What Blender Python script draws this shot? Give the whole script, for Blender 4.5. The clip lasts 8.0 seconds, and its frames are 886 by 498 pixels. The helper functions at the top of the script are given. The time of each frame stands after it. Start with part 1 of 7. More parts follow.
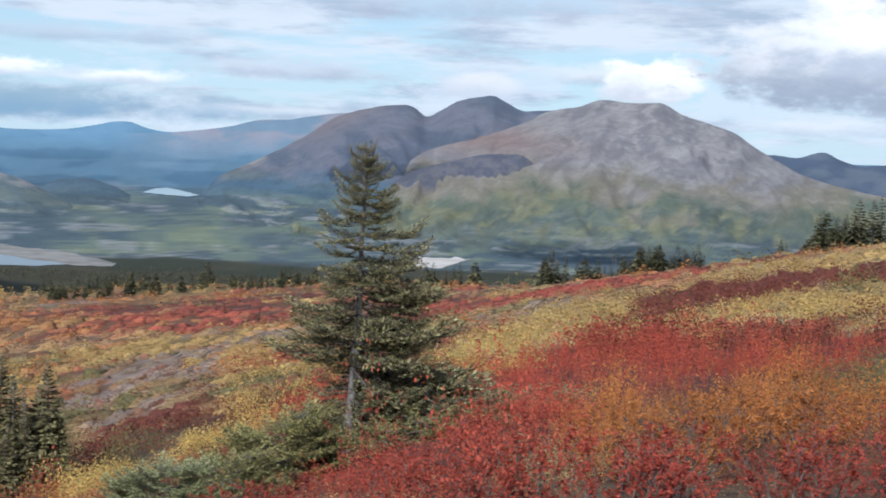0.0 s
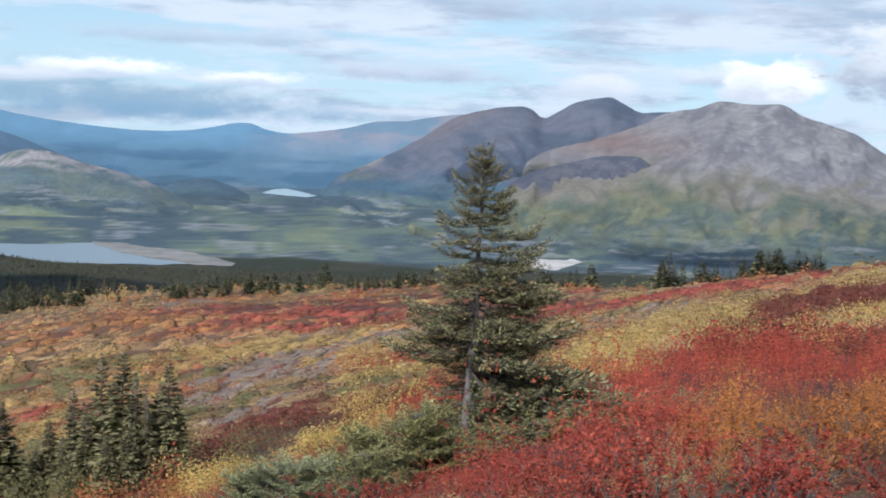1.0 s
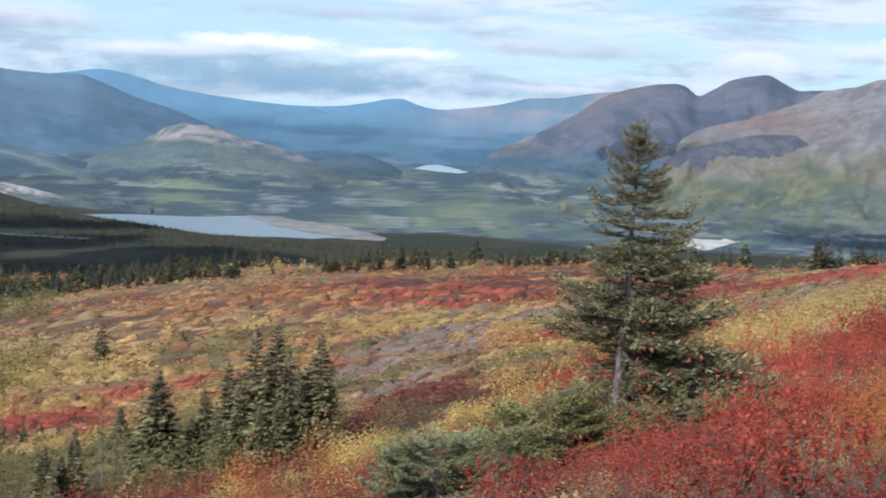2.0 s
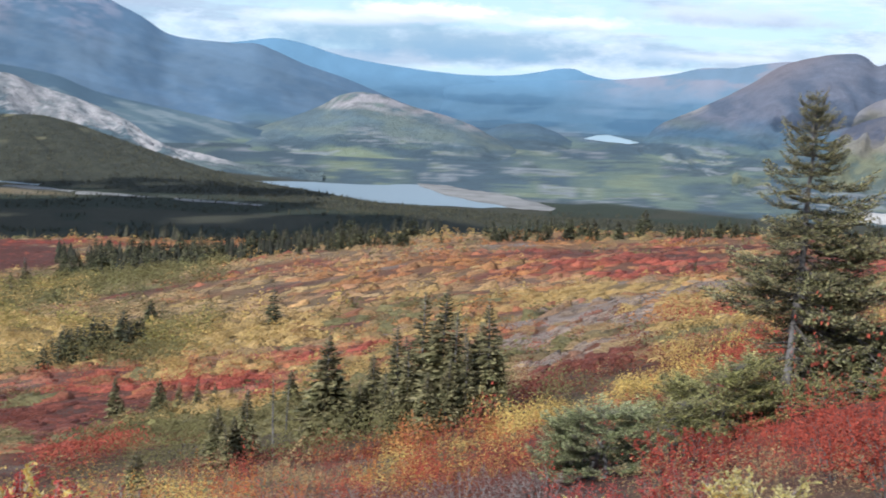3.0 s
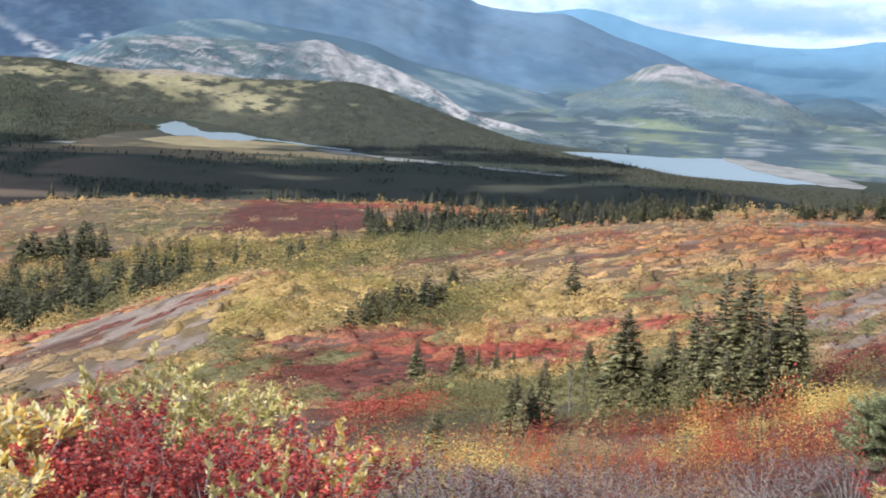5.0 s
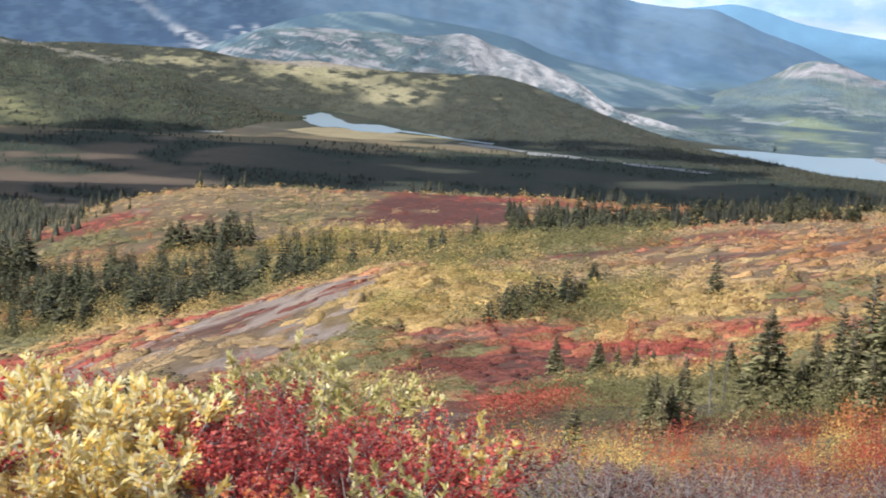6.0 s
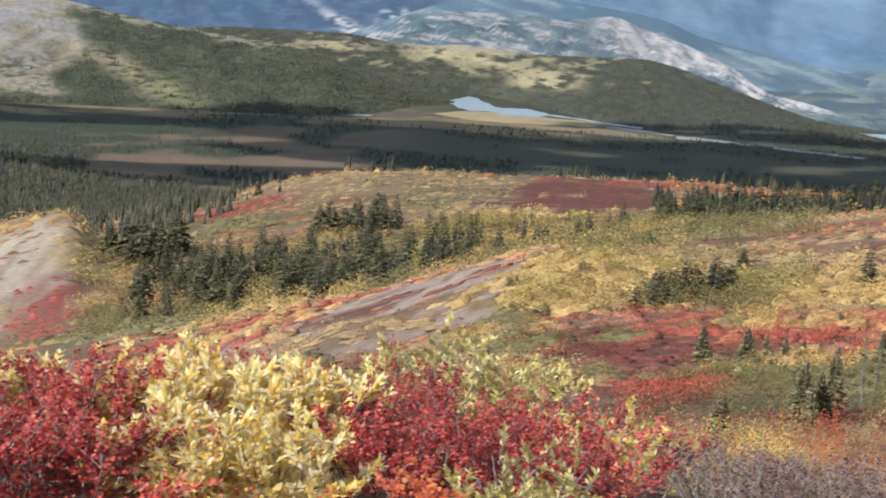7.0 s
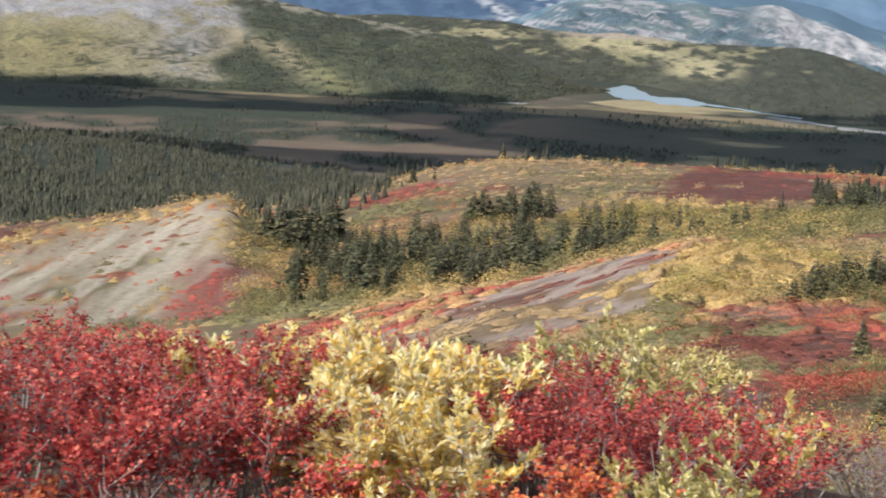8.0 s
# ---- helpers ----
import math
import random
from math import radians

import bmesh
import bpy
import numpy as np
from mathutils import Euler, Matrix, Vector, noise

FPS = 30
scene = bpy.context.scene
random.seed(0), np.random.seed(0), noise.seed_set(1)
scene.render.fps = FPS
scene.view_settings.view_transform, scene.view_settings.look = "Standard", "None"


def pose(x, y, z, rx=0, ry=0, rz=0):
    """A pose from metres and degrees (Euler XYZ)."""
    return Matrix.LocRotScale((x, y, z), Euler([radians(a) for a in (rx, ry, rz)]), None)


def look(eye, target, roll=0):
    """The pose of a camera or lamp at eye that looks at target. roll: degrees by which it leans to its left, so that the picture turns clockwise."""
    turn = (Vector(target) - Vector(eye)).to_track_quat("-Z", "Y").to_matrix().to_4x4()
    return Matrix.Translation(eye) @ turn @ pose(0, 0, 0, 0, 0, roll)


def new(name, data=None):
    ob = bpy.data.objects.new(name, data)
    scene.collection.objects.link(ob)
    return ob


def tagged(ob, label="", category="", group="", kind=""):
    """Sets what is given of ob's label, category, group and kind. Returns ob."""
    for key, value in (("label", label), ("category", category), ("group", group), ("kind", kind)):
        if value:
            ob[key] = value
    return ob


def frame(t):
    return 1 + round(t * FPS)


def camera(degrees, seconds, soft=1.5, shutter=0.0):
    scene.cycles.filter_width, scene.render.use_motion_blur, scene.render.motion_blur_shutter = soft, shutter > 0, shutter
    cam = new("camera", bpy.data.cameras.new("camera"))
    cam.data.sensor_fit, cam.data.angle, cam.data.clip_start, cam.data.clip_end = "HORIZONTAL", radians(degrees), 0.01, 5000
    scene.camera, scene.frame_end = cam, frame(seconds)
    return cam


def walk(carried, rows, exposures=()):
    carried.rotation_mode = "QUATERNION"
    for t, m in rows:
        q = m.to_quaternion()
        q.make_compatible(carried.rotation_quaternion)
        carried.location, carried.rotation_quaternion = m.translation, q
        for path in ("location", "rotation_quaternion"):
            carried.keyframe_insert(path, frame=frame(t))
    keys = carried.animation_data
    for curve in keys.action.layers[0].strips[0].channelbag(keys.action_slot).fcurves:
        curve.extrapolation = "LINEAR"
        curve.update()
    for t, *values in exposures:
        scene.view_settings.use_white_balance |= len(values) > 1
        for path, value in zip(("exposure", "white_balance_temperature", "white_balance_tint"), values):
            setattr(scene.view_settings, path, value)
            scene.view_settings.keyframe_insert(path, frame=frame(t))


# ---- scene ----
cam = camera(31.89, 8.0, soft=1.8, shutter=0.3)
PATH = [
    (0.0, pose(0.0914, -0.0070, 1.6247, 86.058, -1.995, -18.937)),
    (0.5, pose(0.0783, -0.0210, 1.6238, 86.046, -2.035, -16.730)),
    (1.0, pose(0.0651, -0.0281, 1.6216, 85.965, -2.064, -14.637)),
    (1.5, pose(0.0518, -0.0292, 1.6183, 85.525, -2.327, -11.993)),
    (3.0, pose(0.0125, -0.0100, 1.6049, 83.499, -2.634, -2.760)),
    (3.5, pose(0.0000, 0.0000, 1.6000, 82.844, -2.949, 0.370)),
    (4.0, pose(-0.0120, 0.0097, 1.5954, 82.295, -2.998, 3.414)),
    (5.5, pose(-0.0437, 0.0248, 1.5857, 81.656, -3.364, 11.014)),
    (6.0, pose(-0.0524, 0.0212, 1.5846, 81.343, -3.629, 13.829)),
    (6.5, pose(-0.0601, 0.0111, 1.5852, 80.976, -3.683, 16.645)),
    (7.0, pose(-0.0665, -0.0066, 1.5875, 80.426, -3.273, 19.250)),
    (7.5, pose(-0.0715, -0.0331, 1.5920, 79.978, -3.291, 22.013)),
    (8.0, pose(-0.0751, -0.0697, 1.5987, 79.668, -3.208, 24.981)),
]
walk(cam, PATH, exposures=[(0.0, -0.08, 5950, 10), (1.5, -0.04, 5900, 10), (3.5, 0.26, 5950, 10), (5.5, 0.51, 6060, 10), (8.0, 0.53, 6340, 10)])

# ---------------------------------------------------------------- sun and sky
SUN_AZ, SUN_EL = -146.0, 36.0  # degrees clockwise from +y, and above the horizon


def bearing(az, el):
    a, e = radians(az), radians(el)
    return Vector((math.sin(a) * math.cos(e), math.cos(a) * math.cos(e), math.sin(e)))


sun_dir = bearing(SUN_AZ, SUN_EL)
sun = new("sun", bpy.data.lights.new("sun", "SUN"))
sun.data.energy, sun.data.angle, sun.data.color = 5.0, radians(1.2), (1.0, 0.96, 0.90)
sun.matrix_world = look(sun_dir * 300, (0, 0, 0))


def links(tree):
    """Two short helpers to add a node and to wire it."""
    def node(kind, **values):
        n = tree.nodes.new(kind)
        for key, value in values.items():
            if key == "operation":
                n.operation = value
            elif key == "blend_type":
                n.blend_type = value
            elif key == "data_type":
                n.data_type = value
            else:
                n.inputs[key].default_value = value
        return n
    return node, tree.links.new


def ramp(tree, stops):
    n = tree.nodes.new("ShaderNodeValToRGB")
    e = n.color_ramp.elements
    while len(e) < len(stops):
        e.new(0.5)
    for el, (p, c) in zip(e, stops):
        el.position, el.color = p, (*c, 1) if len(c) == 3 else c
    return n


world = bpy.data.worlds.new("sky")
scene.world = world
world.use_nodes = True
wt = world.node_tree
wt.nodes.clear()
node, wire = links(wt)
w_out, w_bg = node("ShaderNodeOutputWorld"), node("ShaderNodeBackground", Strength=0.1)
wire(w_bg.outputs[0], w_out.inputs[0])
sky = node("ShaderNodeTexSky")
sky.sky_type, sky.sun_disc = "NISHITA", False
sky.sun_elevation, sky.sun_rotation = radians(SUN_EL), radians(SUN_AZ)
sky.altitude, sky.air_density, sky.dust_density, sky.ozone_density = 1200, 1.0, 0.4, 1.5
coord = node("ShaderNodeTexCoord")
direction = coord.outputs["Generated"]


def w_math(op, a, b=None, c=None, clamp=False):
    n = wt.nodes.new("ShaderNodeMath")
    n.operation, n.use_clamp = op, clamp
    for i, v in enumerate((a, b, c)):
        if v is None:
            continue
        if isinstance(v, (int, float)):
            n.inputs[i].default_value = v
        else:
            wire(v, n.inputs[i])
    return n.outputs[0]


def w_noise(scale, stretch, detail, shift=0.0, rough=0.55):
    m = node("ShaderNodeMapping")
    m.inputs["Scale"].default_value = (1, 1, stretch)
    m.inputs["Location"].default_value = (shift, shift * 0.7, shift * 0.3)
    wire(direction, m.inputs["Vector"])
    n = node("ShaderNodeTexNoise", Scale=scale, Detail=detail, Roughness=rough)
    wire(m.outputs[0], n.inputs["Vector"])
    return n.outputs["Fac"]


def w_step(v, lo, hi):
    n = wt.nodes.new("ShaderNodeMapRange")
    n.interpolation_type = "SMOOTHSTEP"
    n.inputs["From Min"].default_value, n.inputs["From Max"].default_value = lo, hi
    wire(v, n.inputs["Value"])
    return n.outputs["Result"]


def w_mix(fac, a, b):
    n = wt.nodes.new("ShaderNodeMix")
    n.data_type = "RGBA"
    wire(fac, n.inputs[0])
    for v, i in ((a, 6), (b, 7)):
        if isinstance(v, tuple):
            n.inputs[i].default_value = (*v, 1)
        else:
            wire(v, n.inputs[i])
    return n.outputs[2]


streaks = w_noise(4.6, 8.0, 10, 3.1, 0.6)
tone = w_noise(7.0, 6.0, 9, 9.7, 0.6)
fine = w_noise(21.0, 2.2, 10, 1.3, 0.62)
broad = w_noise(6.0, 3.0, 4, 7.9)
sep = node("ShaderNodeSeparateXYZ")
wire(direction, sep.inputs[0])
level = sep.outputs["Z"]
haze = w_math("SUBTRACT", 1.0, w_step(level, -0.01, 0.20))
pale = w_mix(w_math("MULTIPLY", haze, 0.75), sky.outputs[0], (5.5, 7.9, 9.7))
grey = w_mix(w_step(tone, 0.42, 0.58), (4.9, 5.8, 7.0), (8.4, 9.0, 9.7))
sky_col = w_mix(w_math("MULTIPLY", w_step(streaks, 0.43, 0.55), 0.9), pale, grey)
puffs = w_math("MULTIPLY", w_step(w_noise(15.0, 3.6, 10, 5.3, 0.62), 0.50, 0.60), w_math("SUBTRACT", 1.0, w_step(level, 0.035, 0.065)))
sky_col = w_mix(w_math("MULTIPLY", puffs, 0.7), sky_col, (8.0, 8.9, 9.8))
mid = w_noise(9.0, 2.6, 8, 4.7, 0.6)
ragged = w_math("ADD", w_math("MULTIPLY", w_math("SUBTRACT", fine, 0.5), 2.2), w_math("MULTIPLY", w_math("SUBTRACT", mid, 0.5), 2.2))
RAIN, LILAC, WHITE, GLARE = (2.9, 4.7, 6.4), (4.9, 5.5, 6.7), (9.6, 9.8, 10.2), (12.0, 12.0, 12.0)
# cloud heaps: bearing, elevation, width, height (degrees), colour below, colour above, soft edge from, to, share
for az, el, wide, high, low, lit, e0, e1, share in (
        (2.0, 1.0, 15.0, 1.1, RAIN, (3.6, 5.2, 6.5), 0.2, 1.2, 0.9), (-9.0, 2.6, 8.0, 1.0, LILAC, WHITE, 0.2, 1.2, 0.6),
        (14.0, 2.35, 4.4, 0.55, LILAC, (7.4, 7.9, 8.8), 0.2, 1.25, 0.8), (5.0, 3.4, 5.0, 0.5, LILAC, (6.8, 7.4, 8.4), 0.1, 1.3, 0.6), (22.5, 4.9, 9.0, 0.9, LILAC, (7.0, 7.6, 8.6), 0.1, 1.3, 0.7),
        (24.6, 2.55, 3.4, 0.6, LILAC, WHITE, 0.3, 1.1, 0.8), (20.6, 2.05, 1.9, 0.75, (7.4, 8.0, 8.9), WHITE, 0.3, 1.05, 0.9), (26.6, 2.25, 2.1, 1.2, (7.2, 7.7, 8.5), GLARE, 0.65, 1.1, 1.0),
        (34.0, 3.2, 5.6, 2.1, (4.4, 5.1, 6.2), WHITE, 0.75, 1.25, 1.0), (34.6, 3.9, 3.6, 1.5, (6.0, 6.7, 7.8), GLARE, 0.6, 1.3, 1.0), (33.5, 0.9, 5.0, 0.5, (5.6, 6.8, 8.2), WHITE, 0.2, 1.2, 0.7),
        (2.6, 2.1, 3.4, 0.55, (7.0, 7.8, 8.8), GLARE, 0.45, 1.0, 0.95), (7.2, 1.9, 3.0, 0.42, (7.0, 7.8, 8.8), GLARE, 0.4, 1.05, 0.9), (-2.2, 1.75, 3.6, 0.4, (7.0, 7.8, 8.8), WHITE, 0.3, 1.1, 0.8), (12.5, 0.9, 3.5, 0.3, (6.2, 7.4, 8.6), WHITE, 0.2, 1.2, 0.6)):
    d = bearing(az, el)
    side = Vector((math.cos(radians(az)), -math.sin(radians(az)), 0))
    dot_s, dot_u = node("ShaderNodeVectorMath", operation="DOT_PRODUCT"), sep.outputs["Z"]
    wire(direction, dot_s.inputs[0])
    dot_s.inputs[1].default_value = side
    dot_f = node("ShaderNodeVectorMath", operation="DOT_PRODUCT")
    wire(direction, dot_f.inputs[0])
    dot_f.inputs[1].default_value = d
    u = w_math("DIVIDE", dot_s.outputs["Value"], math.sin(radians(wide)))
    v = w_math("DIVIDE", w_math("SUBTRACT", dot_u, d.z), math.sin(radians(high)))
    below = w_math("MULTIPLY", w_math("MINIMUM", v, 0.0), 1.5)
    vv = w_math("ADD", w_math("MAXIMUM", v, 0.0), below)
    q = w_math("SQRT", w_math("ADD", w_math("MULTIPLY", u, u), w_math("MULTIPLY", vv, vv)))
    q = w_math("ADD", q, ragged)
    m = w_math("MULTIPLY", w_math("MULTIPLY", w_math("SUBTRACT", 1.0, w_step(q, e0, e1)), w_step(dot_f.outputs["Value"], 0.0, 0.2)), share)
    top = w_step(w_math("ADD", v, w_math("MULTIPLY", w_math("SUBTRACT", fine, 0.5), 2.0)), -0.6, 0.55)
    sky_col = w_mix(m, sky_col, w_mix(top, low, lit))
wire(sky_col, w_bg.inputs["Color"])

# ---------------------------------------------------------------- numbers: noise and tables
def vnoise(x, y, s=0):
    """Smooth value noise from 0 to 1, one cell a unit wide."""
    x, y = np.asarray(x, float), np.asarray(y, float)
    i, j = np.floor(x).astype(np.int64), np.floor(y).astype(np.int64)
    u, v = x - i, y - j
    u, v = u * u * u * (u * (u * 6 - 15) + 10), v * v * v * (v * (v * 6 - 15) + 10)

    def h(a, b):
        n = (a * 374761393 + b * 668265263 + s * 1442695041) & 0xFFFFFFFF
        n = ((n ^ (n >> 13)) * 1274126177) & 0xFFFFFFFF
        n = ((n ^ (n >> 15)) * 2246822519) & 0xFFFFFFFF
        return ((n ^ (n >> 16)) & 0xFFFFFF) / 0xFFFFFF
    return (h(i, j) * (1 - u) + h(i + 1, j) * u) * (1 - v) + (h(i, j + 1) * (1 - u) + h(i + 1, j + 1) * u) * v


def fbm(x, y, s=0, octaves=4, gain=0.5):
    out, amp, total = 0, 1.0, 0.0
    for k in range(octaves):
        out, total = out + amp * vnoise(x * 2**k + 17.3 * k, y * 2**k - 9.1 * k, s + k), total + amp
        amp *= gain
    return out / total


def step01(v, lo, hi):
    t = np.clip((np.asarray(v, float) - lo) / (hi - lo), 0, 1)
    return t * t * (3 - 2 * t)


def glide(x, keys, vals):
    """Monotone-ish cubic through keys; vals has one row of numbers, or one array, a key."""
    keys = np.asarray(keys, float)
    x = np.clip(x, keys[0], keys[-1])
    i = np.clip(np.searchsorted(keys, x, side="right") - 1, 0, len(keys) - 2)
    v = np.asarray(vals, float)
    n = len(keys)
    take = (lambda k: v[k]) if v.ndim == 1 else (lambda k: v[k, np.arange(v.shape[1])])
    h = keys[i + 1] - keys[i]
    t = (x - keys[i]) / h
    a, b = take(i), take(i + 1)
    p, q = take(np.maximum(i - 1, 0)), take(np.minimum(i + 2, n - 1))
    hp, hq = np.maximum(keys[i] - keys[np.maximum(i - 1, 0)], 1e-9), np.maximum(keys[np.minimum(i + 2, n - 1)] - keys[i + 1], 1e-9)
    s = (b - a) / h
    sp, sq = np.where(i > 0, (a - p) / hp, s), np.where(i < n - 2, (q - b) / hq, s)
    m0 = np.where(sp * s > 0, 2 * sp * s / (sp + s + 1e-12), 0)
    m1 = np.where(sq * s > 0, 2 * sq * s / (sq + s + 1e-12), 0)
    return a + h * t * (m0 + t * (3 * s - 2 * m0 - m1 + t * (m0 + m1 - 2 * s)))


# ---------------------------------------------------------------- materials
def material(name, rough=0.9, metal=0.0):
    m = bpy.data.materials.new(name)
    m.use_nodes = True
    b = m.node_tree.nodes["Principled BSDF"]
    b.inputs["Roughness"].default_value, b.inputs["Metallic"].default_value = rough, metal
    b.inputs["Specular IOR Level"].default_value = 0.25
    return m, m.node_tree, b


def mixed(tree, fac, a, b, mode="MIX"):
    n = tree.nodes.new("ShaderNodeMix")
    n.data_type, n.blend_type = "RGBA", mode
    if isinstance(fac, float):
        n.inputs[0].default_value = fac
    else:
        tree.links.new(fac, n.inputs[0])
    for v, i in ((a, 6), (b, 7)):
        if isinstance(v, tuple):
            n.inputs[i].default_value = (*v, 1)
        else:
            tree.links.new(v, n.inputs[i])
    return n.outputs[2]


def noise_of(tree, scale, detail=4.0, rough=0.55, stretch=(1, 1, 1)):
    c, m, n = (tree.nodes.new("ShaderNode" + k) for k in ("TexCoord", "Mapping", "TexNoise"))
    m.inputs["Scale"].default_value = stretch
    n.inputs["Scale"].default_value, n.inputs["Detail"].default_value, n.inputs["Roughness"].default_value = scale, detail, rough
    tree.links.new(c.outputs["Object"], m.inputs[0])
    tree.links.new(m.outputs[0], n.inputs["Vector"])
    return n.outputs["Fac"]


def bumped(tree, b, height, strength, distance):
    n = tree.nodes.new("ShaderNodeBump")
    n.inputs["Strength"].default_value, n.inputs["Distance"].default_value = strength, distance
    tree.links.new(height, n.inputs["Height"])
    tree.links.new(n.outputs[0], b.inputs["Normal"])


def land_material(name, scales, bump):
    """Ground whose plant or rock cover, far off with haze painted in, is stored on the mesh, with two scales of
    mottling.
    """
    m, t, b = material(name, 0.95)
    a = t.nodes.new("ShaderNodeAttribute")
    a.attribute_name = "cover"
    col = a.outputs["Color"]
    for s, (lo, hi) in scales:
        n = noise_of(t, s, 6.0, 0.6)
        r = ramp(t, ((0.3, (lo, lo, lo)), (0.7, (hi, hi, hi))))
        t.links.new(n, r.inputs[0])
        col = mixed(t, 1.0, col, r.outputs[0], "MULTIPLY")
    t.links.new(col, b.inputs["Base Color"])
    bumped(t, b, noise_of(t, bump[0], 8.0, 0.65), bump[1], bump[2])
    return m


def leaf_material(name, stops, glow=0.25, rough=0.5, gloss=0.3, vary=0.66):
    """Leaves that differ one from another; a little light comes through them."""
    m, t, b = material(name, rough)
    b.inputs["Specular IOR Level"].default_value = gloss
    g = t.nodes.new("ShaderNodeNewGeometry")
    r = ramp(t, stops)
    t.links.new(g.outputs["Random Per Island"], r.inputs[0])
    n = noise_of(t, 1.7, 3.0)
    r2 = ramp(t, ((0.32, (vary, vary * 0.97, vary)), (0.68, (1.9 - vary, 1.9 - vary, 1.82 - vary))))
    t.links.new(n, r2.inputs[0])
    r3 = ramp(t, ((0.35, (0.86, 0.80, 0.84)), (0.65, (1.1, 1.16, 1.04))))
    t.links.new(noise_of(t, 0.45, 3.0), r3.inputs[0])
    col = mixed(t, 1.0, r3.outputs[0], r2.outputs[0], "MULTIPLY")
    col = mixed(t, 1.0, r.outputs[0], col, "MULTIPLY")
    t.links.new(col, b.inputs["Base Color"])
    tr, mx = t.nodes.new("ShaderNodeBsdfTranslucent"), t.nodes.new("ShaderNodeMixShader")
    t.links.new(col, tr.inputs[0])
    mx.inputs[0].default_value = glow
    t.links.new(b.outputs[0], mx.inputs[1])
    t.links.new(tr.outputs[0], mx.inputs[2])
    t.links.new(mx.outputs[0], t.nodes["Material Output"].inputs[0])
    return m


def plain_material(name, dark, light, scale, rough=0.85, bump=0.4, dist=0.02, stretch=(1, 1, 1)):
    m, t, b = material(name, rough)
    n = noise_of(t, scale, 6.0, 0.6, stretch)
    r = ramp(t, ((0.3, dark), (0.7, light)))
    t.links.new(n, r.inputs[0])
    t.links.new(r.outputs[0], b.inputs["Base Color"])
    bumped(t, b, n, bump, dist)
    return m


MAT_GROUND = land_material("tundra ground", ((0.9, (0.75, 1.2)), (7.0, (0.7, 1.25)), (0.02, (0.85, 1.12))), (5.0, 0.9, 0.25))
MAT_LAND = land_material("mountain land", ((0.016, (0.88, 1.12)), (0.13, (0.84, 1.16)), (0.004, (0.92, 1.08))), (0.06, 0.8, 9.0))
MAT_FAR = land_material("far mountain land", ((0.006, (0.93, 1.07)), (0.02, (0.95, 1.05))), (0.01, 0.3, 10.0))
MAT_WOOD = leaf_material("far spruce wood", ((0.0, (0.024, 0.025, 0.016)), (0.6, (0.054, 0.053, 0.034)), (1.0, (0.086, 0.080, 0.052))), 0.08, 0.7)
MAT_BROW = leaf_material("dark brow spruces", ((0.0, (0.012, 0.013, 0.008)), (0.6, (0.030, 0.030, 0.019)), (1.0, (0.055, 0.050, 0.033))), 0.08, 0.7)
RED, MAROON, RUST, YELLOW, OLIVE, GREY, STRAW = range(7)
PALETTE = np.array([(0.345, 0.086, 0.062), (0.180, 0.060, 0.046), (0.40, 0.185, 0.080), (0.47, 0.325, 0.135),
                    (0.190, 0.168, 0.080), (0.300, 0.232, 0.190), (0.37, 0.258, 0.140)])
KIND = ("red", "maroon", "rust", "yellow", "olive", "grey", "straw")


def shades(c, lo=0.55, hi=1.35, shift=(1, 1, 1)):
    c = np.asarray(c)
    return ((0.0, tuple(c * lo)), (0.45, tuple(c)), (0.8, tuple(np.minimum(c * hi * np.array(shift), 0.9))), (1.0, tuple(np.minimum(c * hi * 1.10, 0.9))))


def shrub_material(name, scale, dist):
    """Shrub mounds: the plant's colour is stored on the mesh and broken up by leaf-sized mottling."""
    m, t, b = material(name, 0.75)
    a, g = t.nodes.new("ShaderNodeAttribute"), t.nodes.new("ShaderNodeNewGeometry")
    a.attribute_name = "cover"
    r1, r2 = ramp(t, ((0.0, (0.78, 0.78, 0.78)), (1.0, (1.25, 1.22, 1.15)))), ramp(t, ((0.32, (0.5, 0.48, 0.46)), (0.5, (1.0, 1.0, 1.0)), (0.7, (1.4, 1.36, 1.25))))
    t.links.new(g.outputs["Random Per Island"], r1.inputs[0])
    n = noise_of(t, scale, 5.0, 0.7)
    t.links.new(n, r2.inputs[0])
    col = mixed(t, 1.0, mixed(t, 1.0, a.outputs["Color"], r1.outputs[0], "MULTIPLY"), r2.outputs[0], "MULTIPLY")
    t.links.new(col, b.inputs["Base Color"])
    bumped(t, b, n, 1.0, dist)
    return m


MAT_MOUND = shrub_material("far shrub mounds", 4.5, 0.25)
MAT_LEAF = [leaf_material(KIND[k] + " shrub leaves", shades(PALETTE[k] * (1.15 if k not in (3, 4) else 1.06), 0.90, 1.05), 0.32, 0.7, 0.1, 0.56) for k in range(7)]
MAT_PALE = leaf_material("pale yellow willow shrub leaves", shades(np.array((0.62, 0.47, 0.21)), 0.80, 1.15), 0.32, 0.6, 0.15, 0.66)
MAT_GOLD = leaf_material("golden willow shrub leaves", shades(np.array((0.60, 0.42, 0.145)), 0.82, 1.12), 0.32, 0.6, 0.15, 0.6)
MAT_FLAME = leaf_material("orange birch shrub leaves", shades(np.array((0.52, 0.205, 0.066)), 0.76, 1.12), 0.32, 0.6, 0.12, 0.62)
MAT_BLAZE = leaf_material("bright red birch shrub leaves", shades(np.array((0.47, 0.098, 0.068)), 0.78, 1.15), 0.32, 0.6, 0.12, 0.62)
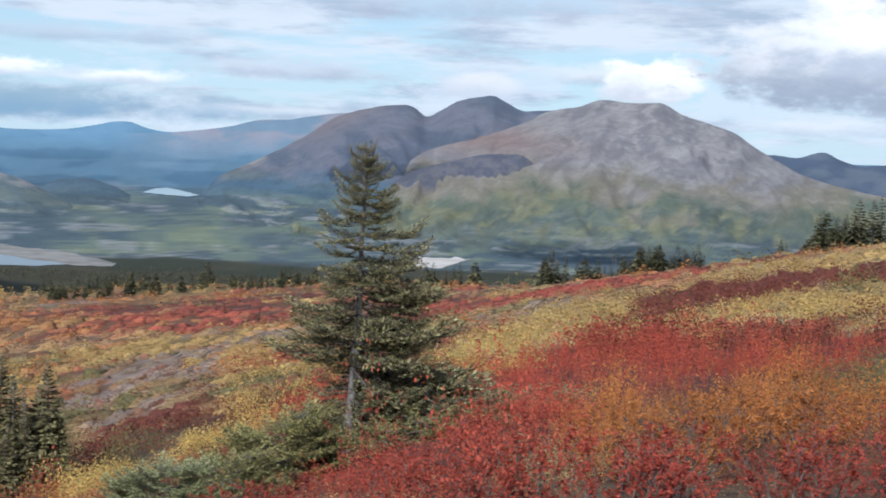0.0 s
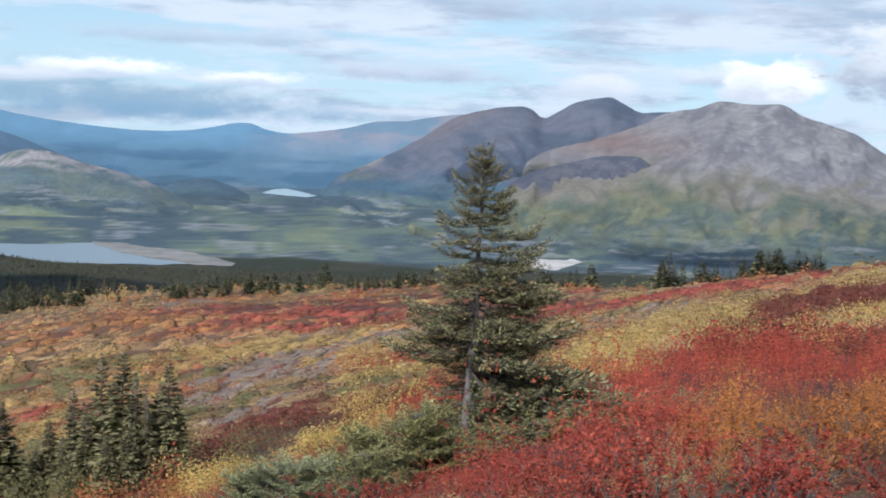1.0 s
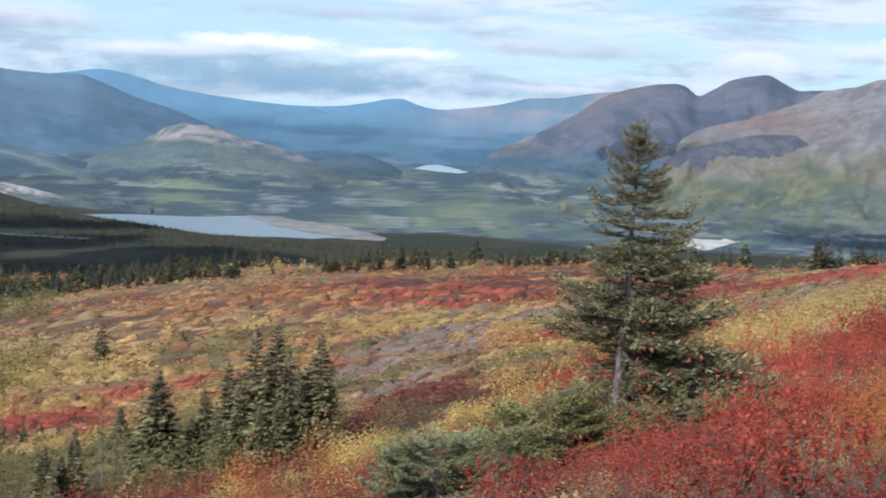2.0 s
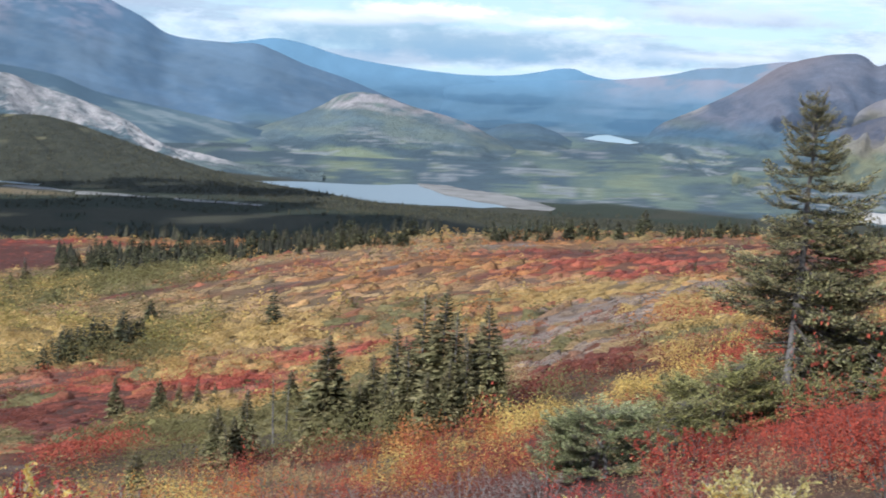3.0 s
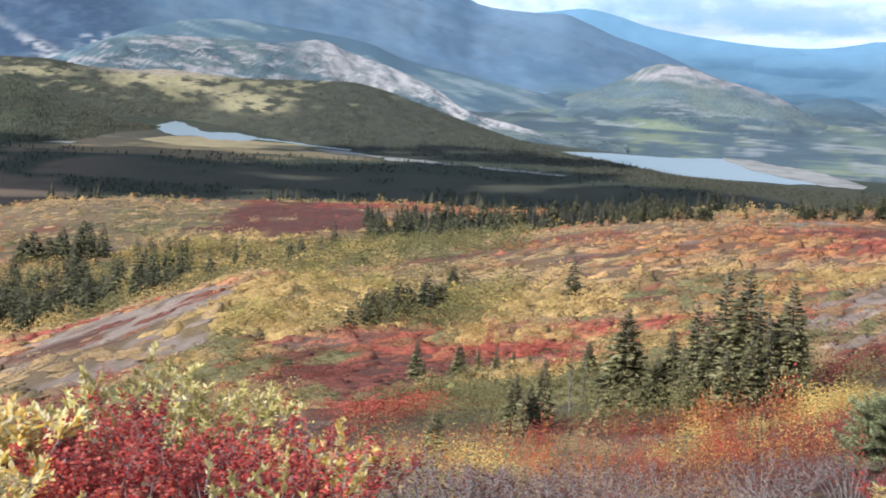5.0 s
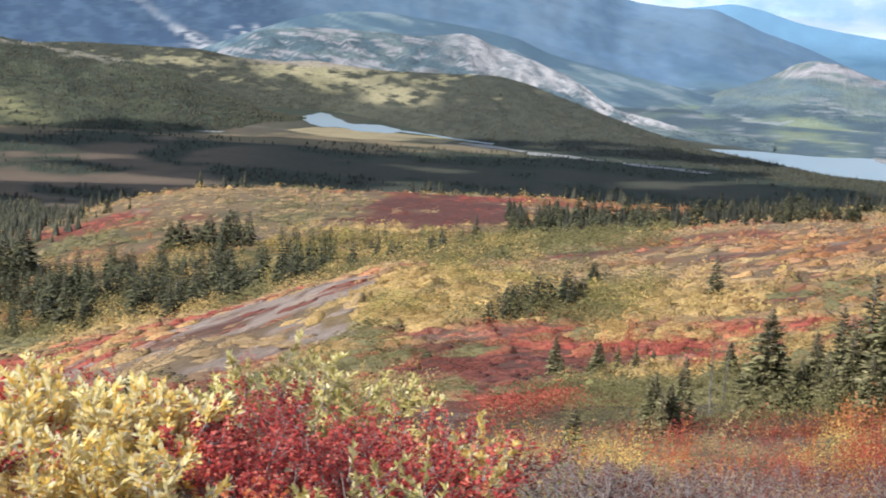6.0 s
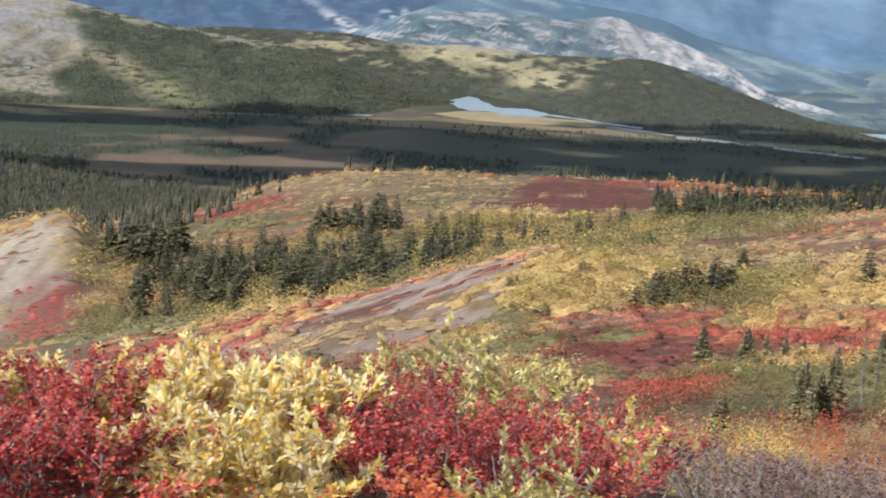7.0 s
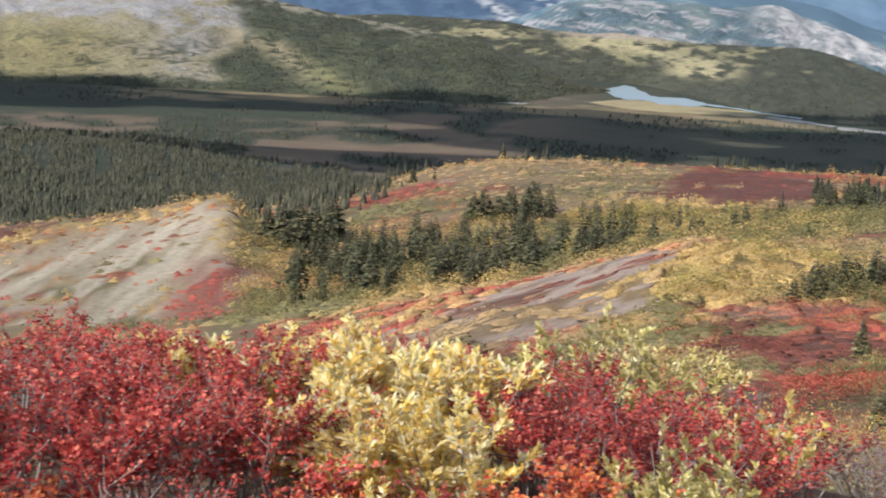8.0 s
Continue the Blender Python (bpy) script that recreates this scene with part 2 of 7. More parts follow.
MAT_LIME = leaf_material("yellow-green willow shrub leaves", shades(np.array((0.33, 0.275, 0.095)), 0.85, 1.08), 0.32, 0.7, 0.1, 0.6)
MAT_BIRCH = leaf_material("crimson birch leaves", ((0.0, (0.20, 0.028, 0.036)), (0.35, (0.56, 0.080, 0.074)), (0.75, (0.76, 0.150, 0.125)), (1.0, (0.84, 0.32, 0.22))), 0.48, 0.5, 0.15, 0.74)
MAT_SCARLET = leaf_material("orange birch leaves", ((0.0, (0.38, 0.06, 0.04)), (0.5, (0.70, 0.16, 0.07)), (1.0, (0.82, 0.36, 0.12))), 0.38, 0.4)
MAT_WILLOW = leaf_material("yellow willow leaves", ((0.0, (0.84, 0.56, 0.12)), (0.4, (0.92, 0.76, 0.28)), (0.7, (0.93, 0.85, 0.48)), (1.0, (0.94, 0.91, 0.70))), 0.55, 0.42, 0.3, 0.82)
MAT_SILVER = leaf_material("pale green willow leaves", ((0.0, (0.52, 0.45, 0.14)), (0.5, (0.76, 0.67, 0.28)), (1.0, (0.90, 0.83, 0.50))), 0.38, 0.45)
MAT_NEEDLE = leaf_material("fir needles", ((0.0, (0.024, 0.026, 0.013)), (0.45, (0.125, 0.122, 0.058)), (0.80, (0.390, 0.370, 0.200)), (1.0, (0.36, 0.28, 0.16))), 0.15, 0.55)
MAT_BLUENEEDLE = leaf_material("blue green needles", ((0.0, (0.075, 0.095, 0.045)), (0.6, (0.27, 0.29, 0.15)), (1.0, (0.48, 0.49, 0.28))), 0.15, 0.5)
MAT_SPRUCE = leaf_material("spruce needles", ((0.0, (0.048, 0.048, 0.024)), (0.55, (0.175, 0.162, 0.082)), (1.0, (0.37, 0.325, 0.18))), 0.12, 0.6)
MAT_YOUNG = leaf_material("young fir needles", ((0.0, (0.055, 0.058, 0.020)), (0.5, (0.20, 0.195, 0.075)), (0.9, (0.42, 0.39, 0.17)), (1.0, (0.46, 0.38, 0.18))), 0.15, 0.5)
MAT_DARK = leaf_material("dark spruce needles", ((0.0, (0.028, 0.031, 0.018)), (0.55, (0.080, 0.082, 0.046)), (1.0, (0.19, 0.175, 0.10))), 0.1, 0.65)
MAT_BARK = plain_material("grey bark", (0.05, 0.043, 0.038), (0.26, 0.245, 0.235), 9.0, 0.9, 0.6, 0.02, (1, 1, 0.3))
MAT_TWIG = plain_material("grey twigs", (0.13, 0.10, 0.09), (0.36, 0.31, 0.29), 30.0)
MAT_SNAG = plain_material("dead grey wood", (0.05, 0.042, 0.038), (0.20, 0.18, 0.165), 20.0)
def veil(m, share):
    """Lets a share of the light straight through."""
    t = m.node_tree
    tr, mx, out = t.nodes.new("ShaderNodeBsdfTransparent"), t.nodes.new("ShaderNodeMixShader"), t.nodes["Material Output"]
    mx.inputs[0].default_value = share
    t.links.new(t.nodes["Principled BSDF"].outputs[0], mx.inputs[1])
    t.links.new(tr.outputs[0], mx.inputs[2])
    t.links.new(mx.outputs[0], out.inputs[0])
    return m


MAT_THIN = veil(plain_material("thin cloud", (0.7, 0.7, 0.72), (0.85, 0.85, 0.85), 0.004, 1.0), 0.76)
MAT_CLOUD = plain_material("cloud", (0.7, 0.7, 0.72), (0.85, 0.85, 0.85), 0.004, 1.0)
MAT_WATER, wtree, wb = material("lake water", 0.32)
wb.inputs["Base Color"].default_value, wb.inputs["IOR"].default_value, wb.inputs["Specular IOR Level"].default_value = (0.20, 0.255, 0.285, 1), 1.33, 0.4
# pale base colour stands in for the reflected sky
MAT_SKYWATER, _, sb = material("pale water with sky reflection in its colour", 0.35)
sb.inputs["Base Color"].default_value, sb.inputs["Specular IOR Level"].default_value = (0.42, 0.53, 0.57, 1), 0.2
MAT_GRAVEL = plain_material("pale river gravel", (0.15, 0.145, 0.135), (0.30, 0.29, 0.275), 0.03, 0.9)
# lighter copy of the river gravel, sunlight put into its colour
MAT_FAN = plain_material("sunlit pale gravel", (0.40, 0.37, 0.34), (0.60, 0.57, 0.53), 0.02, 0.9)
MAT_SEDGE = plain_material("straw sedge meadow", (0.19, 0.15, 0.085), (0.29, 0.235, 0.13), 0.03, 0.95)
bumped(wtree, wb, noise_of(wtree, 0.25, 4.0), 0.15, 0.3)


# ---------------------------------------------------------------- meshes
def mesh_of(name, verts, faces, mats=(), index=None, cover=None, smooth=False):
    """A mesh from arrays; all faces have the same number of corners."""
    verts, faces = np.asarray(verts, np.float32), np.asarray(faces, np.int32)
    me = bpy.data.meshes.new(name)
    k = faces.shape[1]
    me.vertices.add(len(verts))
    me.vertices.foreach_set("co", verts.ravel())
    me.loops.add(faces.size)
    me.loops.foreach_set("vertex_index", faces.ravel())
    me.polygons.add(len(faces))
    me.polygons.foreach_set("loop_start", np.arange(0, faces.size, k, dtype=np.int32))
    for m in mats:
        me.materials.append(m)
    if index is not None:
        me.polygons.foreach_set("material_index", np.asarray(index, np.int32))
    if cover is not None:
        a = me.color_attributes.new("cover", "FLOAT_COLOR", "POINT")
        a.data.foreach_set("color", np.c_[cover, np.ones(len(cover))].astype(np.float32).ravel())
    me.update(calc_edges=True)
    if smooth:
        me.polygons.foreach_set("use_smooth", np.ones(len(faces), bool))
    return me


def under(name, mesh, parent, m=None, label=""):
    ob = new(name, mesh)
    ob.parent = parent
    if m is not None:
        ob.matrix_basis = m
    return tagged(ob, label)


def grid_faces(rows, cols):
    i = np.arange((rows - 1) * (cols - 1))
    a = i // (cols - 1) * cols + i % (cols - 1)
    return np.stack([a, a + 1, a + cols + 1, a + cols], 1)


def tube(points, radii, sides=6):
    """Verts and quads of a bent tapering tube."""
    p, n = np.asarray(points, float), len(points)
    d = np.gradient(p, axis=0)
    d /= np.linalg.norm(d, axis=1)[:, None] + 1e-9
    ref = np.where(np.abs(d[:, 2:]) > 0.9, [[1.0, 0, 0]], [[0, 0, 1.0]])
    u = np.cross(d, ref)
    u /= np.linalg.norm(u, axis=1)[:, None] + 1e-9
    v = np.cross(d, u)
    a = np.arange(sides) * 2 * np.pi / sides
    ring = p[:, None] + np.asarray(radii)[:, None, None] * (np.cos(a)[None, :, None] * u[:, None] + np.sin(a)[None, :, None] * v[:, None])
    f = [[r * sides + k, r * sides + (k + 1) % sides, (r + 1) * sides + (k + 1) % sides, (r + 1) * sides + k] for r in range(n - 1) for k in range(sides)]
    return ring.reshape(-1, 3), np.array(f)


def blades(base, along, side, half):
    """One four-cornered leaf for each row: base point, vector to its tip, vector to its side; widest at half its length."""
    mid = base + along * half
    v = np.stack([base, mid + side, base + along, mid - side], 1).reshape(-1, 3)
    return v, np.arange(len(base) * 4).reshape(-1, 4)


def join(pieces):
    vs, fs, k = [], [], 0
    for v, f in pieces:
        vs.append(v), fs.append(np.asarray(f) + k)
        k += len(v)
    return np.concatenate(vs), np.concatenate(fs)


def unit(v):
    return v / (np.linalg.norm(v, axis=-1, keepdims=True) + 1e-9)

# ---------------------------------------------------------------- the ground: one sheet from the feet to the horizon
EYE = 1.6
BEARINGS = (-45, -38, -30, -22, -14, -6, 2, 10, 18, 26, 35)
R_NEAR = (3, 8, 18, 35, 60, 95, 140)
NEAR = (  # metres below the eye, by bearing and distance
    (1.8, 2.3, 6.0, 13.0, 21.0, 30.0, 38.0),
    (1.8, 2.3, 6.0, 13.0, 21.0, 30.0, 38.0),
    (1.8, 2.4, 6.0, 12.5, 20.0, 28.0, 34.5),
    (1.8, 2.5, 5.8, 11.5, 17.5, 24.0, 28.5),
    (1.8, 2.6, 5.6, 10.5, 15.5, 20.0, 23.0),
    (1.8, 2.7, 5.5, 10.0, 15.0, 19.0, 23.0),
    (1.8, 2.7, 5.2, 9.4, 13.6, 17.2, 20.0),
    (1.8, 2.5, 4.6, 8.0, 11.2, 14.2, 17.2),
    (1.75, 2.3, 4.0, 6.1, 8.8, 11.9, 15.3),
    (1.75, 2.1, 3.4, 5.2, 7.2, 9.2, 11.6),
    (1.7, 2.0, 3.0, 4.6, 6.0, 6.7, 7.7))
R_MID = (200, 280, 400, 600, 1000, 1600)
MID = (
    (48.0, 53.5, 74.0, 93, 119, 180),
    (47.0, 50.5, 73.0, 94, 122, 180),
    (44.0, 51.0, 63.0, 93, 141, 180),
    (40.0, 46.0, 49.0, 82, 145, 180),
    (33.0, 41.0, 47.0, 80, 145, 180),
    (27.0, 37.0, 46.0, 80, 145, 180),
    (22.5, 30.5, 43.5, 80, 145, 180),
    (21.0, 27.0, 50.0, 90, 150, 180),
    (18.6, 27.0, 47.0, 85, 145, 180),
    (19.0, 30.0, 48.0, 82, 140, 180),
    (14.0, 26.0, 45.0, 80, 140, 180))
R_FAR, FAR = (2100, 2600, 3300, 4100, 4950), (180, 180, 174, 162, 152)
R_ALL = np.log(np.array((0.3, 1.2) + R_NEAR + R_MID + R_FAR))
STATIONS = [np.array((EYE, 1.65) + a + b + FAR) for a, b in zip(NEAR, MID)]
# flat shores: bearing from, to, distance from, to, metres below the eye
TERRACES = ((6.6, 11.0, 3880, 4700, 160.5), (-5.5, 1.0, 3300, 3640, 170.5), (-7.0, -1.5, 3900, 4500, 160.0))


def drop_of(az, r):
    az, r = np.broadcast_arrays(np.asarray(az, float), np.asarray(r, float))
    shape, az, r = az.shape, az.ravel(), r.ravel()
    lr, rk = np.log(np.maximum(r, 0.3)), np.exp(R_ALL)
    a = np.stack([glide(lr, R_ALL, s / rk) for s in STATIONS])
    d = glide(np.clip(az, -45, 35), BEARINGS, a) * np.maximum(r, 0.3)
    for a0, a1, r0, r1, level in TERRACES:
        w = step01(az, a0 - 0.8, a0) * step01(-az, -a1 - 0.8, -a1) * step01(r, r0 - 120, r0) * step01(-r, -r1 - 120, -r1)
        d = d + w * (level - d)
    # the scree bluff: its brow rises to the right and breaks off
    brow = 276 * np.tan(np.radians(np.interp(az, (-46, -40.6, -38.6, -36, -34, -32.2), (12.2, 11.0, 10.6, 10.05, 9.4, 9.0))))
    w = step01(-az, 30.8, 32.8) * step01(az, -60, -46) * np.exp(-(((r - 276) / 40) ** 2))
    d = d + w * (brow - d)
    # beside and behind the viewer the slope climbs
    w = step01(np.abs(az + 3), 48, 110)
    up = EYE - 70 * (1 - np.exp(-r / 420.0)) - 120 * step01(r, 700, 4900)
    d = d * (1 - w) + up * w
    return d.reshape(shape)


def ground_z(az, r):
    az, r = np.broadcast_arrays(np.asarray(az, float), np.asarray(r, float))
    x, y = r * np.sin(np.radians(az)), r * np.cos(np.radians(az))
    z = EYE - drop_of(az, r)
    z = z + (fbm(x / 7, y / 7, 3, 3) - 0.5) * 0.9 * step01(r, 10, 45) * step01(-r, -900, -300)
    z = z + (fbm(x / 38, y / 38, 8, 4) - 0.5) * 2.4 * step01(r, 60, 220) * step01(-r, -1500, -700)
    z = z + (fbm(x / 1.6, y / 1.6, 5, 2) - 0.5) * 0.22 * step01(-r, -160, -80)
    return z


def spot(az, r, lift=0.0):
    a = radians(az)
    return Vector((r * math.sin(a), r * math.cos(a), float(ground_z(az, r)) + lift))


# plant cover, zone by zone: kind, bearing, distance, half widths (degrees, share of the distance), weight
RIGHT_SLOPE = (
    (RED, 28, 9.6, 16, 0.16, 4.6), (RUST, 31.5, 17.5, 7.0, 0.34, 9.5), (RED, 19, 19, 5, 0.35, 3.2), (RED, 23, 28, 3.6, 0.35, 3.4), (RED, 29, 36, 9, 0.26, 3.8), (MAROON, 33, 44, 5, 0.10, 2.8),
    (YELLOW, 36, 33, 1.6, 0.14, 3.0), (YELLOW, 21.5, 55, 2.4, 0.26, 5.0), (YELLOW, 28.5, 60, 4, 0.10, 4.4), (YELLOW, 34.0, 67, 3, 0.12, 3.8))
RIGHT_BROW = (
    (MAROON, 28.4, 82, 1.8, 0.15, 9.0), (MAROON, 31.6, 88, 2.4, 0.10, 9.0), (MAROON, 35.2, 91, 2.4, 0.10, 9.0), (RED, 31.8, 52, 2.4, 0.06, 4.0), (YELLOW, 24.2, 80, 1.8, 0.20, 5.0), (YELLOW, 29, 105, 1.6, 0.08, 4.4), (YELLOW, 33, 114, 3, 0.11, 6.0), (RED, 24, 124, 3.2, 0.10, 4.4),
    (MAROON, 28, 134, 5, 0.07, 3.8), (RED, 19.5, 128, 3, 0.10, 2.8), (STRAW, 21, 160, 3, 0.05, 2.8), (GREY, 22.0, 104, 2.4, 0.07, 2.8), (RUST, 24, 150, 5, 0.05, 2.0))
LILAC_SLOPE = (
    (GREY, 10.4, 100, 3.2, 0.16, 5.6), (GREY, 8.4, 86, 2.4, 0.11, 5.0), (GREY, 12.8, 118, 2.4, 0.09, 4.2), (GREY, 7.6, 74, 2.4, 0.10, 3.0), (MAROON, 8.7, 66, 1.8, 0.06, 5.0), (MAROON, 12.6, 58, 1.6, 0.07, 5.0), (MAROON, 6.6, 58, 2.0, 0.06, 3.4), (MAROON, 8.0, 37, 2.6, 0.07, 4.6), (RED, 13.4, 84, 2.4, 0.05, 4.0), (MAROON, 11.0, 31, 2.2, 0.06, 3.8), (YELLOW, 13.4, 74, 1.8, 0.06, 4.0),
    (YELLOW, 12.0, 63, 1.6, 0.04, 3.2), (YELLOW, 8.6, 45, 3.4, 0.07, 4.6), (YELLOW, 12.0, 52, 2.4, 0.06, 3.8), (RED, 14, 44, 2.4, 0.10, 2.6), (RED, 10.5, 38, 2.2, 0.07, 2.0), (RUST, 6.2, 42, 2.4, 0.06, 2.4))
MIDDLE_SLOPE = (
    (RUST, 2, 23, 8, 0.25, 1.2), (RED, 3, 23, 8, 0.20, 2.3), (STRAW, -4, 19, 5, 0.3, 1.6), (OLIVE, -6, 33, 4, 0.12, 2.0), (MAROON, 3, 20, 9, 0.3, 1.8), (GREY, 4, 20, 9, 0.3, 1.9), (RED, 1, 27, 6, 0.08, 2.4), (RUST, -3, 31, 5, 0.14, 1.8), (YELLOW, 6.5, 32, 2, 0.07, 2.2),
    (STRAW, -5, 41, 4, 0.2, 2.2), (OLIVE, -1, 60, 5, 0.22, 1.5), (OLIVE, -5.6, 68, 2.8, 0.12, 1.7), (OLIVE, -6.4, 54, 1.6, 0.08, 1.4), (RED, -9.8, 60, 2.4, 0.07, 4.8), (MAROON, -12, 76, 4.0, 0.12, 3.8), (RED, -5.6, 87, 3.6, 0.04, 3.2), (RED, -3.0, 78, 1.6, 0.05, 2.4), (MAROON, -6.4, 61, 1.4, 0.05, 3.0))
OPEN_TUNDRA = (
    (YELLOW, -3, 110, 7, 0.14, 1.6), (RED, 0, 98, 4, 0.05, 2.6), (OLIVE, 1, 122, 3.2, 0.06, 2.0), (RUST, 6, 165, 9, 0.12, 1.7), (STRAW, 3, 140, 7, 0.08, 1.4), (RED, 9, 150, 5, 0.06, 1.8), (MAROON, 13, 178, 7, 0.14, 1.8),
    (YELLOW, 7, 122, 3, 0.05, 2.0), (STRAW, -8, 150, 5, 0.10, 1.6), (RED, -1, 185, 7, 0.04, 1.7), (STRAW, 0, 196, 12, 0.05, 1.8), (RUST, 12, 205, 6, 0.06, 1.6), (RED, -10, 86, 4, 0.06, 1.6))
SPUR = (
    (GREY, -18.6, 120, 3.0, 0.10, 4.4), (GREY, -24, 130, 4.0, 0.07, 3.2), (GREY, -16.6, 108, 1.2, 0.08, 3.2), (MAROON, -21, 124, 3.0, 0.05, 2.4), (RED, -25, 139, 4.5, 0.022, 5.0), (STRAW, -23, 114, 4.5, 0.05, 3.6),
    (STRAW, -17.5, 150, 5, 0.06, 3.4), (RED, -14.5, 134, 2.4, 0.03, 2.8), (YELLOW, -13.2, 112, 2.6, 0.13, 3.8), (OLIVE, -15.4, 105, 1.4, 0.10, 2.6), (YELLOW, -10.4, 122, 3.2, 0.11, 3.4), (OLIVE, -9.0, 104, 2.6, 0.06, 2.6), (YELLOW, -5, 124, 3.0, 0.09, 2.8))
GULLY = (
    (OLIVE, -11, 215, 5, 0.17, 4.2), (YELLOW, -16, 255, 4, 0.07, 3.2), (OLIVE, -21, 230, 7, 0.16, 4.0), (YELLOW, -26.5, 185, 3, 0.12, 4.0), (OLIVE, -29, 172, 3, 0.12, 3.6), (RUST, -28, 215, 3, 0.07, 2.6), (RUST, -31, 225, 1.6, 0.08, 2.2),
    (YELLOW, -31.4, 245, 1.2, 0.13, 3.4), (OLIVE, -31, 190, 4, 0.14, 2.0))
FAR_HILL = (
    (MAROON, -13.6, 345, 3.0, 0.12, 5.0), (RED, -11.4, 388, 2.6, 0.035, 4.4), (OLIVE, -19.5, 345, 4.2, 0.12, 2.4), (STRAW, -20, 340, 5, 0.13, 3.0), (STRAW, -24, 385, 7, 0.035, 3.4), (RED, -25.5, 352, 2.8, 0.04, 3.2), (RUST, -24.5, 335, 2.6, 0.05, 2.2),
    (OLIVE, -28, 330, 3, 0.08, 2.4), (RUST, -5, 385, 9, 0.05, 2.6), (RED, 2, 370, 10, 0.08, 1.0), (YELLOW, -17, 300, 3, 0.05, 2.8))
BLUFF = (
    (RED, -33.4, 206, 1.6, 0.09, 6.0), (MAROON, -32.0, 232, 0.9, 0.06, 3.6), (YELLOW, -35.4, 214, 1.1, 0.05, 3.6), (RUST, -37.2, 205, 1.8, 0.05, 3.0), (YELLOW, -32.3, 262, 0.5, 0.10, 3.4), (RUST, -36, 279, 5, 0.012, 3.6), (YELLOW, -37, 284, 5, 0.016, 3.6), (OLIVE, -36.6, 196, 2.0, 0.05, 2.6), (OLIVE, -34.6, 246, 0.9, 0.03, 4.6), (OLIVE, -38.2, 226, 1.2, 0.03, 4.2), (STRAW, -40, 268, 2.0, 0.02, 3.4), (RUST, -39.4, 256, 1.4, 0.015, 3.4))
PATCHES = RIGHT_SLOPE + RIGHT_BROW + LILAC_SLOPE + MIDDLE_SLOPE + OPEN_TUNDRA + SPUR + GULLY + FAR_HILL + BLUFF


def cover_scores(az, r):
    """How strongly each kind of plant holds the ground there."""
    x, y = r * np.sin(np.radians(az)), r * np.cos(np.radians(az))
    u, v = (x * 0.90 + y * 0.44) / 2.6, y * 0.90 - x * 0.44  # along and across the slope
    base = (0.47, 0.49, 0.42, 0.46, 0.45, 0.26, 0.54)
    size = np.clip(r / 110.0, 0.55, 1.25)  # bands widen down the slope
    near = step01(-r, -70, -35)
    score = []
    for k in range(7):
        bands = fbm(u / 2.7 + 31 * k, v / 2.3 - 17 * k, 20 + k, 4, 0.55)
        wide = fbm(u / 4.0 + 13 * k, v / 3.6 + 29 * k, 30 + k, 4, 0.55)
        s = base[k] + (bands * (1 - step01(size, 0.6, 1.2)) + wide * step01(size, 0.6, 1.2) - 0.5) * 2.5 + (fbm(u / 13 - 11 * k, v / 12 + 7 * k, 40 + k, 2) - 0.5) * 1.2
        s = s + (fbm(u / 0.9, v / 0.8 + 5 * k, 60 + k, 2) - 0.5) * 0.55 * near
        score.append(s)
    wob = (fbm(x / 9, y / 9, 77, 4) - 0.5)
    gaps = 0.12 + 1.05 * step01(fbm(u / 1.6, v / 1.1, 78, 5, 0.65), 0.42, 0.58)
    for k, a0, r0, da, dr, w in PATCHES:
        g = np.exp(-(((az - a0) / da + wob * 1.1) ** 2) - ((np.log(r / r0)) / dr + wob * 1.3) ** 2)
        score[k] = score[k] + g * w * 0.50 * (gaps if k == GREY else 1.0)
    return np.stack(score)


def kind_of(az, r, stray=0.0, seed=0):
    """The plant that holds the ground; stray lets neighbours mix."""
    s = cover_scores(az, r)
    if stray:
        s = s - stray * np.log(-np.log(np.random.default_rng(seed).uniform(1e-6, 1 - 1e-6, s.shape)))
    return np.argmax(s, 0)


FOREST, BROWN, MEADOW, SAND = (np.array(c) for c in ((0.040, 0.050, 0.030), (0.172, 0.122, 0.082), (0.24, 0.180, 0.100), (0.33, 0.31, 0.28)))


def lerp(a, b, w):
    return a + (b - a) * np.asarray(w)[..., None]


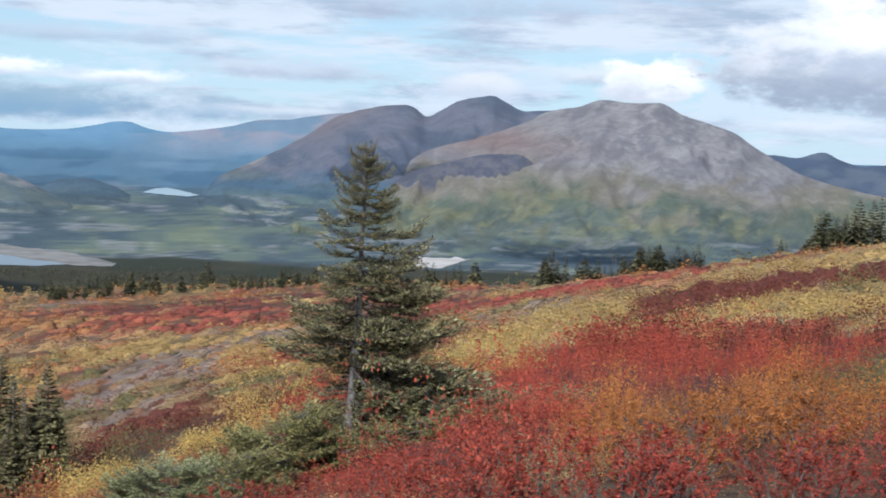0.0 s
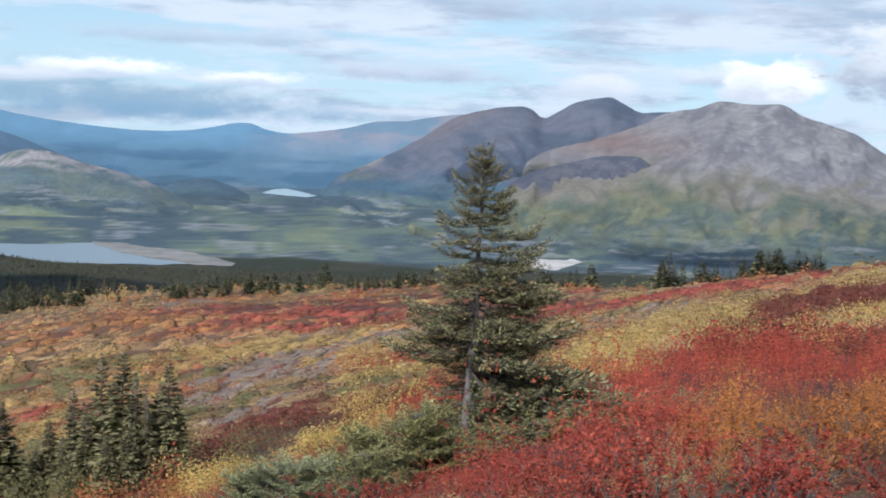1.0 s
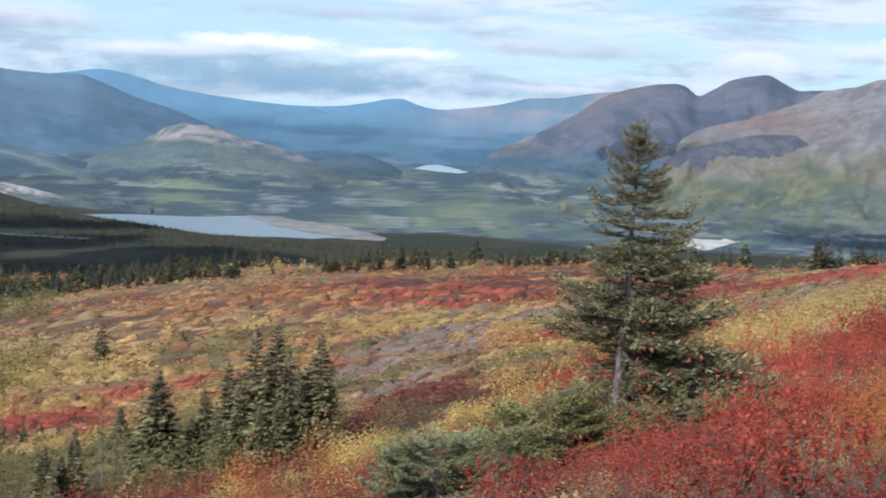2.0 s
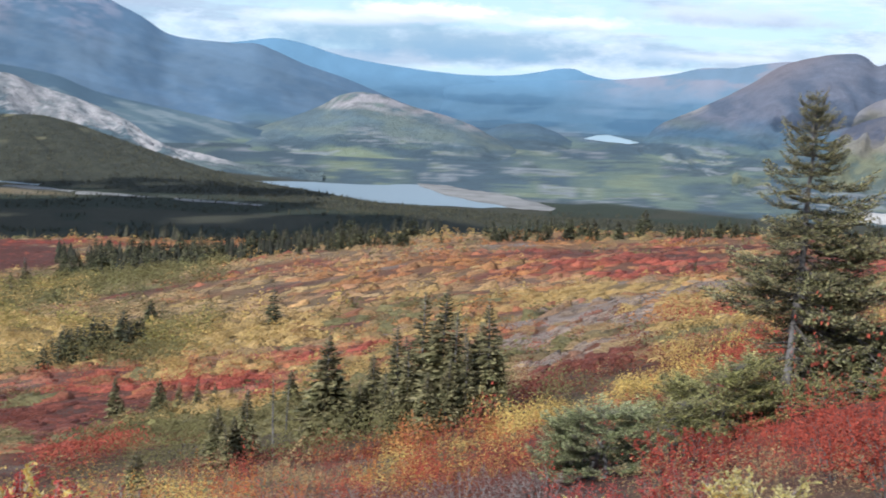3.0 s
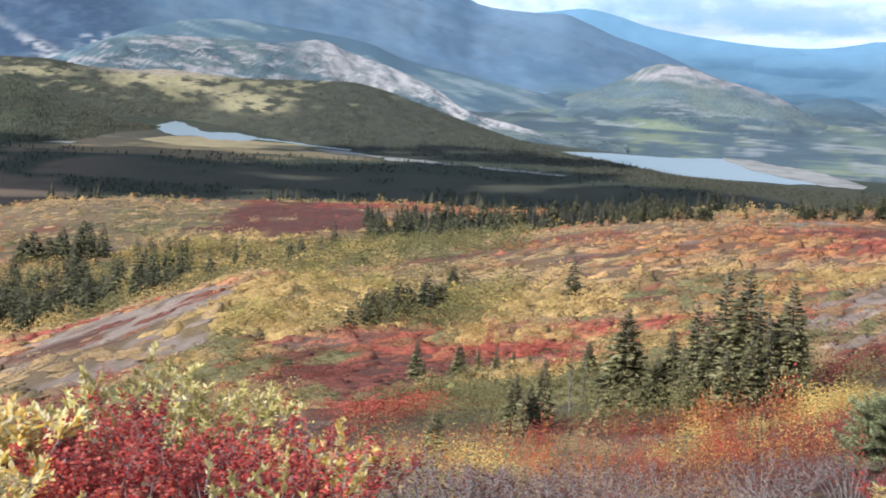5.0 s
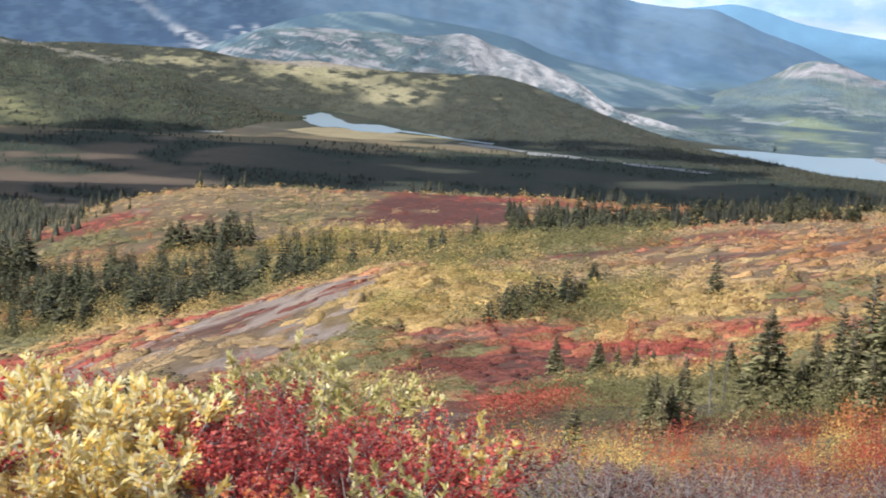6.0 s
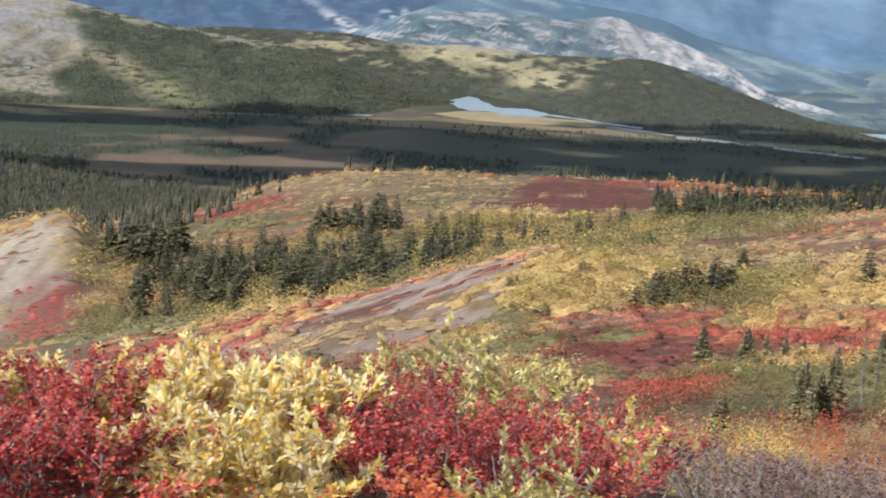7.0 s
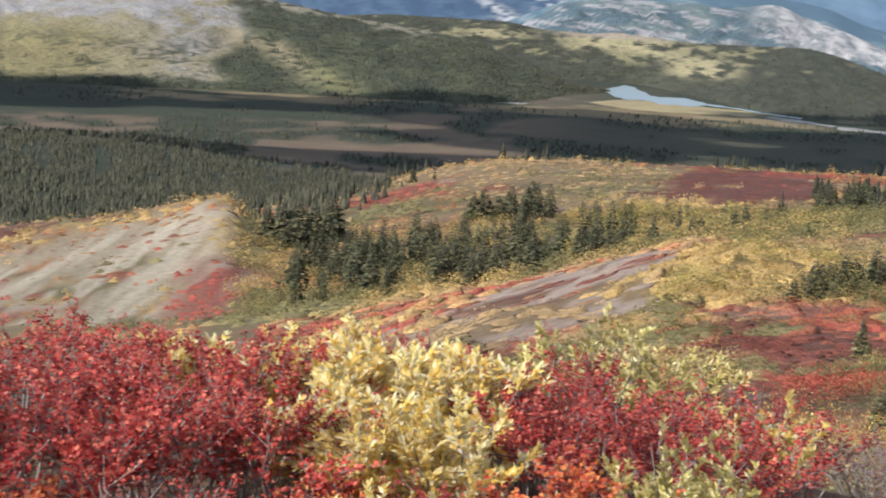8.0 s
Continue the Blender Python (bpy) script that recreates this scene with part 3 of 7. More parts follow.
def valley_cover(az, r):
    x, y = r * np.sin(np.radians(az)), r * np.cos(np.radians(az))
    n1, n2, n3 = fbm(x / 160, y / 60, 51, 4), fbm(x / 330, y / 150, 52, 5, 0.6), fbm(x / 60, y / 40, 53, 3)
    c = np.broadcast_to(FOREST, (*np.shape(r), 3)) * np.ones_like(r)[..., None]
    c = lerp(c, BROWN, step01(fbm(az * 0.30, np.log(r) * 10, 57, 4), 0.46, 0.58) * step01(r, 1000, 1250) * (1 - 0.8 * step01(az, -24, -18)) * (1 - step01(r + (n3 - 0.5) * 120, 1760, 1820) * step01(-az, 25, 29)))
    r = r + ((n2 - 0.5) * 460 + (n3 - 0.5) * 120) * step01(r, 1200, 1800)
    # wet meadow beside the pond
    w = step01(az, -39, -35) * step01(-az, 8, 13) * step01(r, 1960, 2030) * step01(-r, -2190, -2110) * step01(n1 + (n3 - 0.5) * 0.5, 0.34, 0.5)
    c = lerp(c, MEADOW, w)
    w = step01(az, -19, -17.5) * step01(-az, 12, 13.5) * step01(r, 2150, 2180) * step01(-r, -2290, -2260)
    c = lerp(c, np.array((0.42, 0.34, 0.15)), w)
    # braided gravel of the stream
    mid = 2150 - (az + 14) * 11 + (fbm(az * 0.8, az * 0, 55, 3) - 0.5) * 150
    w = step01(-np.abs(r - mid), -26, -8) * step01(az, -34, -30) * step01(-az, -2, 1) * step01(n3, 0.40, 0.50)
    c = lerp(c, SAND, w * 0.25)
    # the wide plain beyond the lake
    wp = step01(az + (r - 2400) / 90, -3, 0.5) * step01(r, 2120, 2260)
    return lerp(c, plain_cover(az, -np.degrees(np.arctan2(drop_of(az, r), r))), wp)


def plain_cover(A, E):
    """Woods, fens and bare ground of the wide valley plain in long bands, bluer farther off, where haze is painted in.
    """
    w = (fbm(A * 0.5, E * 1.2, 50, 3) - 0.5) * 0.9
    n1, n2, n3 = fbm(A * 0.30, (E + w) * 2.4, 52, 4, 0.5), fbm(A * 0.5, (E + w * 0.6) * 3.4, 51, 3, 0.5), fbm(A * 0.7, (E + w * 0.4) * 6.0, 53, 3, 0.5)
    n4 = fbm(A * 5.0, E * 22.0, 54, 3)
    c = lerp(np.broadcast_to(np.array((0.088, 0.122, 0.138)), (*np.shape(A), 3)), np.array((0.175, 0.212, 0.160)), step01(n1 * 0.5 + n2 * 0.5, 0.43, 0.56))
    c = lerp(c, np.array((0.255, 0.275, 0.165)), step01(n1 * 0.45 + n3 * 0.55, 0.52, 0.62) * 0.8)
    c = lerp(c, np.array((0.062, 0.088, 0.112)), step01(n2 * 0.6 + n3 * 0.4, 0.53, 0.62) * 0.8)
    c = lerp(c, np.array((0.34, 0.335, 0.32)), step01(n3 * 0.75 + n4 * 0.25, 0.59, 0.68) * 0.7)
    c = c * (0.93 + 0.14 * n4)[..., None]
    # blue that grows with distance, in place of real haze
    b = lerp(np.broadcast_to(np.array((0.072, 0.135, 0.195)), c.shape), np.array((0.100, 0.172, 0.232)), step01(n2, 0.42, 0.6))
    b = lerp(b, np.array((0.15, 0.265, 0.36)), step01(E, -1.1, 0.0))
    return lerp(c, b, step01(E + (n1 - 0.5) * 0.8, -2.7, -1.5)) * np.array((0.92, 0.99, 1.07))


def ground_cover(az, r):
    e = np.exp(cover_scores(az, np.minimum(r, 600.0)) * 7)
    near = np.einsum("kn,kc->nc", e / e.sum(0), PALETTE)
    # litter brown, darkened to stand for the shade between shrubs
    litter_shade = np.array((0.088, 0.058, 0.042))
    # bare scree on the bluff, worn in slanting runs with turf left between them
    run, across = (r - 200) / 75 * 3.3 - 0.55 * (az + 38), (r - 200) / 75 * 3.3 + 0.9 * (az + 38)
    wave = fbm(az * 0.8, r / 16, 49, 4) - 0.5
    bluff = np.exp(-((az + 38.6 + wave * 3.4) / 6.4) ** 8 - ((r - 238 + wave * 26) / 46) ** 8) * step01(fbm(run * 1.6, across * 0.35, 56, 4, 0.55), 0.30, 0.40) * (1 - 0.9 * np.exp(-((az + 33.2) / 1.6) ** 2 - ((r - 204) / 20) ** 2))
    scree = lerp(np.broadcast_to(np.array((0.235, 0.195, 0.138)), near.shape), np.array((0.35, 0.305, 0.235)), step01(fbm(run * 2.6 + 9, across * 0.25, 46, 4, 0.6), 0.42, 0.62))
    near = lerp(near * 0.72, litter_shade, 0.55 - 0.35 * step01(r, 60, 300))
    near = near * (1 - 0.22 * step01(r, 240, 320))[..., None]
    bare = e[GREY] / e.sum(0) * step01(r, 50, 80)
    near = lerp(near, PALETTE[GREY] * 0.98, bare)
    near = lerp(near, scree, bluff * 0.95)
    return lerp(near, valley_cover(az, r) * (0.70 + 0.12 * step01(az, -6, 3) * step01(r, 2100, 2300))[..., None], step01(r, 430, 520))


def polar_sheet(az, r, height, cover):
    A, Rr = np.meshgrid(az, r)
    z = height(A.ravel(), Rr.ravel())
    v = np.stack([(Rr * np.sin(np.radians(A))).ravel(), (Rr * np.cos(np.radians(A))).ravel(), z], 1)
    return v, cover(A.ravel(), Rr.ravel())


az_cols = np.concatenate([np.arange(-183, -46, 3.0), np.arange(-45, 40.01, 0.34), np.arange(42, 180, 3.0)])
r_rows = np.exp(np.concatenate([np.arange(math.log(0.08), math.log(4), 0.09), np.arange(math.log(4), math.log(1700), 0.0215), np.arange(math.log(1700), math.log(2600), 0.008), np.arange(math.log(2600), math.log(4950), 0.014)]))
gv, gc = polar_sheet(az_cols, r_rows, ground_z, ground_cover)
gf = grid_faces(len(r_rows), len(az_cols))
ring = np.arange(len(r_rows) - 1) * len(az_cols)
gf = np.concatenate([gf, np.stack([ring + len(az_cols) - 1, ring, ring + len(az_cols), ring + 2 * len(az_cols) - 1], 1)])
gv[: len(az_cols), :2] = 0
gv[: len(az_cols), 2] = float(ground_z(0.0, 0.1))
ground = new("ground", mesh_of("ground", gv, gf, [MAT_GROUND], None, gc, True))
tagged(ground, "tundra hillside in red and yellow autumn cover above a forested valley", "ground", kind="structure")


# ---------------------------------------------------------------- hills and mountains
# haze over the far ranges is mixed into their colours as blue
SURFACES = {}


def landform(name, label, crest, foot, top, back, colour, rough=20.0, gully=0.5, power=1.25, rows=90, fold=9.0, seed=1, step=0.2, category="mountain", mat=MAT_LAND):
    """A range whose skyline runs through the crest's bearings and elevations; foot, top and back are distances, a number or pairs by bearing."""
    ca = [a for a, _ in crest]
    az = np.arange(ca[0], ca[-1] + 1e-6, step)
    el = glide(az, ca, [e for _, e in crest])

    def by(d):
        return np.full_like(az, d) if isinstance(d, (int, float)) else glide(az, [a for a, _ in d], [e for _, e in d])
    rf, rt = by(foot), by(top)
    rb = rt + back
    zt = EYE + rt * np.tan(np.radians(el))
    zf = EYE - drop_of(az, rf) - 4
    zt = np.maximum(zt, zf)
    ends = step01(az, az[0], az[0] + 0.9) * step01(-az, -az[-1], -az[-1] + 0.9)
    zt = zf + (zt - zf) * ends
    s = np.concatenate([np.linspace(0, 1, rows)[:-1], [0.9965, 1.0], 1 + np.linspace(0.08, 1, 10)])
    A, S = np.meshgrid(az, s)
    front = np.clip(S, 0, 1)
    Rr = np.where(S <= 1, rf + (rt - rf) * front, rt + (rb - rt) * (S - 1))
    lean = (fbm(A * 0.12, S * 0.4, seed + 40, 2) - 0.5) * 10
    u = A * fold / 14 + lean * S + 1.4 * (fbm(A * 0.3, S * 2.5, seed, 3) - 0.5) * fold / 6
    ridges = 1 - np.abs(2 * fbm(u, S * 2.2, seed + 3, 4) - 1)
    lumps = fbm(A * 1.6, S * 5, seed + 9, 5, 0.55) - 0.5
    shape = np.sin(np.pi * np.clip(front, 0, 1)) ** 0.8
    z = zf + (zt - zf) * front**power
    z = z + ((ridges - 0.55) * gully * rough * 2.6 + lumps * rough * 0.45) * shape
    z = z + (fbm(A * 4, S * 3, seed + 20, 4) - 0.5) * rough * 0.10 * front
    z = z + (0.5 - np.abs(fbm(u * 3.1 + S * 2, S * 3.4, seed + 31, 4, 0.6) - 0.5) * 2) * gully * rough * 0.8 * shape
    zb = zt + (-190 - zt) * (np.clip(S - 1, 0, 1)) ** 1.3
    z = np.where(S > 1, zb, z)
    z = np.where(S == 0, zf, z)
    v = np.stack([Rr * np.sin(np.radians(A)), Rr * np.cos(np.radians(A)), z], -1).reshape(-1, 3)
    c = colour(A, front, np.degrees(np.arctan2(z - EYE, Rr))).reshape(-1, 3) * 0.82
    SURFACES[name] = (az, s[:rows], v.reshape(len(s), len(az), 3), c.reshape(len(s), len(az), 3))
    me = mesh_of(name, v, grid_faces(len(s), len(az)), [mat], None, c, True)
    return tagged(new(name, me), label, category, kind="structure")


def tint(c, shape):
    return np.broadcast_to(np.array(c), (*shape, 3)) * 1.0


def col_green_hill(A, S, E):
    c = tint((0.046, 0.049, 0.035), A.shape)
    n, m = fbm(A * 1.3, E * 3.5, 61, 4), fbm(A * 3, E * 8, 60, 5, 0.6)
    c = lerp(c, np.array((0.064, 0.066, 0.046)), step01(m, 0.40, 0.62))
    crown = np.exp(-((A + 18.2) / 2.6) ** 4 - ((E + 2.42 + 0.05 * (A + 18)) / 0.36) ** 4) + np.exp(-((A + 15.3) / 1.3) ** 4 - ((E + 3.12) / 0.36) ** 4) + 0.9 * np.exp(-((A + 22.9) / 1.3) ** 4 - ((E + 2.3) / 0.2) ** 4)
    c = lerp(c, np.array((0.33, 0.285, 0.165)), np.clip(crown, 0, 1) * step01(m * 0.6 + n * 0.4, 0.40, 0.52))
    rim = step01(E + (n - 0.5) * 0.3, -2.30, -2.16) * step01(A, -21.5, -20) * step01(-A, 15.5, 17)
    c = lerp(c, np.array((0.30, 0.25, 0.20)), rim * 0.8)
    return lerp(c, np.array((0.27, 0.24, 0.13)), step01(m * 0.5 + n * 0.5, 0.56, 0.62) * step01(E, -3.3, -2.9) * step01(-A, 9, 12) * 0.7)


def col_left_hill(A, S, E):
    n, m, k = fbm(A * 0.7, E * 1.8, 63, 5), fbm(A * 4, E * 14, 64, 4, 0.6), fbm(A * 0.9, E * 2.2, 62, 4)
    c = lerp(tint((0.042, 0.050, 0.032), A.shape), np.array((0.074, 0.080, 0.046)), step01(m * 0.5 + n * 0.5, 0.42, 0.60))
    open_ground = step01(-A + (n - 0.5) * 1.6 + 0.35 * (E + 3.6), 32.3, 33.3) * step01(E + (n - 0.5) * 0.6 + (m - 0.5) * 0.4, -4.75, -4.45)
    bare = lerp(tint((0.30, 0.255, 0.150), A.shape), np.array((0.33, 0.28, 0.195)), step01(k, 0.4, 0.6))
    bare = lerp(bare, np.array((0.275, 0.232, 0.115)), step01(-A + (k - 0.5) * 4, 36.0, 38.5) * step01(-E, 2.5, 3.1))
    bare = lerp(bare, np.array((0.37, 0.355, 0.355)), np.clip(step01(E + (k - 0.5) * 1.6, -2.8, -2.2) + 0.7 * np.exp(-((A + 34.2) / 1.0) ** 2), 0, 1) * step01(m * 0.5 + n * 0.5, 0.36, 0.5) * 0.9)
    bare = lerp(bare, np.array((0.075, 0.080, 0.048)), step01(m * 0.6 + k * 0.4, 0.53, 0.60) * step01(-E, 2.6, 3.6) * 0.85)
    c = lerp(c, bare * 0.78, open_ground)
    # a long glade slants down through the wood
    d = (E + 2.8) + 0.42 * (A + 32.3) + (n - 0.5) * 0.5
    glade = np.exp(-((d / np.interp(A, (-33, -28), (0.28, 0.50))) ** 2)) * step01(A, -33.2, -32.4) * step01(-A, 27.2, 28.6)
    c = lerp(c, lerp(tint((0.33, 0.27, 0.16), A.shape), np.array((0.22, 0.205, 0.095)), step01(A, -30.5, -29)), glade * step01(m, 0.34, 0.50) * 0.85)
    rim = step01(E - np.interp(A, (-34, -30.4, -26.6, -23.3), (-1.0, -1.65, -2.18, -2.66)) + (n - 0.5) * 0.3, -0.34, -0.12) * step01(-A, 24.5, 26)
    return lerp(c, np.array((0.29, 0.25, 0.19)), rim * step01(m, 0.40, 0.55) * 0.8)


def col_cliff(A, S, E):
    n, m, q = fbm(A * 0.9, E * 2.2, 65, 4), fbm(A * 1.6, (E + 0.12 * A) * 9, 66, 4, 0.55), fbm((A + E * 0.8) * 4, E * 3, 59, 4, 0.6)
    c = lerp(tint((0.080, 0.118, 0.140), A.shape), np.array((0.120, 0.155, 0.160)), step01(n, 0.42, 0.6))
    c = lerp(c, np.array((0.062, 0.088, 0.105)), step01(m, 0.55, 0.64) * 0.7)
    stone = lerp(tint((0.23, 0.235, 0.245), A.shape), np.array((0.40, 0.385, 0.385)), step01(q, 0.36, 0.58))
    cliff = step01(A, -14.2, -12.6) * step01(-A, 4.0, 5.6) * step01(S + (n - 0.5) * 0.7 + (m - 0.5) * 0.5, 0.34, 0.50)
    c = lerp(c, stone, cliff * (0.55 + 0.45 * step01(m * 0.5 + q * 0.5, 0.36, 0.5)))
    slabs = step01(-A, 13.4, 15.0) * step01(m * 0.7 + n * 0.3, 0.49, 0.56) * step01(S, 0.10, 0.3)
    return lerp(c, np.array((0.33, 0.315, 0.325)), slabs * 0.8)


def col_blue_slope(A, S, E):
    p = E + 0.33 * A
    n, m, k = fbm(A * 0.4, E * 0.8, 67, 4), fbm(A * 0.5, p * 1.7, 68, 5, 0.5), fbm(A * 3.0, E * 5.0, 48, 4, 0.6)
    # body blues with the haze of distance painted in
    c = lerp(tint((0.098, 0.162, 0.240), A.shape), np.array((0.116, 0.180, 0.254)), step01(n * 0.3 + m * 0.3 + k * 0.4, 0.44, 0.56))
    # left wall painted darker to stand for a cloud's shadow
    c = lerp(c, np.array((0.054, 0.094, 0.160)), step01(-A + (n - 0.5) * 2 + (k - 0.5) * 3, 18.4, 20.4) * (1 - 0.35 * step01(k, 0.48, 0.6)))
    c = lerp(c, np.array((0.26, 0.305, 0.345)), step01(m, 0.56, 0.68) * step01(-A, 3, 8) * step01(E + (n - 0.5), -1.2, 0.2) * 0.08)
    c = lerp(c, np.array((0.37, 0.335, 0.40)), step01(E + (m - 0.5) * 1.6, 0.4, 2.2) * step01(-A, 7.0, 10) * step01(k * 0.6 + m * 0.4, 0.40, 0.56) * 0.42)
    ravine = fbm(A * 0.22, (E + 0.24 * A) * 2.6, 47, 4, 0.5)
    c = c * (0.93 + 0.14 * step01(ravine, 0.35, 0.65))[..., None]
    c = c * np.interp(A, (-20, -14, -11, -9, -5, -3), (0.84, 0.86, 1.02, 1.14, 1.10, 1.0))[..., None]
    # a white rock gully runs down the wall painted dark for cloud shade
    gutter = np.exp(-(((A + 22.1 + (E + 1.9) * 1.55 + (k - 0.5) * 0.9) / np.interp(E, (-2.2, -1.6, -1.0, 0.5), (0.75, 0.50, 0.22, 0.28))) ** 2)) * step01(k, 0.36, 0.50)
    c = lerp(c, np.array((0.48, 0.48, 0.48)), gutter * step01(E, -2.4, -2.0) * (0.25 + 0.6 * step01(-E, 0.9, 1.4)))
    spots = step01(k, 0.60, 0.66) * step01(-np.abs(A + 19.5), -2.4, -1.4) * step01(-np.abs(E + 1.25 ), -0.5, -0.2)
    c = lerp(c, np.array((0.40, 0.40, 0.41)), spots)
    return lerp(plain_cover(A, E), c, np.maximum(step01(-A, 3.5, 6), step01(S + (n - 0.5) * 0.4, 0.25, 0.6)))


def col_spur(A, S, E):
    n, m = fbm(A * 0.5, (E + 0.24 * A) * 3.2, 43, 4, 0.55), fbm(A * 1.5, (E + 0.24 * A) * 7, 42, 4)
    # wooded slope tones shifted to blue in place of haze
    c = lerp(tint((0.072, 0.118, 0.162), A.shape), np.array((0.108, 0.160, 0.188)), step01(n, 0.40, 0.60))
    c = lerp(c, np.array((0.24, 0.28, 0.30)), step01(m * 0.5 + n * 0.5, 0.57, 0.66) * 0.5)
    return lerp(plain_cover(A, E), c, np.maximum(step01(-A, 5, 7), step01(S + (n - 0.5) * 0.4, 0.3, 0.6)))


def col_big_mountain(A, S, E):
    w = (fbm(A * 0.8, E * 1.2, 69, 3) - 0.5) * 1.4
    n, m, q = fbm(A * 0.55 + w, E * 1.1, 71, 4), fbm(A * 1.5, E * 2.2 + w, 72, 5, 0.55), fbm((A - E * 0.45) * 2.2 + w * 1.5, E * 1.5, 70, 5, 0.6)
    f = fbm(A * 7.0, E * 8.0, 68, 4, 0.6)
    # greens paled and greyed to imitate haze
    green = lerp(tint((0.135, 0.165, 0.130), A.shape), np.array((0.215, 0.222, 0.140)), step01(m, 0.38, 0.62))
    green = lerp(green, np.array((0.085, 0.115, 0.112)), np.maximum(step01(-E, 3.0, 3.7) * step01(n, 0.34, 0.54), step01(q, 0.56, 0.68) * step01(-E, 1.7, 2.2)) * 0.75)
    tan = lerp(tint((0.225, 0.200, 0.165), A.shape), np.array((0.265, 0.240, 0.205)), step01(q, 0.4, 0.6))
    stone = lerp(tint((0.205, 0.200, 0.220), A.shape), np.array((0.285, 0.275, 0.280)), step01(q, 0.38, 0.64))
    stone = lerp(stone, np.array((0.37, 0.36, 0.36)), step01(q * 0.5 + f * 0.5, 0.53, 0.62) * step01(A, 23.5, 26.0) * step01(E + (n - 0.5), -1.2, -0.2) * 0.4)
    stone = lerp(stone, np.array((0.260, 0.190, 0.175)), np.exp(-((A - 20.6 + w) / 2.6) ** 2 - ((E - 0.15 + (A - 21) * 0.05) / 0.6) ** 2) * 0.85)
    stone = lerp(stone, np.array((0.42, 0.41, 0.405)), np.exp(-((A - 27.5 + (f - 0.5) * 0.5) / 0.40) ** 2 - ((E + 0.12 + (f - 0.5) * 0.4) / 0.26) ** 2))
    c = lerp(green, tan, step01(E + (n - 0.5) * 2.4 + (m - 0.5) * 1.2, -2.4, -1.2) * 0.85)
    c = lerp(c, stone, step01(E + (n - 0.5) * 2.2 + (q - 0.5) * 0.8, -1.5, -0.4))
    c = c * (0.95 + 0.22 * f)[..., None]
    return lerp(plain_cover(A, E), c, step01(S + (m - 0.5) * 0.3, 0.08, 0.30))


def col_cloud_shade(A, S, E):
    # the mountain's cloud shadow, painted as a dark slate tone
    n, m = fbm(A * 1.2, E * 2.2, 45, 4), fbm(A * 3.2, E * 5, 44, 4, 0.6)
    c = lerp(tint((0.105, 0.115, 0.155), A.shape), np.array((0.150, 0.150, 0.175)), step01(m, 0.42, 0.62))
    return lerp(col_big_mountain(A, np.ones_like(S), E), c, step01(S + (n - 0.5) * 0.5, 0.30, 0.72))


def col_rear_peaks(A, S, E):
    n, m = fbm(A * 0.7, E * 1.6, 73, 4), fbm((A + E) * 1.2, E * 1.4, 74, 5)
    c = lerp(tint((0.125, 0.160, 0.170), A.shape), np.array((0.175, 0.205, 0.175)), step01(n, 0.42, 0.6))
    # rock blued to imitate the air between
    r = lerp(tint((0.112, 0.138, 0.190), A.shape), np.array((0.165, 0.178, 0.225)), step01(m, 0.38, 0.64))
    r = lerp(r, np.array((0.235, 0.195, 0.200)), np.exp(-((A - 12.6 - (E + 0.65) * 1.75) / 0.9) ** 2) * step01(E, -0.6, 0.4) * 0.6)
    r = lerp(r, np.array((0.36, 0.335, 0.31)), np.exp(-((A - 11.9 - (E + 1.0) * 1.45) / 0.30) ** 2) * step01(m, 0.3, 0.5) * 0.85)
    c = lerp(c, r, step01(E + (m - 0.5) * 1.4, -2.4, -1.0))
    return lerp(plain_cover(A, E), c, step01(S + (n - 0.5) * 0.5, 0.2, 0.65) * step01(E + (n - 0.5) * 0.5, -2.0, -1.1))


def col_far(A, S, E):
    # the horizon ranges take the plain's painted haze
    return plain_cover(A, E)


def col_hazy_range(A, S, E):
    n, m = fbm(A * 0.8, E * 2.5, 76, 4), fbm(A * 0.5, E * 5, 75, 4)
    # purple-blue tones imitate haze over the range
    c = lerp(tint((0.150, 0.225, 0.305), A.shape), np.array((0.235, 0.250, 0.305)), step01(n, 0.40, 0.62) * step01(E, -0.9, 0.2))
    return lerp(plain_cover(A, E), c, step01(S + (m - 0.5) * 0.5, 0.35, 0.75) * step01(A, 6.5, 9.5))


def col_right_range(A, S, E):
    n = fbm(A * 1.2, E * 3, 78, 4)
    # dark blue with haze put into the colour
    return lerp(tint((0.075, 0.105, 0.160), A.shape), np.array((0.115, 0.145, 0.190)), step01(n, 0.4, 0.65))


def col_knob(A, S, E):
    n, m = fbm(A * 0.8, E * 3, 79, 4), fbm(A * 2.6, E * 7, 80, 4, 0.6)
    # blue-grey green, with haze painted into the knoll's cover
    c = lerp(tint((0.118, 0.165, 0.188), A.shape), np.array((0.165, 0.205, 0.190)), step01(n, 0.40, 0.64))
    top = step01(E + (n - 0.5) * 0.9 + np.maximum(A - 0.4, 0) * 0.20, -1.55, -1.15) * step01(A, -2.2, -1.0)
    c = lerp(c, lerp(tint((0.27, 0.255, 0.265), A.shape), np.array((0.37, 0.35, 0.355)), step01(m, 0.42, 0.6)), top * step01(m, 0.33, 0.47))
    return lerp(plain_cover(A, E - 0.5), c, step01(S + (n - 0.5) * 0.6, 0.25, 0.7))


def col_low_knob(A, S, E):
    return lerp(plain_cover(A, E), tint((0.090, 0.145, 0.195), A.shape), step01(S, 0.4, 1.0))


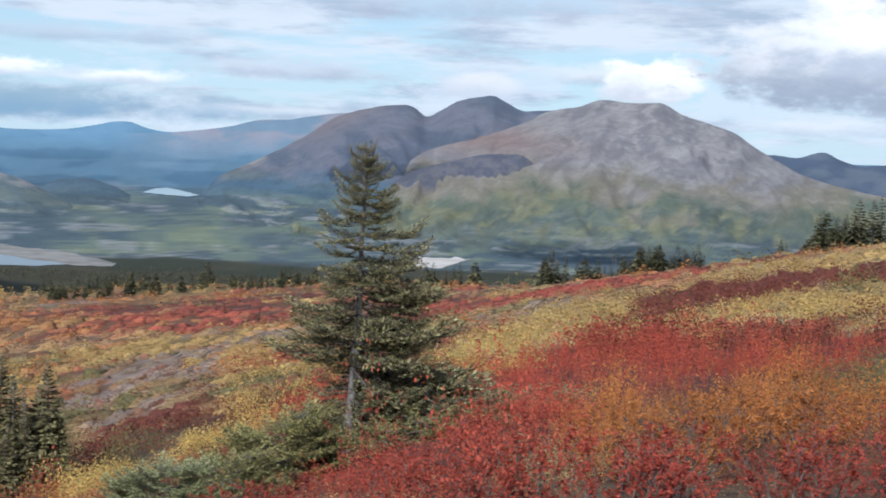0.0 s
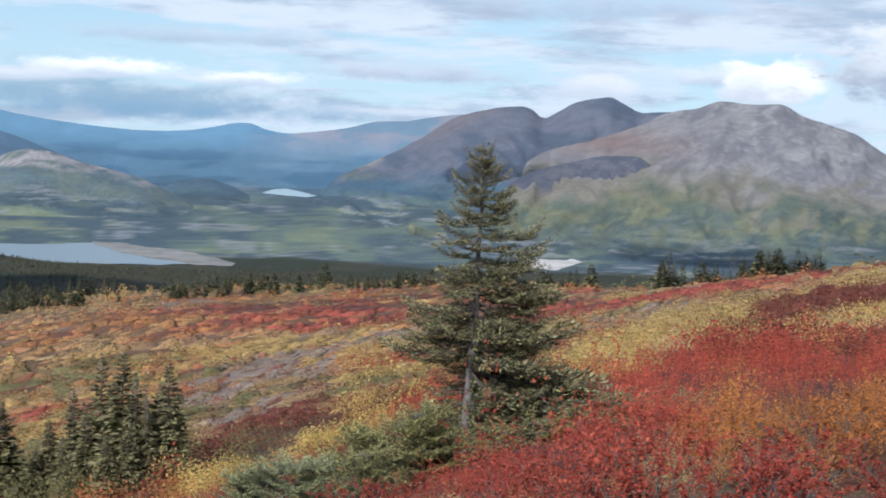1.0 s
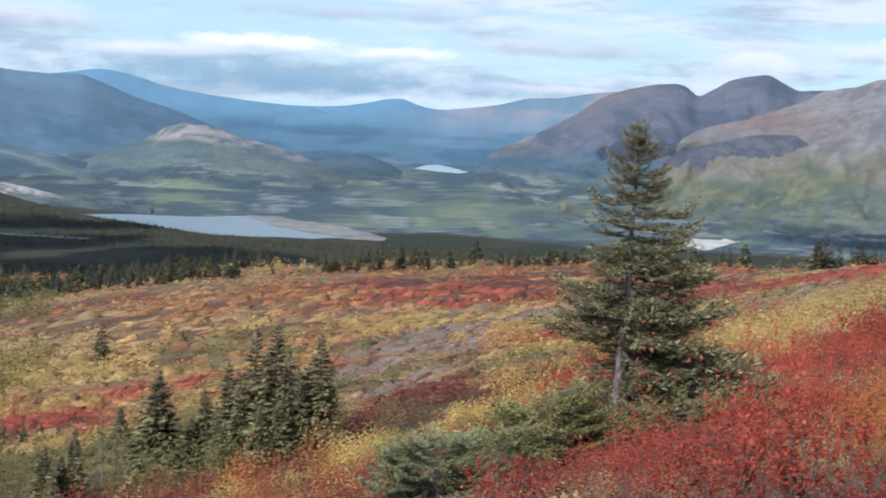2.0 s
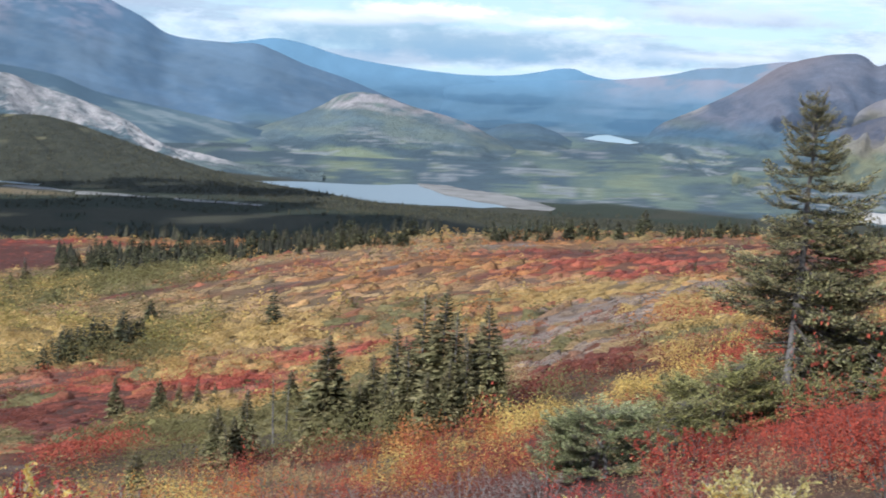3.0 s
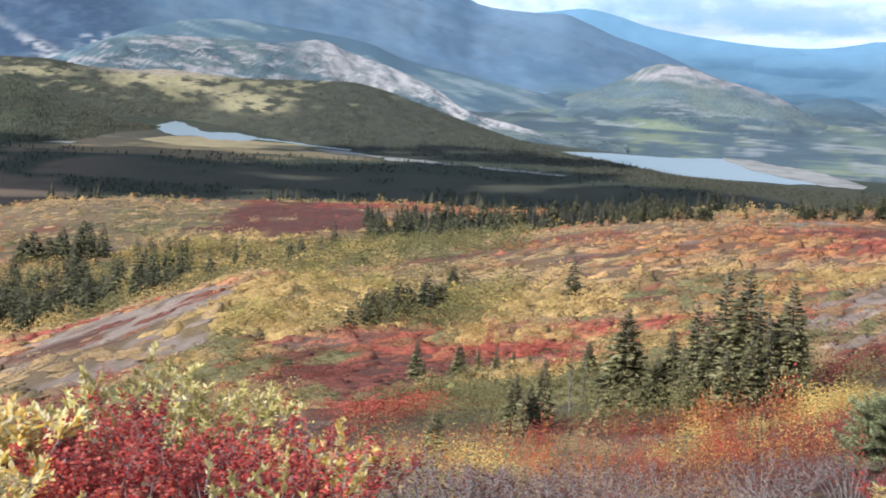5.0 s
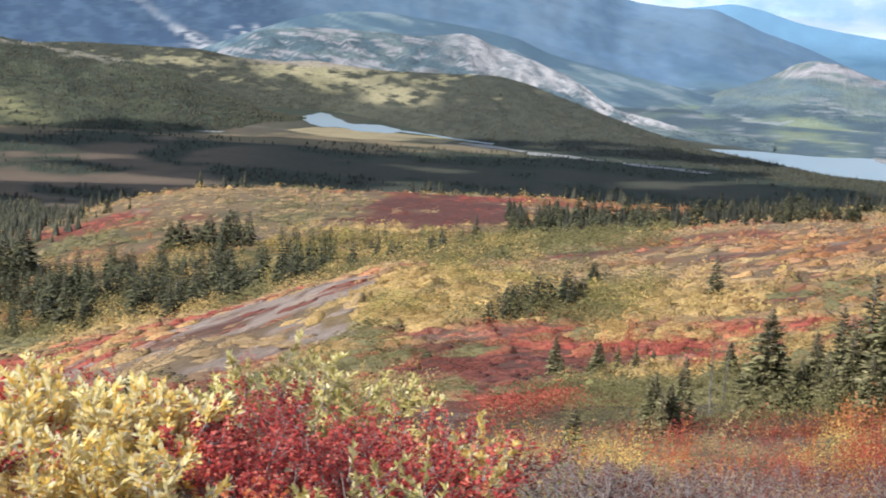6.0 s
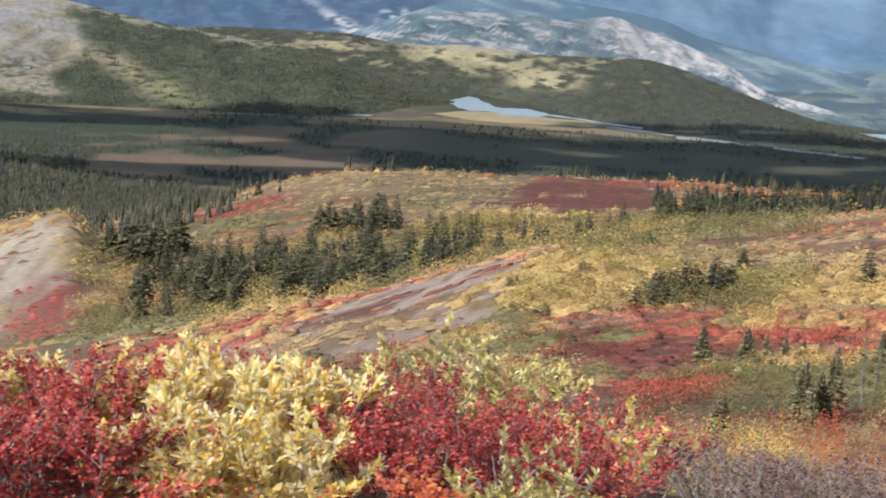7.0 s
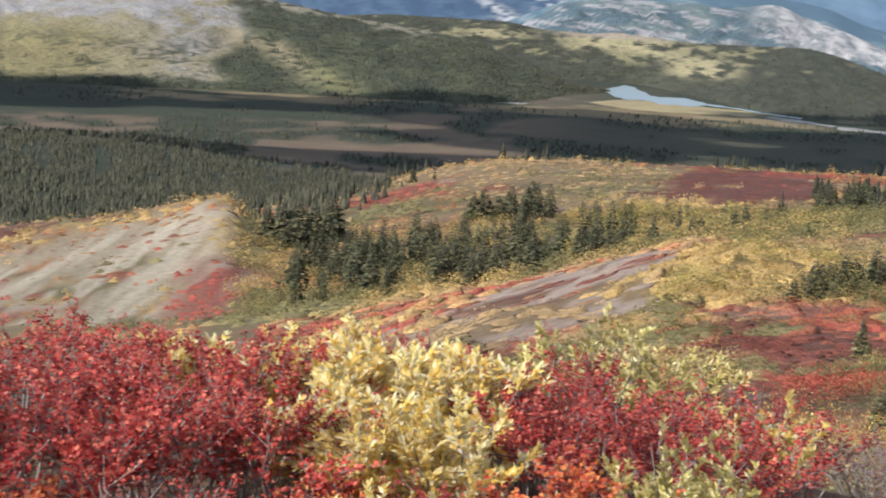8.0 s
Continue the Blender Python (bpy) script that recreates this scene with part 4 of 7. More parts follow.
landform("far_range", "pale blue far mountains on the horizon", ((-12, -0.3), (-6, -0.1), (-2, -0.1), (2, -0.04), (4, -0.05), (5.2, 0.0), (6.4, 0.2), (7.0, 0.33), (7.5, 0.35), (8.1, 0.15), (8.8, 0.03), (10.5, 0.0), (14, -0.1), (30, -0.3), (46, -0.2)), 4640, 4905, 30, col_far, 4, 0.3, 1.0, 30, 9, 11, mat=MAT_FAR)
landform("purple_range", "low purple blue range beyond the plain", ((2.0, -0.6), (5.0, -0.25), (7.0, -0.1), (8.8, 0.0), (11, 0.28), (12.4, 0.60), (13.2, 0.62), (13.8, 0.73), (15.5, 0.95), (19, 0.3)), 4600, 4790, 50, col_hazy_range, 8, 0.4, 1.4, 50, 9, 12, mat=MAT_FAR)
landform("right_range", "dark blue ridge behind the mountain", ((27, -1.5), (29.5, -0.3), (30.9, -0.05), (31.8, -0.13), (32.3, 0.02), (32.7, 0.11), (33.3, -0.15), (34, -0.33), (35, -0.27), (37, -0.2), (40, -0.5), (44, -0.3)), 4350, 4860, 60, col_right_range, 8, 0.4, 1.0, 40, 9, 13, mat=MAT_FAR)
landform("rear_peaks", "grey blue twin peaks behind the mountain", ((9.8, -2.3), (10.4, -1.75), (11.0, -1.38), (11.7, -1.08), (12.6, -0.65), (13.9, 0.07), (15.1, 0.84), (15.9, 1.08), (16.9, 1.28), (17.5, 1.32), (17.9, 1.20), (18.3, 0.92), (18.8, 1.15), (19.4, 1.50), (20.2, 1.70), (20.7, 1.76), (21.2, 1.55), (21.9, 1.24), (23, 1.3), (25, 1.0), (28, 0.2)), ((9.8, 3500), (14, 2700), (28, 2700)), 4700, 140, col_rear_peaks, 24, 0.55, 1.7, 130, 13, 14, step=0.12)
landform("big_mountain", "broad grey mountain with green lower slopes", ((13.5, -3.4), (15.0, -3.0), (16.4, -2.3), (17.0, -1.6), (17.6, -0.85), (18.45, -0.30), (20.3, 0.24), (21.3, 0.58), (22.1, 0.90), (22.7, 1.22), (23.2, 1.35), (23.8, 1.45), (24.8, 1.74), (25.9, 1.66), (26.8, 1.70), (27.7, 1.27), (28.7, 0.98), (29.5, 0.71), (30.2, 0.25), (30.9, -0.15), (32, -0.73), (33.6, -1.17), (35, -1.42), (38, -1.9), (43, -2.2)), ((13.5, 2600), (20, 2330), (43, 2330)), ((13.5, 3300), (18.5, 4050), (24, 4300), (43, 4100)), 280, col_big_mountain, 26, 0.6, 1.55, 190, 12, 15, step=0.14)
# added landform that carries the cloud shadow in its colour
landform("cloud_shade_shoulder", "rounded shoulder below the mountain, coloured dark for cloud shadow", ((16.4, -2.2), (17.2, -1.5), (18.05, -1.03), (19.3, -0.68), (20.7, -0.38), (21.7, -0.36), (22.3, -0.66), (22.9, -1.3), (23.4, -1.8)), 3080, 3560, 180, col_cloud_shade, 8, 0.5, 1.3, 60, 12, 23, step=0.1)
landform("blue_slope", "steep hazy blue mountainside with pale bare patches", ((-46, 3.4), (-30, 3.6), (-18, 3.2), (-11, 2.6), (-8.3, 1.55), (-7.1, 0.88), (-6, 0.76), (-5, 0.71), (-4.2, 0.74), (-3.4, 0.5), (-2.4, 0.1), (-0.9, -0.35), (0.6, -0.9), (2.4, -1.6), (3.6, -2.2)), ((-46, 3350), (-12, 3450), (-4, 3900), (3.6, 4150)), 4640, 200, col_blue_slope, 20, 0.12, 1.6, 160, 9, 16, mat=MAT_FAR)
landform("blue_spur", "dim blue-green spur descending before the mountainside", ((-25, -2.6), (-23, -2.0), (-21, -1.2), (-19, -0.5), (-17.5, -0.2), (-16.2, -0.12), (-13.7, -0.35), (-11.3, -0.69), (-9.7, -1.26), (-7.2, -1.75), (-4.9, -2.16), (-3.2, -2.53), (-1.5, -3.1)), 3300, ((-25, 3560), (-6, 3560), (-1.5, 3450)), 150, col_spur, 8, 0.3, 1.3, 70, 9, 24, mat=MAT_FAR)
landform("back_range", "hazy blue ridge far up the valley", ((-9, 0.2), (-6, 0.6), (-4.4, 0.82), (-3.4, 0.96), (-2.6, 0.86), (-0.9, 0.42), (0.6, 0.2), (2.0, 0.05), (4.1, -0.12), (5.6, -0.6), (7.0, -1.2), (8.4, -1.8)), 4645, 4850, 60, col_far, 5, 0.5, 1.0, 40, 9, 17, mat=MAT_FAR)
landform("cliff_ridge", "wooded ridge with a pale rock cliff band", ((-23.5, -2.6), (-22.4, -2.15), (-21.4, -1.6), (-20.4, -1.05), (-18.3, -0.82), (-16.7, -0.82), (-14.6, -0.89), (-13.0, -0.70), (-11.9, -1.08), (-10.4, -1.52), (-8.7, -2.2), (-7.4, -3.05), (-5.8, -3.5), (-4.7, -3.8), (-3, -4.2), (-1.5, -4.5)), ((-23.5, 2950), (-12, 2950), (-5, 2560), (-1.5, 2450)), ((-23.5, 3250), (-12, 3250), (-5, 2800), (-1.5, 2600)), 150, col_cliff, 16, 0.7, 1.0, 110, 16, 18)
landform("knob_hill", "rounded rocky knoll on the valley plain", ((-6.0, -2.9), (-4.6, -2.55), (-3.3, -2.08), (-2.4, -1.75), (-1.6, -1.38), (-0.9, -0.98), (-0.2, -0.85), (0.6, -0.95), (1.3, -1.2), (2.1, -1.39), (3.0, -1.6), (3.8, -1.85), (5.2, -2.5), (6.2, -2.9)), 3050, 3600, 120, col_knob, 8, 0.4, 1.5, 60, 12, 19)
landform("low_knob", "dark low hill on the plain", ((3.2, -2.6), (4.4, -2.1), (5.2, -1.78), (6.0, -1.72), (6.9, -1.95), (7.6, -2.3), (8.1, -2.6), (8.6, -2.8)), 3500, 3950, 100, col_low_knob, 6, 0.4, 1.4, 40, 12, 22)
landform("green_hill", "dark green forested hill with a straw coloured crown", ((-31, -2.3), (-28.5, -1.95), (-26.4, -1.83), (-22.8, -1.84), (-21.2, -2.05), (-19.5, -2.11), (-18.5, -2.02), (-17.2, -2.12), (-15.5, -2.22), (-13.9, -2.20), (-11.9, -2.16), (-10.7, -2.35), (-9.5, -2.72), (-7.3, -3.42), (-5.0, -4.05), (-3.5, -4.35), (-2.1, -4.52), (1.0, -4.91), (5.3, -5.06), (9, -5.12), (13, -5.2)), ((-31, 2680), (-18.2, 2680), (-15, 2420), (-13, 2230), (-6, 2080), (1, 1900), (13, 1800)), ((-31, 2980), (-12, 2850), (-5, 2430), (1, 2070), (13, 1985)), 110, col_green_hill, 7, 0.4, 0.95, 120, 9, 20, step=0.14, category="hill")
landform("left_hill", "steep wooded hillside with grey rock and yellow glades", ((-47, -0.2), (-43, -0.8), (-40.7, -1.2), (-36, -0.9), (-33.4, -1.1), (-30.7, -1.6), (-28.6, -1.95), (-26.6, -2.20), (-23.5, -2.66), (-22.3, -3.15), (-21.2, -3.6), (-20.2, -3.95), (-19.2, -4.15), (-18.6, -4.3)), ((-47, 2120), (-27, 2080), (-22, 2130), (-20, 2330), (-18.6, 2450)), ((-47, 2750), (-27, 2600), (-21, 2530), (-18.6, 2520)), 120, col_left_hill, 12, 0.4, 0.95, 130, 10, 21, category="hill")


# ---------------------------------------------------------------- lakes
def lake(name, label, outline, level, wiggle=0.06, seed=0, mat=None, category="lake"):
    """A flat sheet of water with an uneven shore; the outline runs round in bearing and distance."""
    pts, n = [], len(outline)
    for i in range(n):
        (a0, r0), (a1, r1) = outline[i], outline[(i + 1) % n]
        for k in range(12):
            t = k / 12
            a, r = a0 + (a1 - a0) * t, r0 + (r1 - r0) * t
            w = (noise.noise((i + t * 1.0, seed * 3.1, 0)) + 0.5 * noise.noise((3 * (i + t), seed * 5.7, 4))) * wiggle
            pts.append((a + w * 1.2, r * (1 + w * 0.16)))
    bm = bmesh.new()
    vs = [bm.verts.new((r * math.sin(radians(a)), r * math.cos(radians(a)), EYE - level)) for a, r in pts]
    bm.faces.new(vs)
    bmesh.ops.recalc_face_normals(bm, faces=bm.faces)
    if bm.faces[:][0].normal.z < 0:
        bmesh.ops.reverse_faces(bm, faces=bm.faces)
    bmesh.ops.triangulate(bm, faces=bm.faces)
    me = bpy.data.meshes.new(name)
    bm.to_mesh(me)
    bm.free()
    me.materials.append(mat or MAT_WATER)
    return tagged(new(name, me), label, category, kind="structure")


lake("water_lake", "pale blue glacial lake behind the wooded ridge", ((-4.2, 2410), (-1.5, 2420), (1.0, 2440), (2.1, 2480), (2.5, 2400), (4.2, 2300), (5.9, 2130), (4.4, 2090), (0.5, 2090), (-4.2, 2200)), 179.5, 0.08, 1)
lake("water_pond", "grey blue pond in the wet meadow", ((-18.97, 2470), (-18.6, 2560), (-18.1, 2640), (-17.7, 2590), (-17.3, 2480), (-16.25, 2430), (-15.05, 2335), (-15.4, 2290), (-16.1, 2275), (-17.4, 2325), (-18.4, 2370)), 179.65, 0.12, 2)
lake("water_tarn", "small bright lake far down the valley", ((8.05, 4180), (8.5, 4470), (8.9, 4560), (9.5, 4330), (10.15, 4130), (9.7, 3950), (8.9, 4010)), 159.0, 0.05, 3, MAT_SKYWATER)
lake("water_strip", "thin pale lake below the rocky knoll", ((-3.2, 3640), (-1.6, 3580), (-0.6, 3500), (-0.8, 3450), (-2.0, 3500), (-3.1, 3580)), 169.4, 0.05, 4, MAT_SKYWATER)
lake("water_flat", "pale flooded flat beside the knoll", ((-5.6, 4420), (-4.2, 4400), (-3.0, 4200), (-3.2, 4050), (-4.4, 4080)), 158.6, 0.06, 5, MAT_SKYWATER)


lake("ground_sedge", "straw-coloured sedge meadow beside the pond", ((-18.2, 2320), (-17.0, 2335), (-15.2, 2310), (-14.2, 2270), (-13.0, 2230), (-13.6, 2170), (-15.5, 2150), (-18.0, 2170), (-19.4, 2230)), 179.75, 0.08, 6, MAT_SEDGE, "meadow")
lake("water_stream", "narrow grey stream winding out of the pond", ((-15.0, 2345), (-14.0, 2320), (-13.0, 2265), (-11.6, 2225), (-11.7, 2195), (-13.0, 2230), (-14.2, 2290), (-15.2, 2320)), 179.6, 0.05, 7)
for k, bar in enumerate((((-12.8, 2195), (-11.4, 2170), (-10.4, 2130), (-10.6, 2105), (-11.8, 2135), (-13.0, 2170)), ((-10.4, 2120), (-8.8, 2105), (-7.6, 2065), (-7.9, 2045), (-9.0, 2065), (-10.4, 2075)),
                         ((-6.9, 2065), (-5.4, 2035), (-3.6, 2000), (-3.8, 1980), (-5.4, 2005), (-6.9, 2035)), ((-26.5, 2165), (-24.0, 2175), (-21.5, 2160), (-21.7, 2135), (-24.0, 2145), (-26.4, 2140)))):
    lake("gravel_bar", "pale gravel bar along the stream", bar, 179.75, 0.045, 8 + k, MAT_GRAVEL, "gravel bar")
lake("gravel_shore", "pale sandy flat at the lake's end", ((2.0, 2500), (3.2, 2470), (4.8, 2370), (6.0, 2260), (7.2, 2150), (7.0, 2095), (5.6, 2085), (4.0, 2195), (2.3, 2400)), 179.4, 0.10, 12, MAT_GRAVEL, "gravel bar")
lake("gravel_fan", "bright gravel fan on the valley floor", ((17.2, 2270), (17.9, 2370), (18.6, 2480), (19.6, 2470), (20.3, 2440), (19.0, 2200), (17.6, 2190)), 179.6, 0.14, 13, MAT_FAN, "gravel bar")


# ---------------------------------------------------------------- clouds overhead, out of sight, that shade the valley
def cloud(az, r, height, wide, deep, thick, seed, mat=None):
    """A lumpy flat-bottomed cloud standing towards the sun from the ground that it shades."""
    off = height / math.tan(radians(SUN_EL))
    c = Vector((r * math.sin(radians(az)), r * math.cos(radians(az)), height - 150)) + Vector((sun_dir.x, sun_dir.y, 0)).normalized() * off
    rng = random.Random(seed)
    pieces = []
    for k in range(26):
        bm = bmesh.new()
        bmesh.ops.create_icosphere(bm, subdivisions=3, radius=1.0)
        px, py = (rng.uniform(-0.9, 0.9) for _ in range(2))
        s = rng.uniform(0.14, 0.5) * (1.15 - max(abs(px), abs(py)) * 0.7)
        for v in bm.verts:
            d = 1 + 0.45 * noise.noise(v.co * 2.2 + Vector((seed, k, 0))) + 0.3 * noise.noise(v.co * 6 + Vector((k, seed, 0)))
            v.co = Vector(((px + v.co.x * s * d) * wide, (py + v.co.y * s * d) * deep, max(v.co.z * s * d, -0.12) * thick))
        bm.verts.index_update()
        pieces.append((np.array([v.co for v in bm.verts]), np.array([[v.index for v in f.verts] for f in bm.faces])))
        bm.free()
    v, f = join(pieces)
    ob = new("cloud", mesh_of("cloud", v, f, [mat or MAT_CLOUD], smooth=True))
    ob.location, ob.rotation_euler = c, (0, 0, radians(-az))
    return tagged(ob, "white cumulus cloud drifting over the valley", "cloud", "clouds over the valley", "structure")


for spec in ((-8.5, 2170, 700, 270, 75, 80, 9), (-11, 1700, 700, 520, 320, 140, 1), (-36, 1960, 700, 460, 150, 100, 2), (4, 1500, 700, 520, 200, 140, 3), (-30, 1330, 760, 420, 120, 100, 4),
             (24.4, 2480, 900, 140, 110, 90, 6, MAT_THIN), (17.0, 3900, 900, 130, 120, 100, 8, MAT_THIN)):
    cloud(*spec)

# ---------------------------------------------------------------- conifers
def spray_mesh(seed, needles, twigs=20, density=0.042):
    """One fir branch a metre long, along +x: a drooping limb, flat side shoots, and needles on them."""
    g = np.random.default_rng(seed)
    s = np.linspace(0, 1, 9)
    sag = g.uniform(0.10, 0.2)
    axis = np.stack([s, 0.05 * np.sin(s * 4 + g.uniform(0, 6)), -sag * np.sin(s * 2.3) + 0.20 * s**3], 1)
    wood = [tube(axis, 0.008 * (1 - s) + 0.002, 4)]
    base, along = [], []
    def shoot(p, d, n_len):
        n = max(3, int(n_len / density))
        t = np.linspace(0.08, 1, n)[:, None]
        q = p + d * n_len * t + np.array((0, 0, -0.05)) * t * t * n_len
        side = unit(np.cross(d, (0, 0, 1.0)))
        for k in (-1, 1):
            base.append(q)
            along.append(unit(d * 0.85 + side * k * 0.62 + np.array((0, 0, 0.20)) + g.normal(0, 0.14, (n, 3))))
        base.append(q[::2])
        along.append(unit(d * 0.5 + np.array((0, 0, 0.9)) + g.normal(0, 0.25, (len(q[::2]), 3))))
    for k in range(twigs):
        u = 0.16 + 0.82 * (k + g.uniform(-0.3, 0.3)) / twigs
        p = np.array([np.interp(u, s, axis[:, c]) for c in range(3)])
        ang = radians(g.uniform(38, 62)) * (1 if k % 2 else -1)
        d = unit(np.array((math.cos(ang), math.sin(ang), g.uniform(-0.12, 0.18))))
        ln = (0.36 * (1 - u) + 0.10) * g.uniform(0.7, 1.25)
        tip = p + d * ln
        wood.append(tube(np.stack([p, p + d * ln * 0.5, tip]), np.array((0.006, 0.004, 0.002)), 3))
        shoot(p, d, ln)
    shoot(axis[4], unit(axis[8] - axis[4]), 0.55)
    b, a = np.concatenate(base), np.concatenate(along)
    ln = g.uniform(0.05, 0.08, len(b))[:, None]
    wid = unit(np.cross(a, g.normal(0, 1, (len(b), 3)) + np.array((0, 0, 0.8)))) * 0.0105
    nv, nf = blades(b, a * ln, wid, 0.5)
    wv, wf = join(wood)
    v, f = join([(wv, wf), (nv, nf)])
    return mesh_of("branch", v, f, [MAT_SNAG, needles], np.r_[np.zeros(len(wf)), np.ones(len(nf))])


def twig_mesh(seed):
    """A bare dead branch a metre long."""
    g = np.random.default_rng(seed)
    s = np.linspace(0, 1, 7)
    axis = np.stack([s, 0.1 * np.sin(s * 5 + seed), -0.28 * s * s], 1)
    wood = [tube(axis, 0.013 * (1 - s) + 0.003, 4)]
    for k in range(12):
        u = g.uniform(0.2, 0.95)
        p = np.array([np.interp(u, s, axis[:, c]) for c in range(3)])
        d = unit(np.array((0.7, g.choice((-1, 1)) * g.uniform(0.4, 1), g.uniform(-0.7, 0.1))))
        wood.append(tube(np.stack([p, p + d * 0.12, p + d * g.uniform(0.2, 0.36) + np.array((0, 0, -0.03))]), np.array((0.005, 0.004, 0.002)), 3))
    v, f = join(wood)
    return mesh_of("dead_branch", v, f, [MAT_SNAG])


SPRAYS = [spray_mesh(100 + k, MAT_NEEDLE) for k in range(8)]
MAT_SPRAYS = [spray_mesh(160 + k, MAT_YOUNG, 24, 0.040) for k in range(6)]
BLUE_SPRAYS = [spray_mesh(140 + k, MAT_BLUENEEDLE, 24, 0.040) for k in range(4)]
DEAD = [twig_mesh(120 + k) for k in range(4)]


def trunk_mesh(height, radius, bend, seed, sides=10, rings=18):
    g = np.random.default_rng(seed)
    s = np.linspace(0, 1, rings)
    p = np.stack([bend * np.sin(s * 2.6) + 0.01 * g.normal(0, 1, rings), 0.6 * bend * np.sin(s * 3.4 + 1), s * height], 1)
    r = radius * (1 - s) ** 0.85 + 0.008
    r[0] *= 1.35
    v, f = tube(p, r, sides)
    return mesh_of("trunk", v, f, [MAT_BARK], smooth=True), p


def branch_pose(p, turn, rise, length, thick=1.0):
    return Matrix.Translation(p) @ Matrix.Rotation(turn, 4, "Z") @ Matrix.Rotation(-rise, 4, "Y") @ Matrix.Rotation(0.16 * math.sin(turn * 7.3 + p.z * 31), 4, "X") @ Matrix.Diagonal((length, length * thick, length, 1))


def great_fir(az, r, height):
    """The big ragged fir: two leaders, a long skirt down the slope, bare trunk and dead limbs to the left and front,
    shaped to fit the camera's view.
    """
    tree = tagged(new("fir_tree"), "tall ragged green fir with a bare pale lower trunk", "tree")
    tree.location = spot(az, r, -0.1)
    tree.rotation_euler = (0, radians(1.6), radians(-az))  # local +x lies across the view, to the right
    me, axis = trunk_mesh(height, 0.080, 0.07, 5)
    under("trunk", me, tree, label="pale grey flaking trunk")
    second, _ = trunk_mesh(0.85, 0.022, 0.03, 6, 6)
    under("leader", second, tree, Matrix.Translation((0.06, 0.05, height * 0.86)) @ Matrix.Rotation(radians(9), 4, "Y"))
    rng = random.Random(4)
    n = 0
    h = 0.035
    while h < 0.985:
        around = 12
        for k in range(around):
            turn = 2 * math.pi * (k + rng.random() * 0.8) / around + h * 37
            c = math.cos(turn)  # +1 to the right, -1 to the left
            toward = -math.sin(turn)  # +1 to the viewer
            right = np.interp(h, (0.03, 0.12, 0.25, 0.4, 0.6, 0.8, 1.0), (2.9, 3.35, 2.6, 1.75, 1.1, 0.66, 0.18))
            left = np.interp(h, (0.03, 0.15, 0.28, 0.36, 0.5, 0.6, 0.8, 1.0), (0.6, 0.7, 0.9, 1.35, 1.0, 0.9, 0.62, 0.16))
            length = (right if c > 0 else left) * (0.62 + 0.38 * abs(c)) * rng.choice((0.45, 0.65, 0.85, 1.0, 1.18)) * rng.uniform(0.9, 1.1)
            at = h + rng.uniform(-0.008, 0.008)
            p = Vector([np.interp(at * height, axis[:, 2], axis[:, q]) for q in range(3)])
            rise = radians(np.interp(h, (0, 0.3, 0.7, 1), (-9, -8, 2, 42)) + rng.uniform(-14, 14))
            bare = (h < 0.40 and c < 0.3 and toward > -0.25 and not (0.3 < h < 0.42 and c < -0.6)) or (h < 0.56 and toward > 0.86)
            if bare and rng.random() < 0.9:
                if rng.random() < (0.30 if h < 0.2 else 0.08) and h > 0.04:
                    under("dead_branch", DEAD[rng.randrange(4)], tree, branch_pose(p, turn, rise, min(length, 0.9) * rng.uniform(0.5, 1)), "bare grey dead branch")
                continue
            if h < 0.22 and c > 0.2 and rng.random() < 0.25:
                under("dead_branch", DEAD[rng.randrange(4)], tree, branch_pose(p, turn, rise - 0.2, length * 0.6), "bare grey dead branch")
                continue
            under("branch", SPRAYS[rng.randrange(8)], tree, branch_pose(p, turn, rise, length, rng.uniform(0.8, 1.1)))
            if length > 1.0:
                q = p + Vector((math.cos(turn), math.sin(turn), 0)) * length * 0.45 + Vector((0, 0, -0.06))
                for side in (-0.55, 0.5):
                    under("branch", SPRAYS[rng.randrange(8)], tree, branch_pose(q, turn + side, rise + 0.05, length * 0.55))
            n += 1
        h += np.interp(h, (0, 0.3, 0.7, 1), (0.046, 0.042, 0.030, 0.022)) * rng.uniform(0.7, 1.3)
    for k in range(16):
        z = height * (0.87 + 0.13 * k / 16)
        under("branch", SPRAYS[k % 8], tree, branch_pose(Vector((0.07 + 0.015 * k / 4, 0.05, z)), k * 2.4, 0.5, 0.30 - 0.012 * k))
    # low limbs that root in the slope and trail away to the right
    place = tree.matrix_basis
    for k in range(140):
        x, y = 0.3 + 3.0 * rng.random(), rng.uniform(-1.0, 0.7)
        w = place @ Vector((x, y, 0))
        low = float(ground_z(math.degrees(math.atan2(w.x, w.y)), math.hypot(w.x, w.y))) - w.z
        up = low + 0.12 + 0.95 * max(0.18, 1 - x / 3.7) * rng.random()
        under("branch", SPRAYS[rng.randrange(8)], tree, branch_pose(Vector((x, y, up)), rng.uniform(-1.0, 0.6), radians(rng.uniform(0, 24)), rng.uniform(0.55, 0.95)))
    return tree


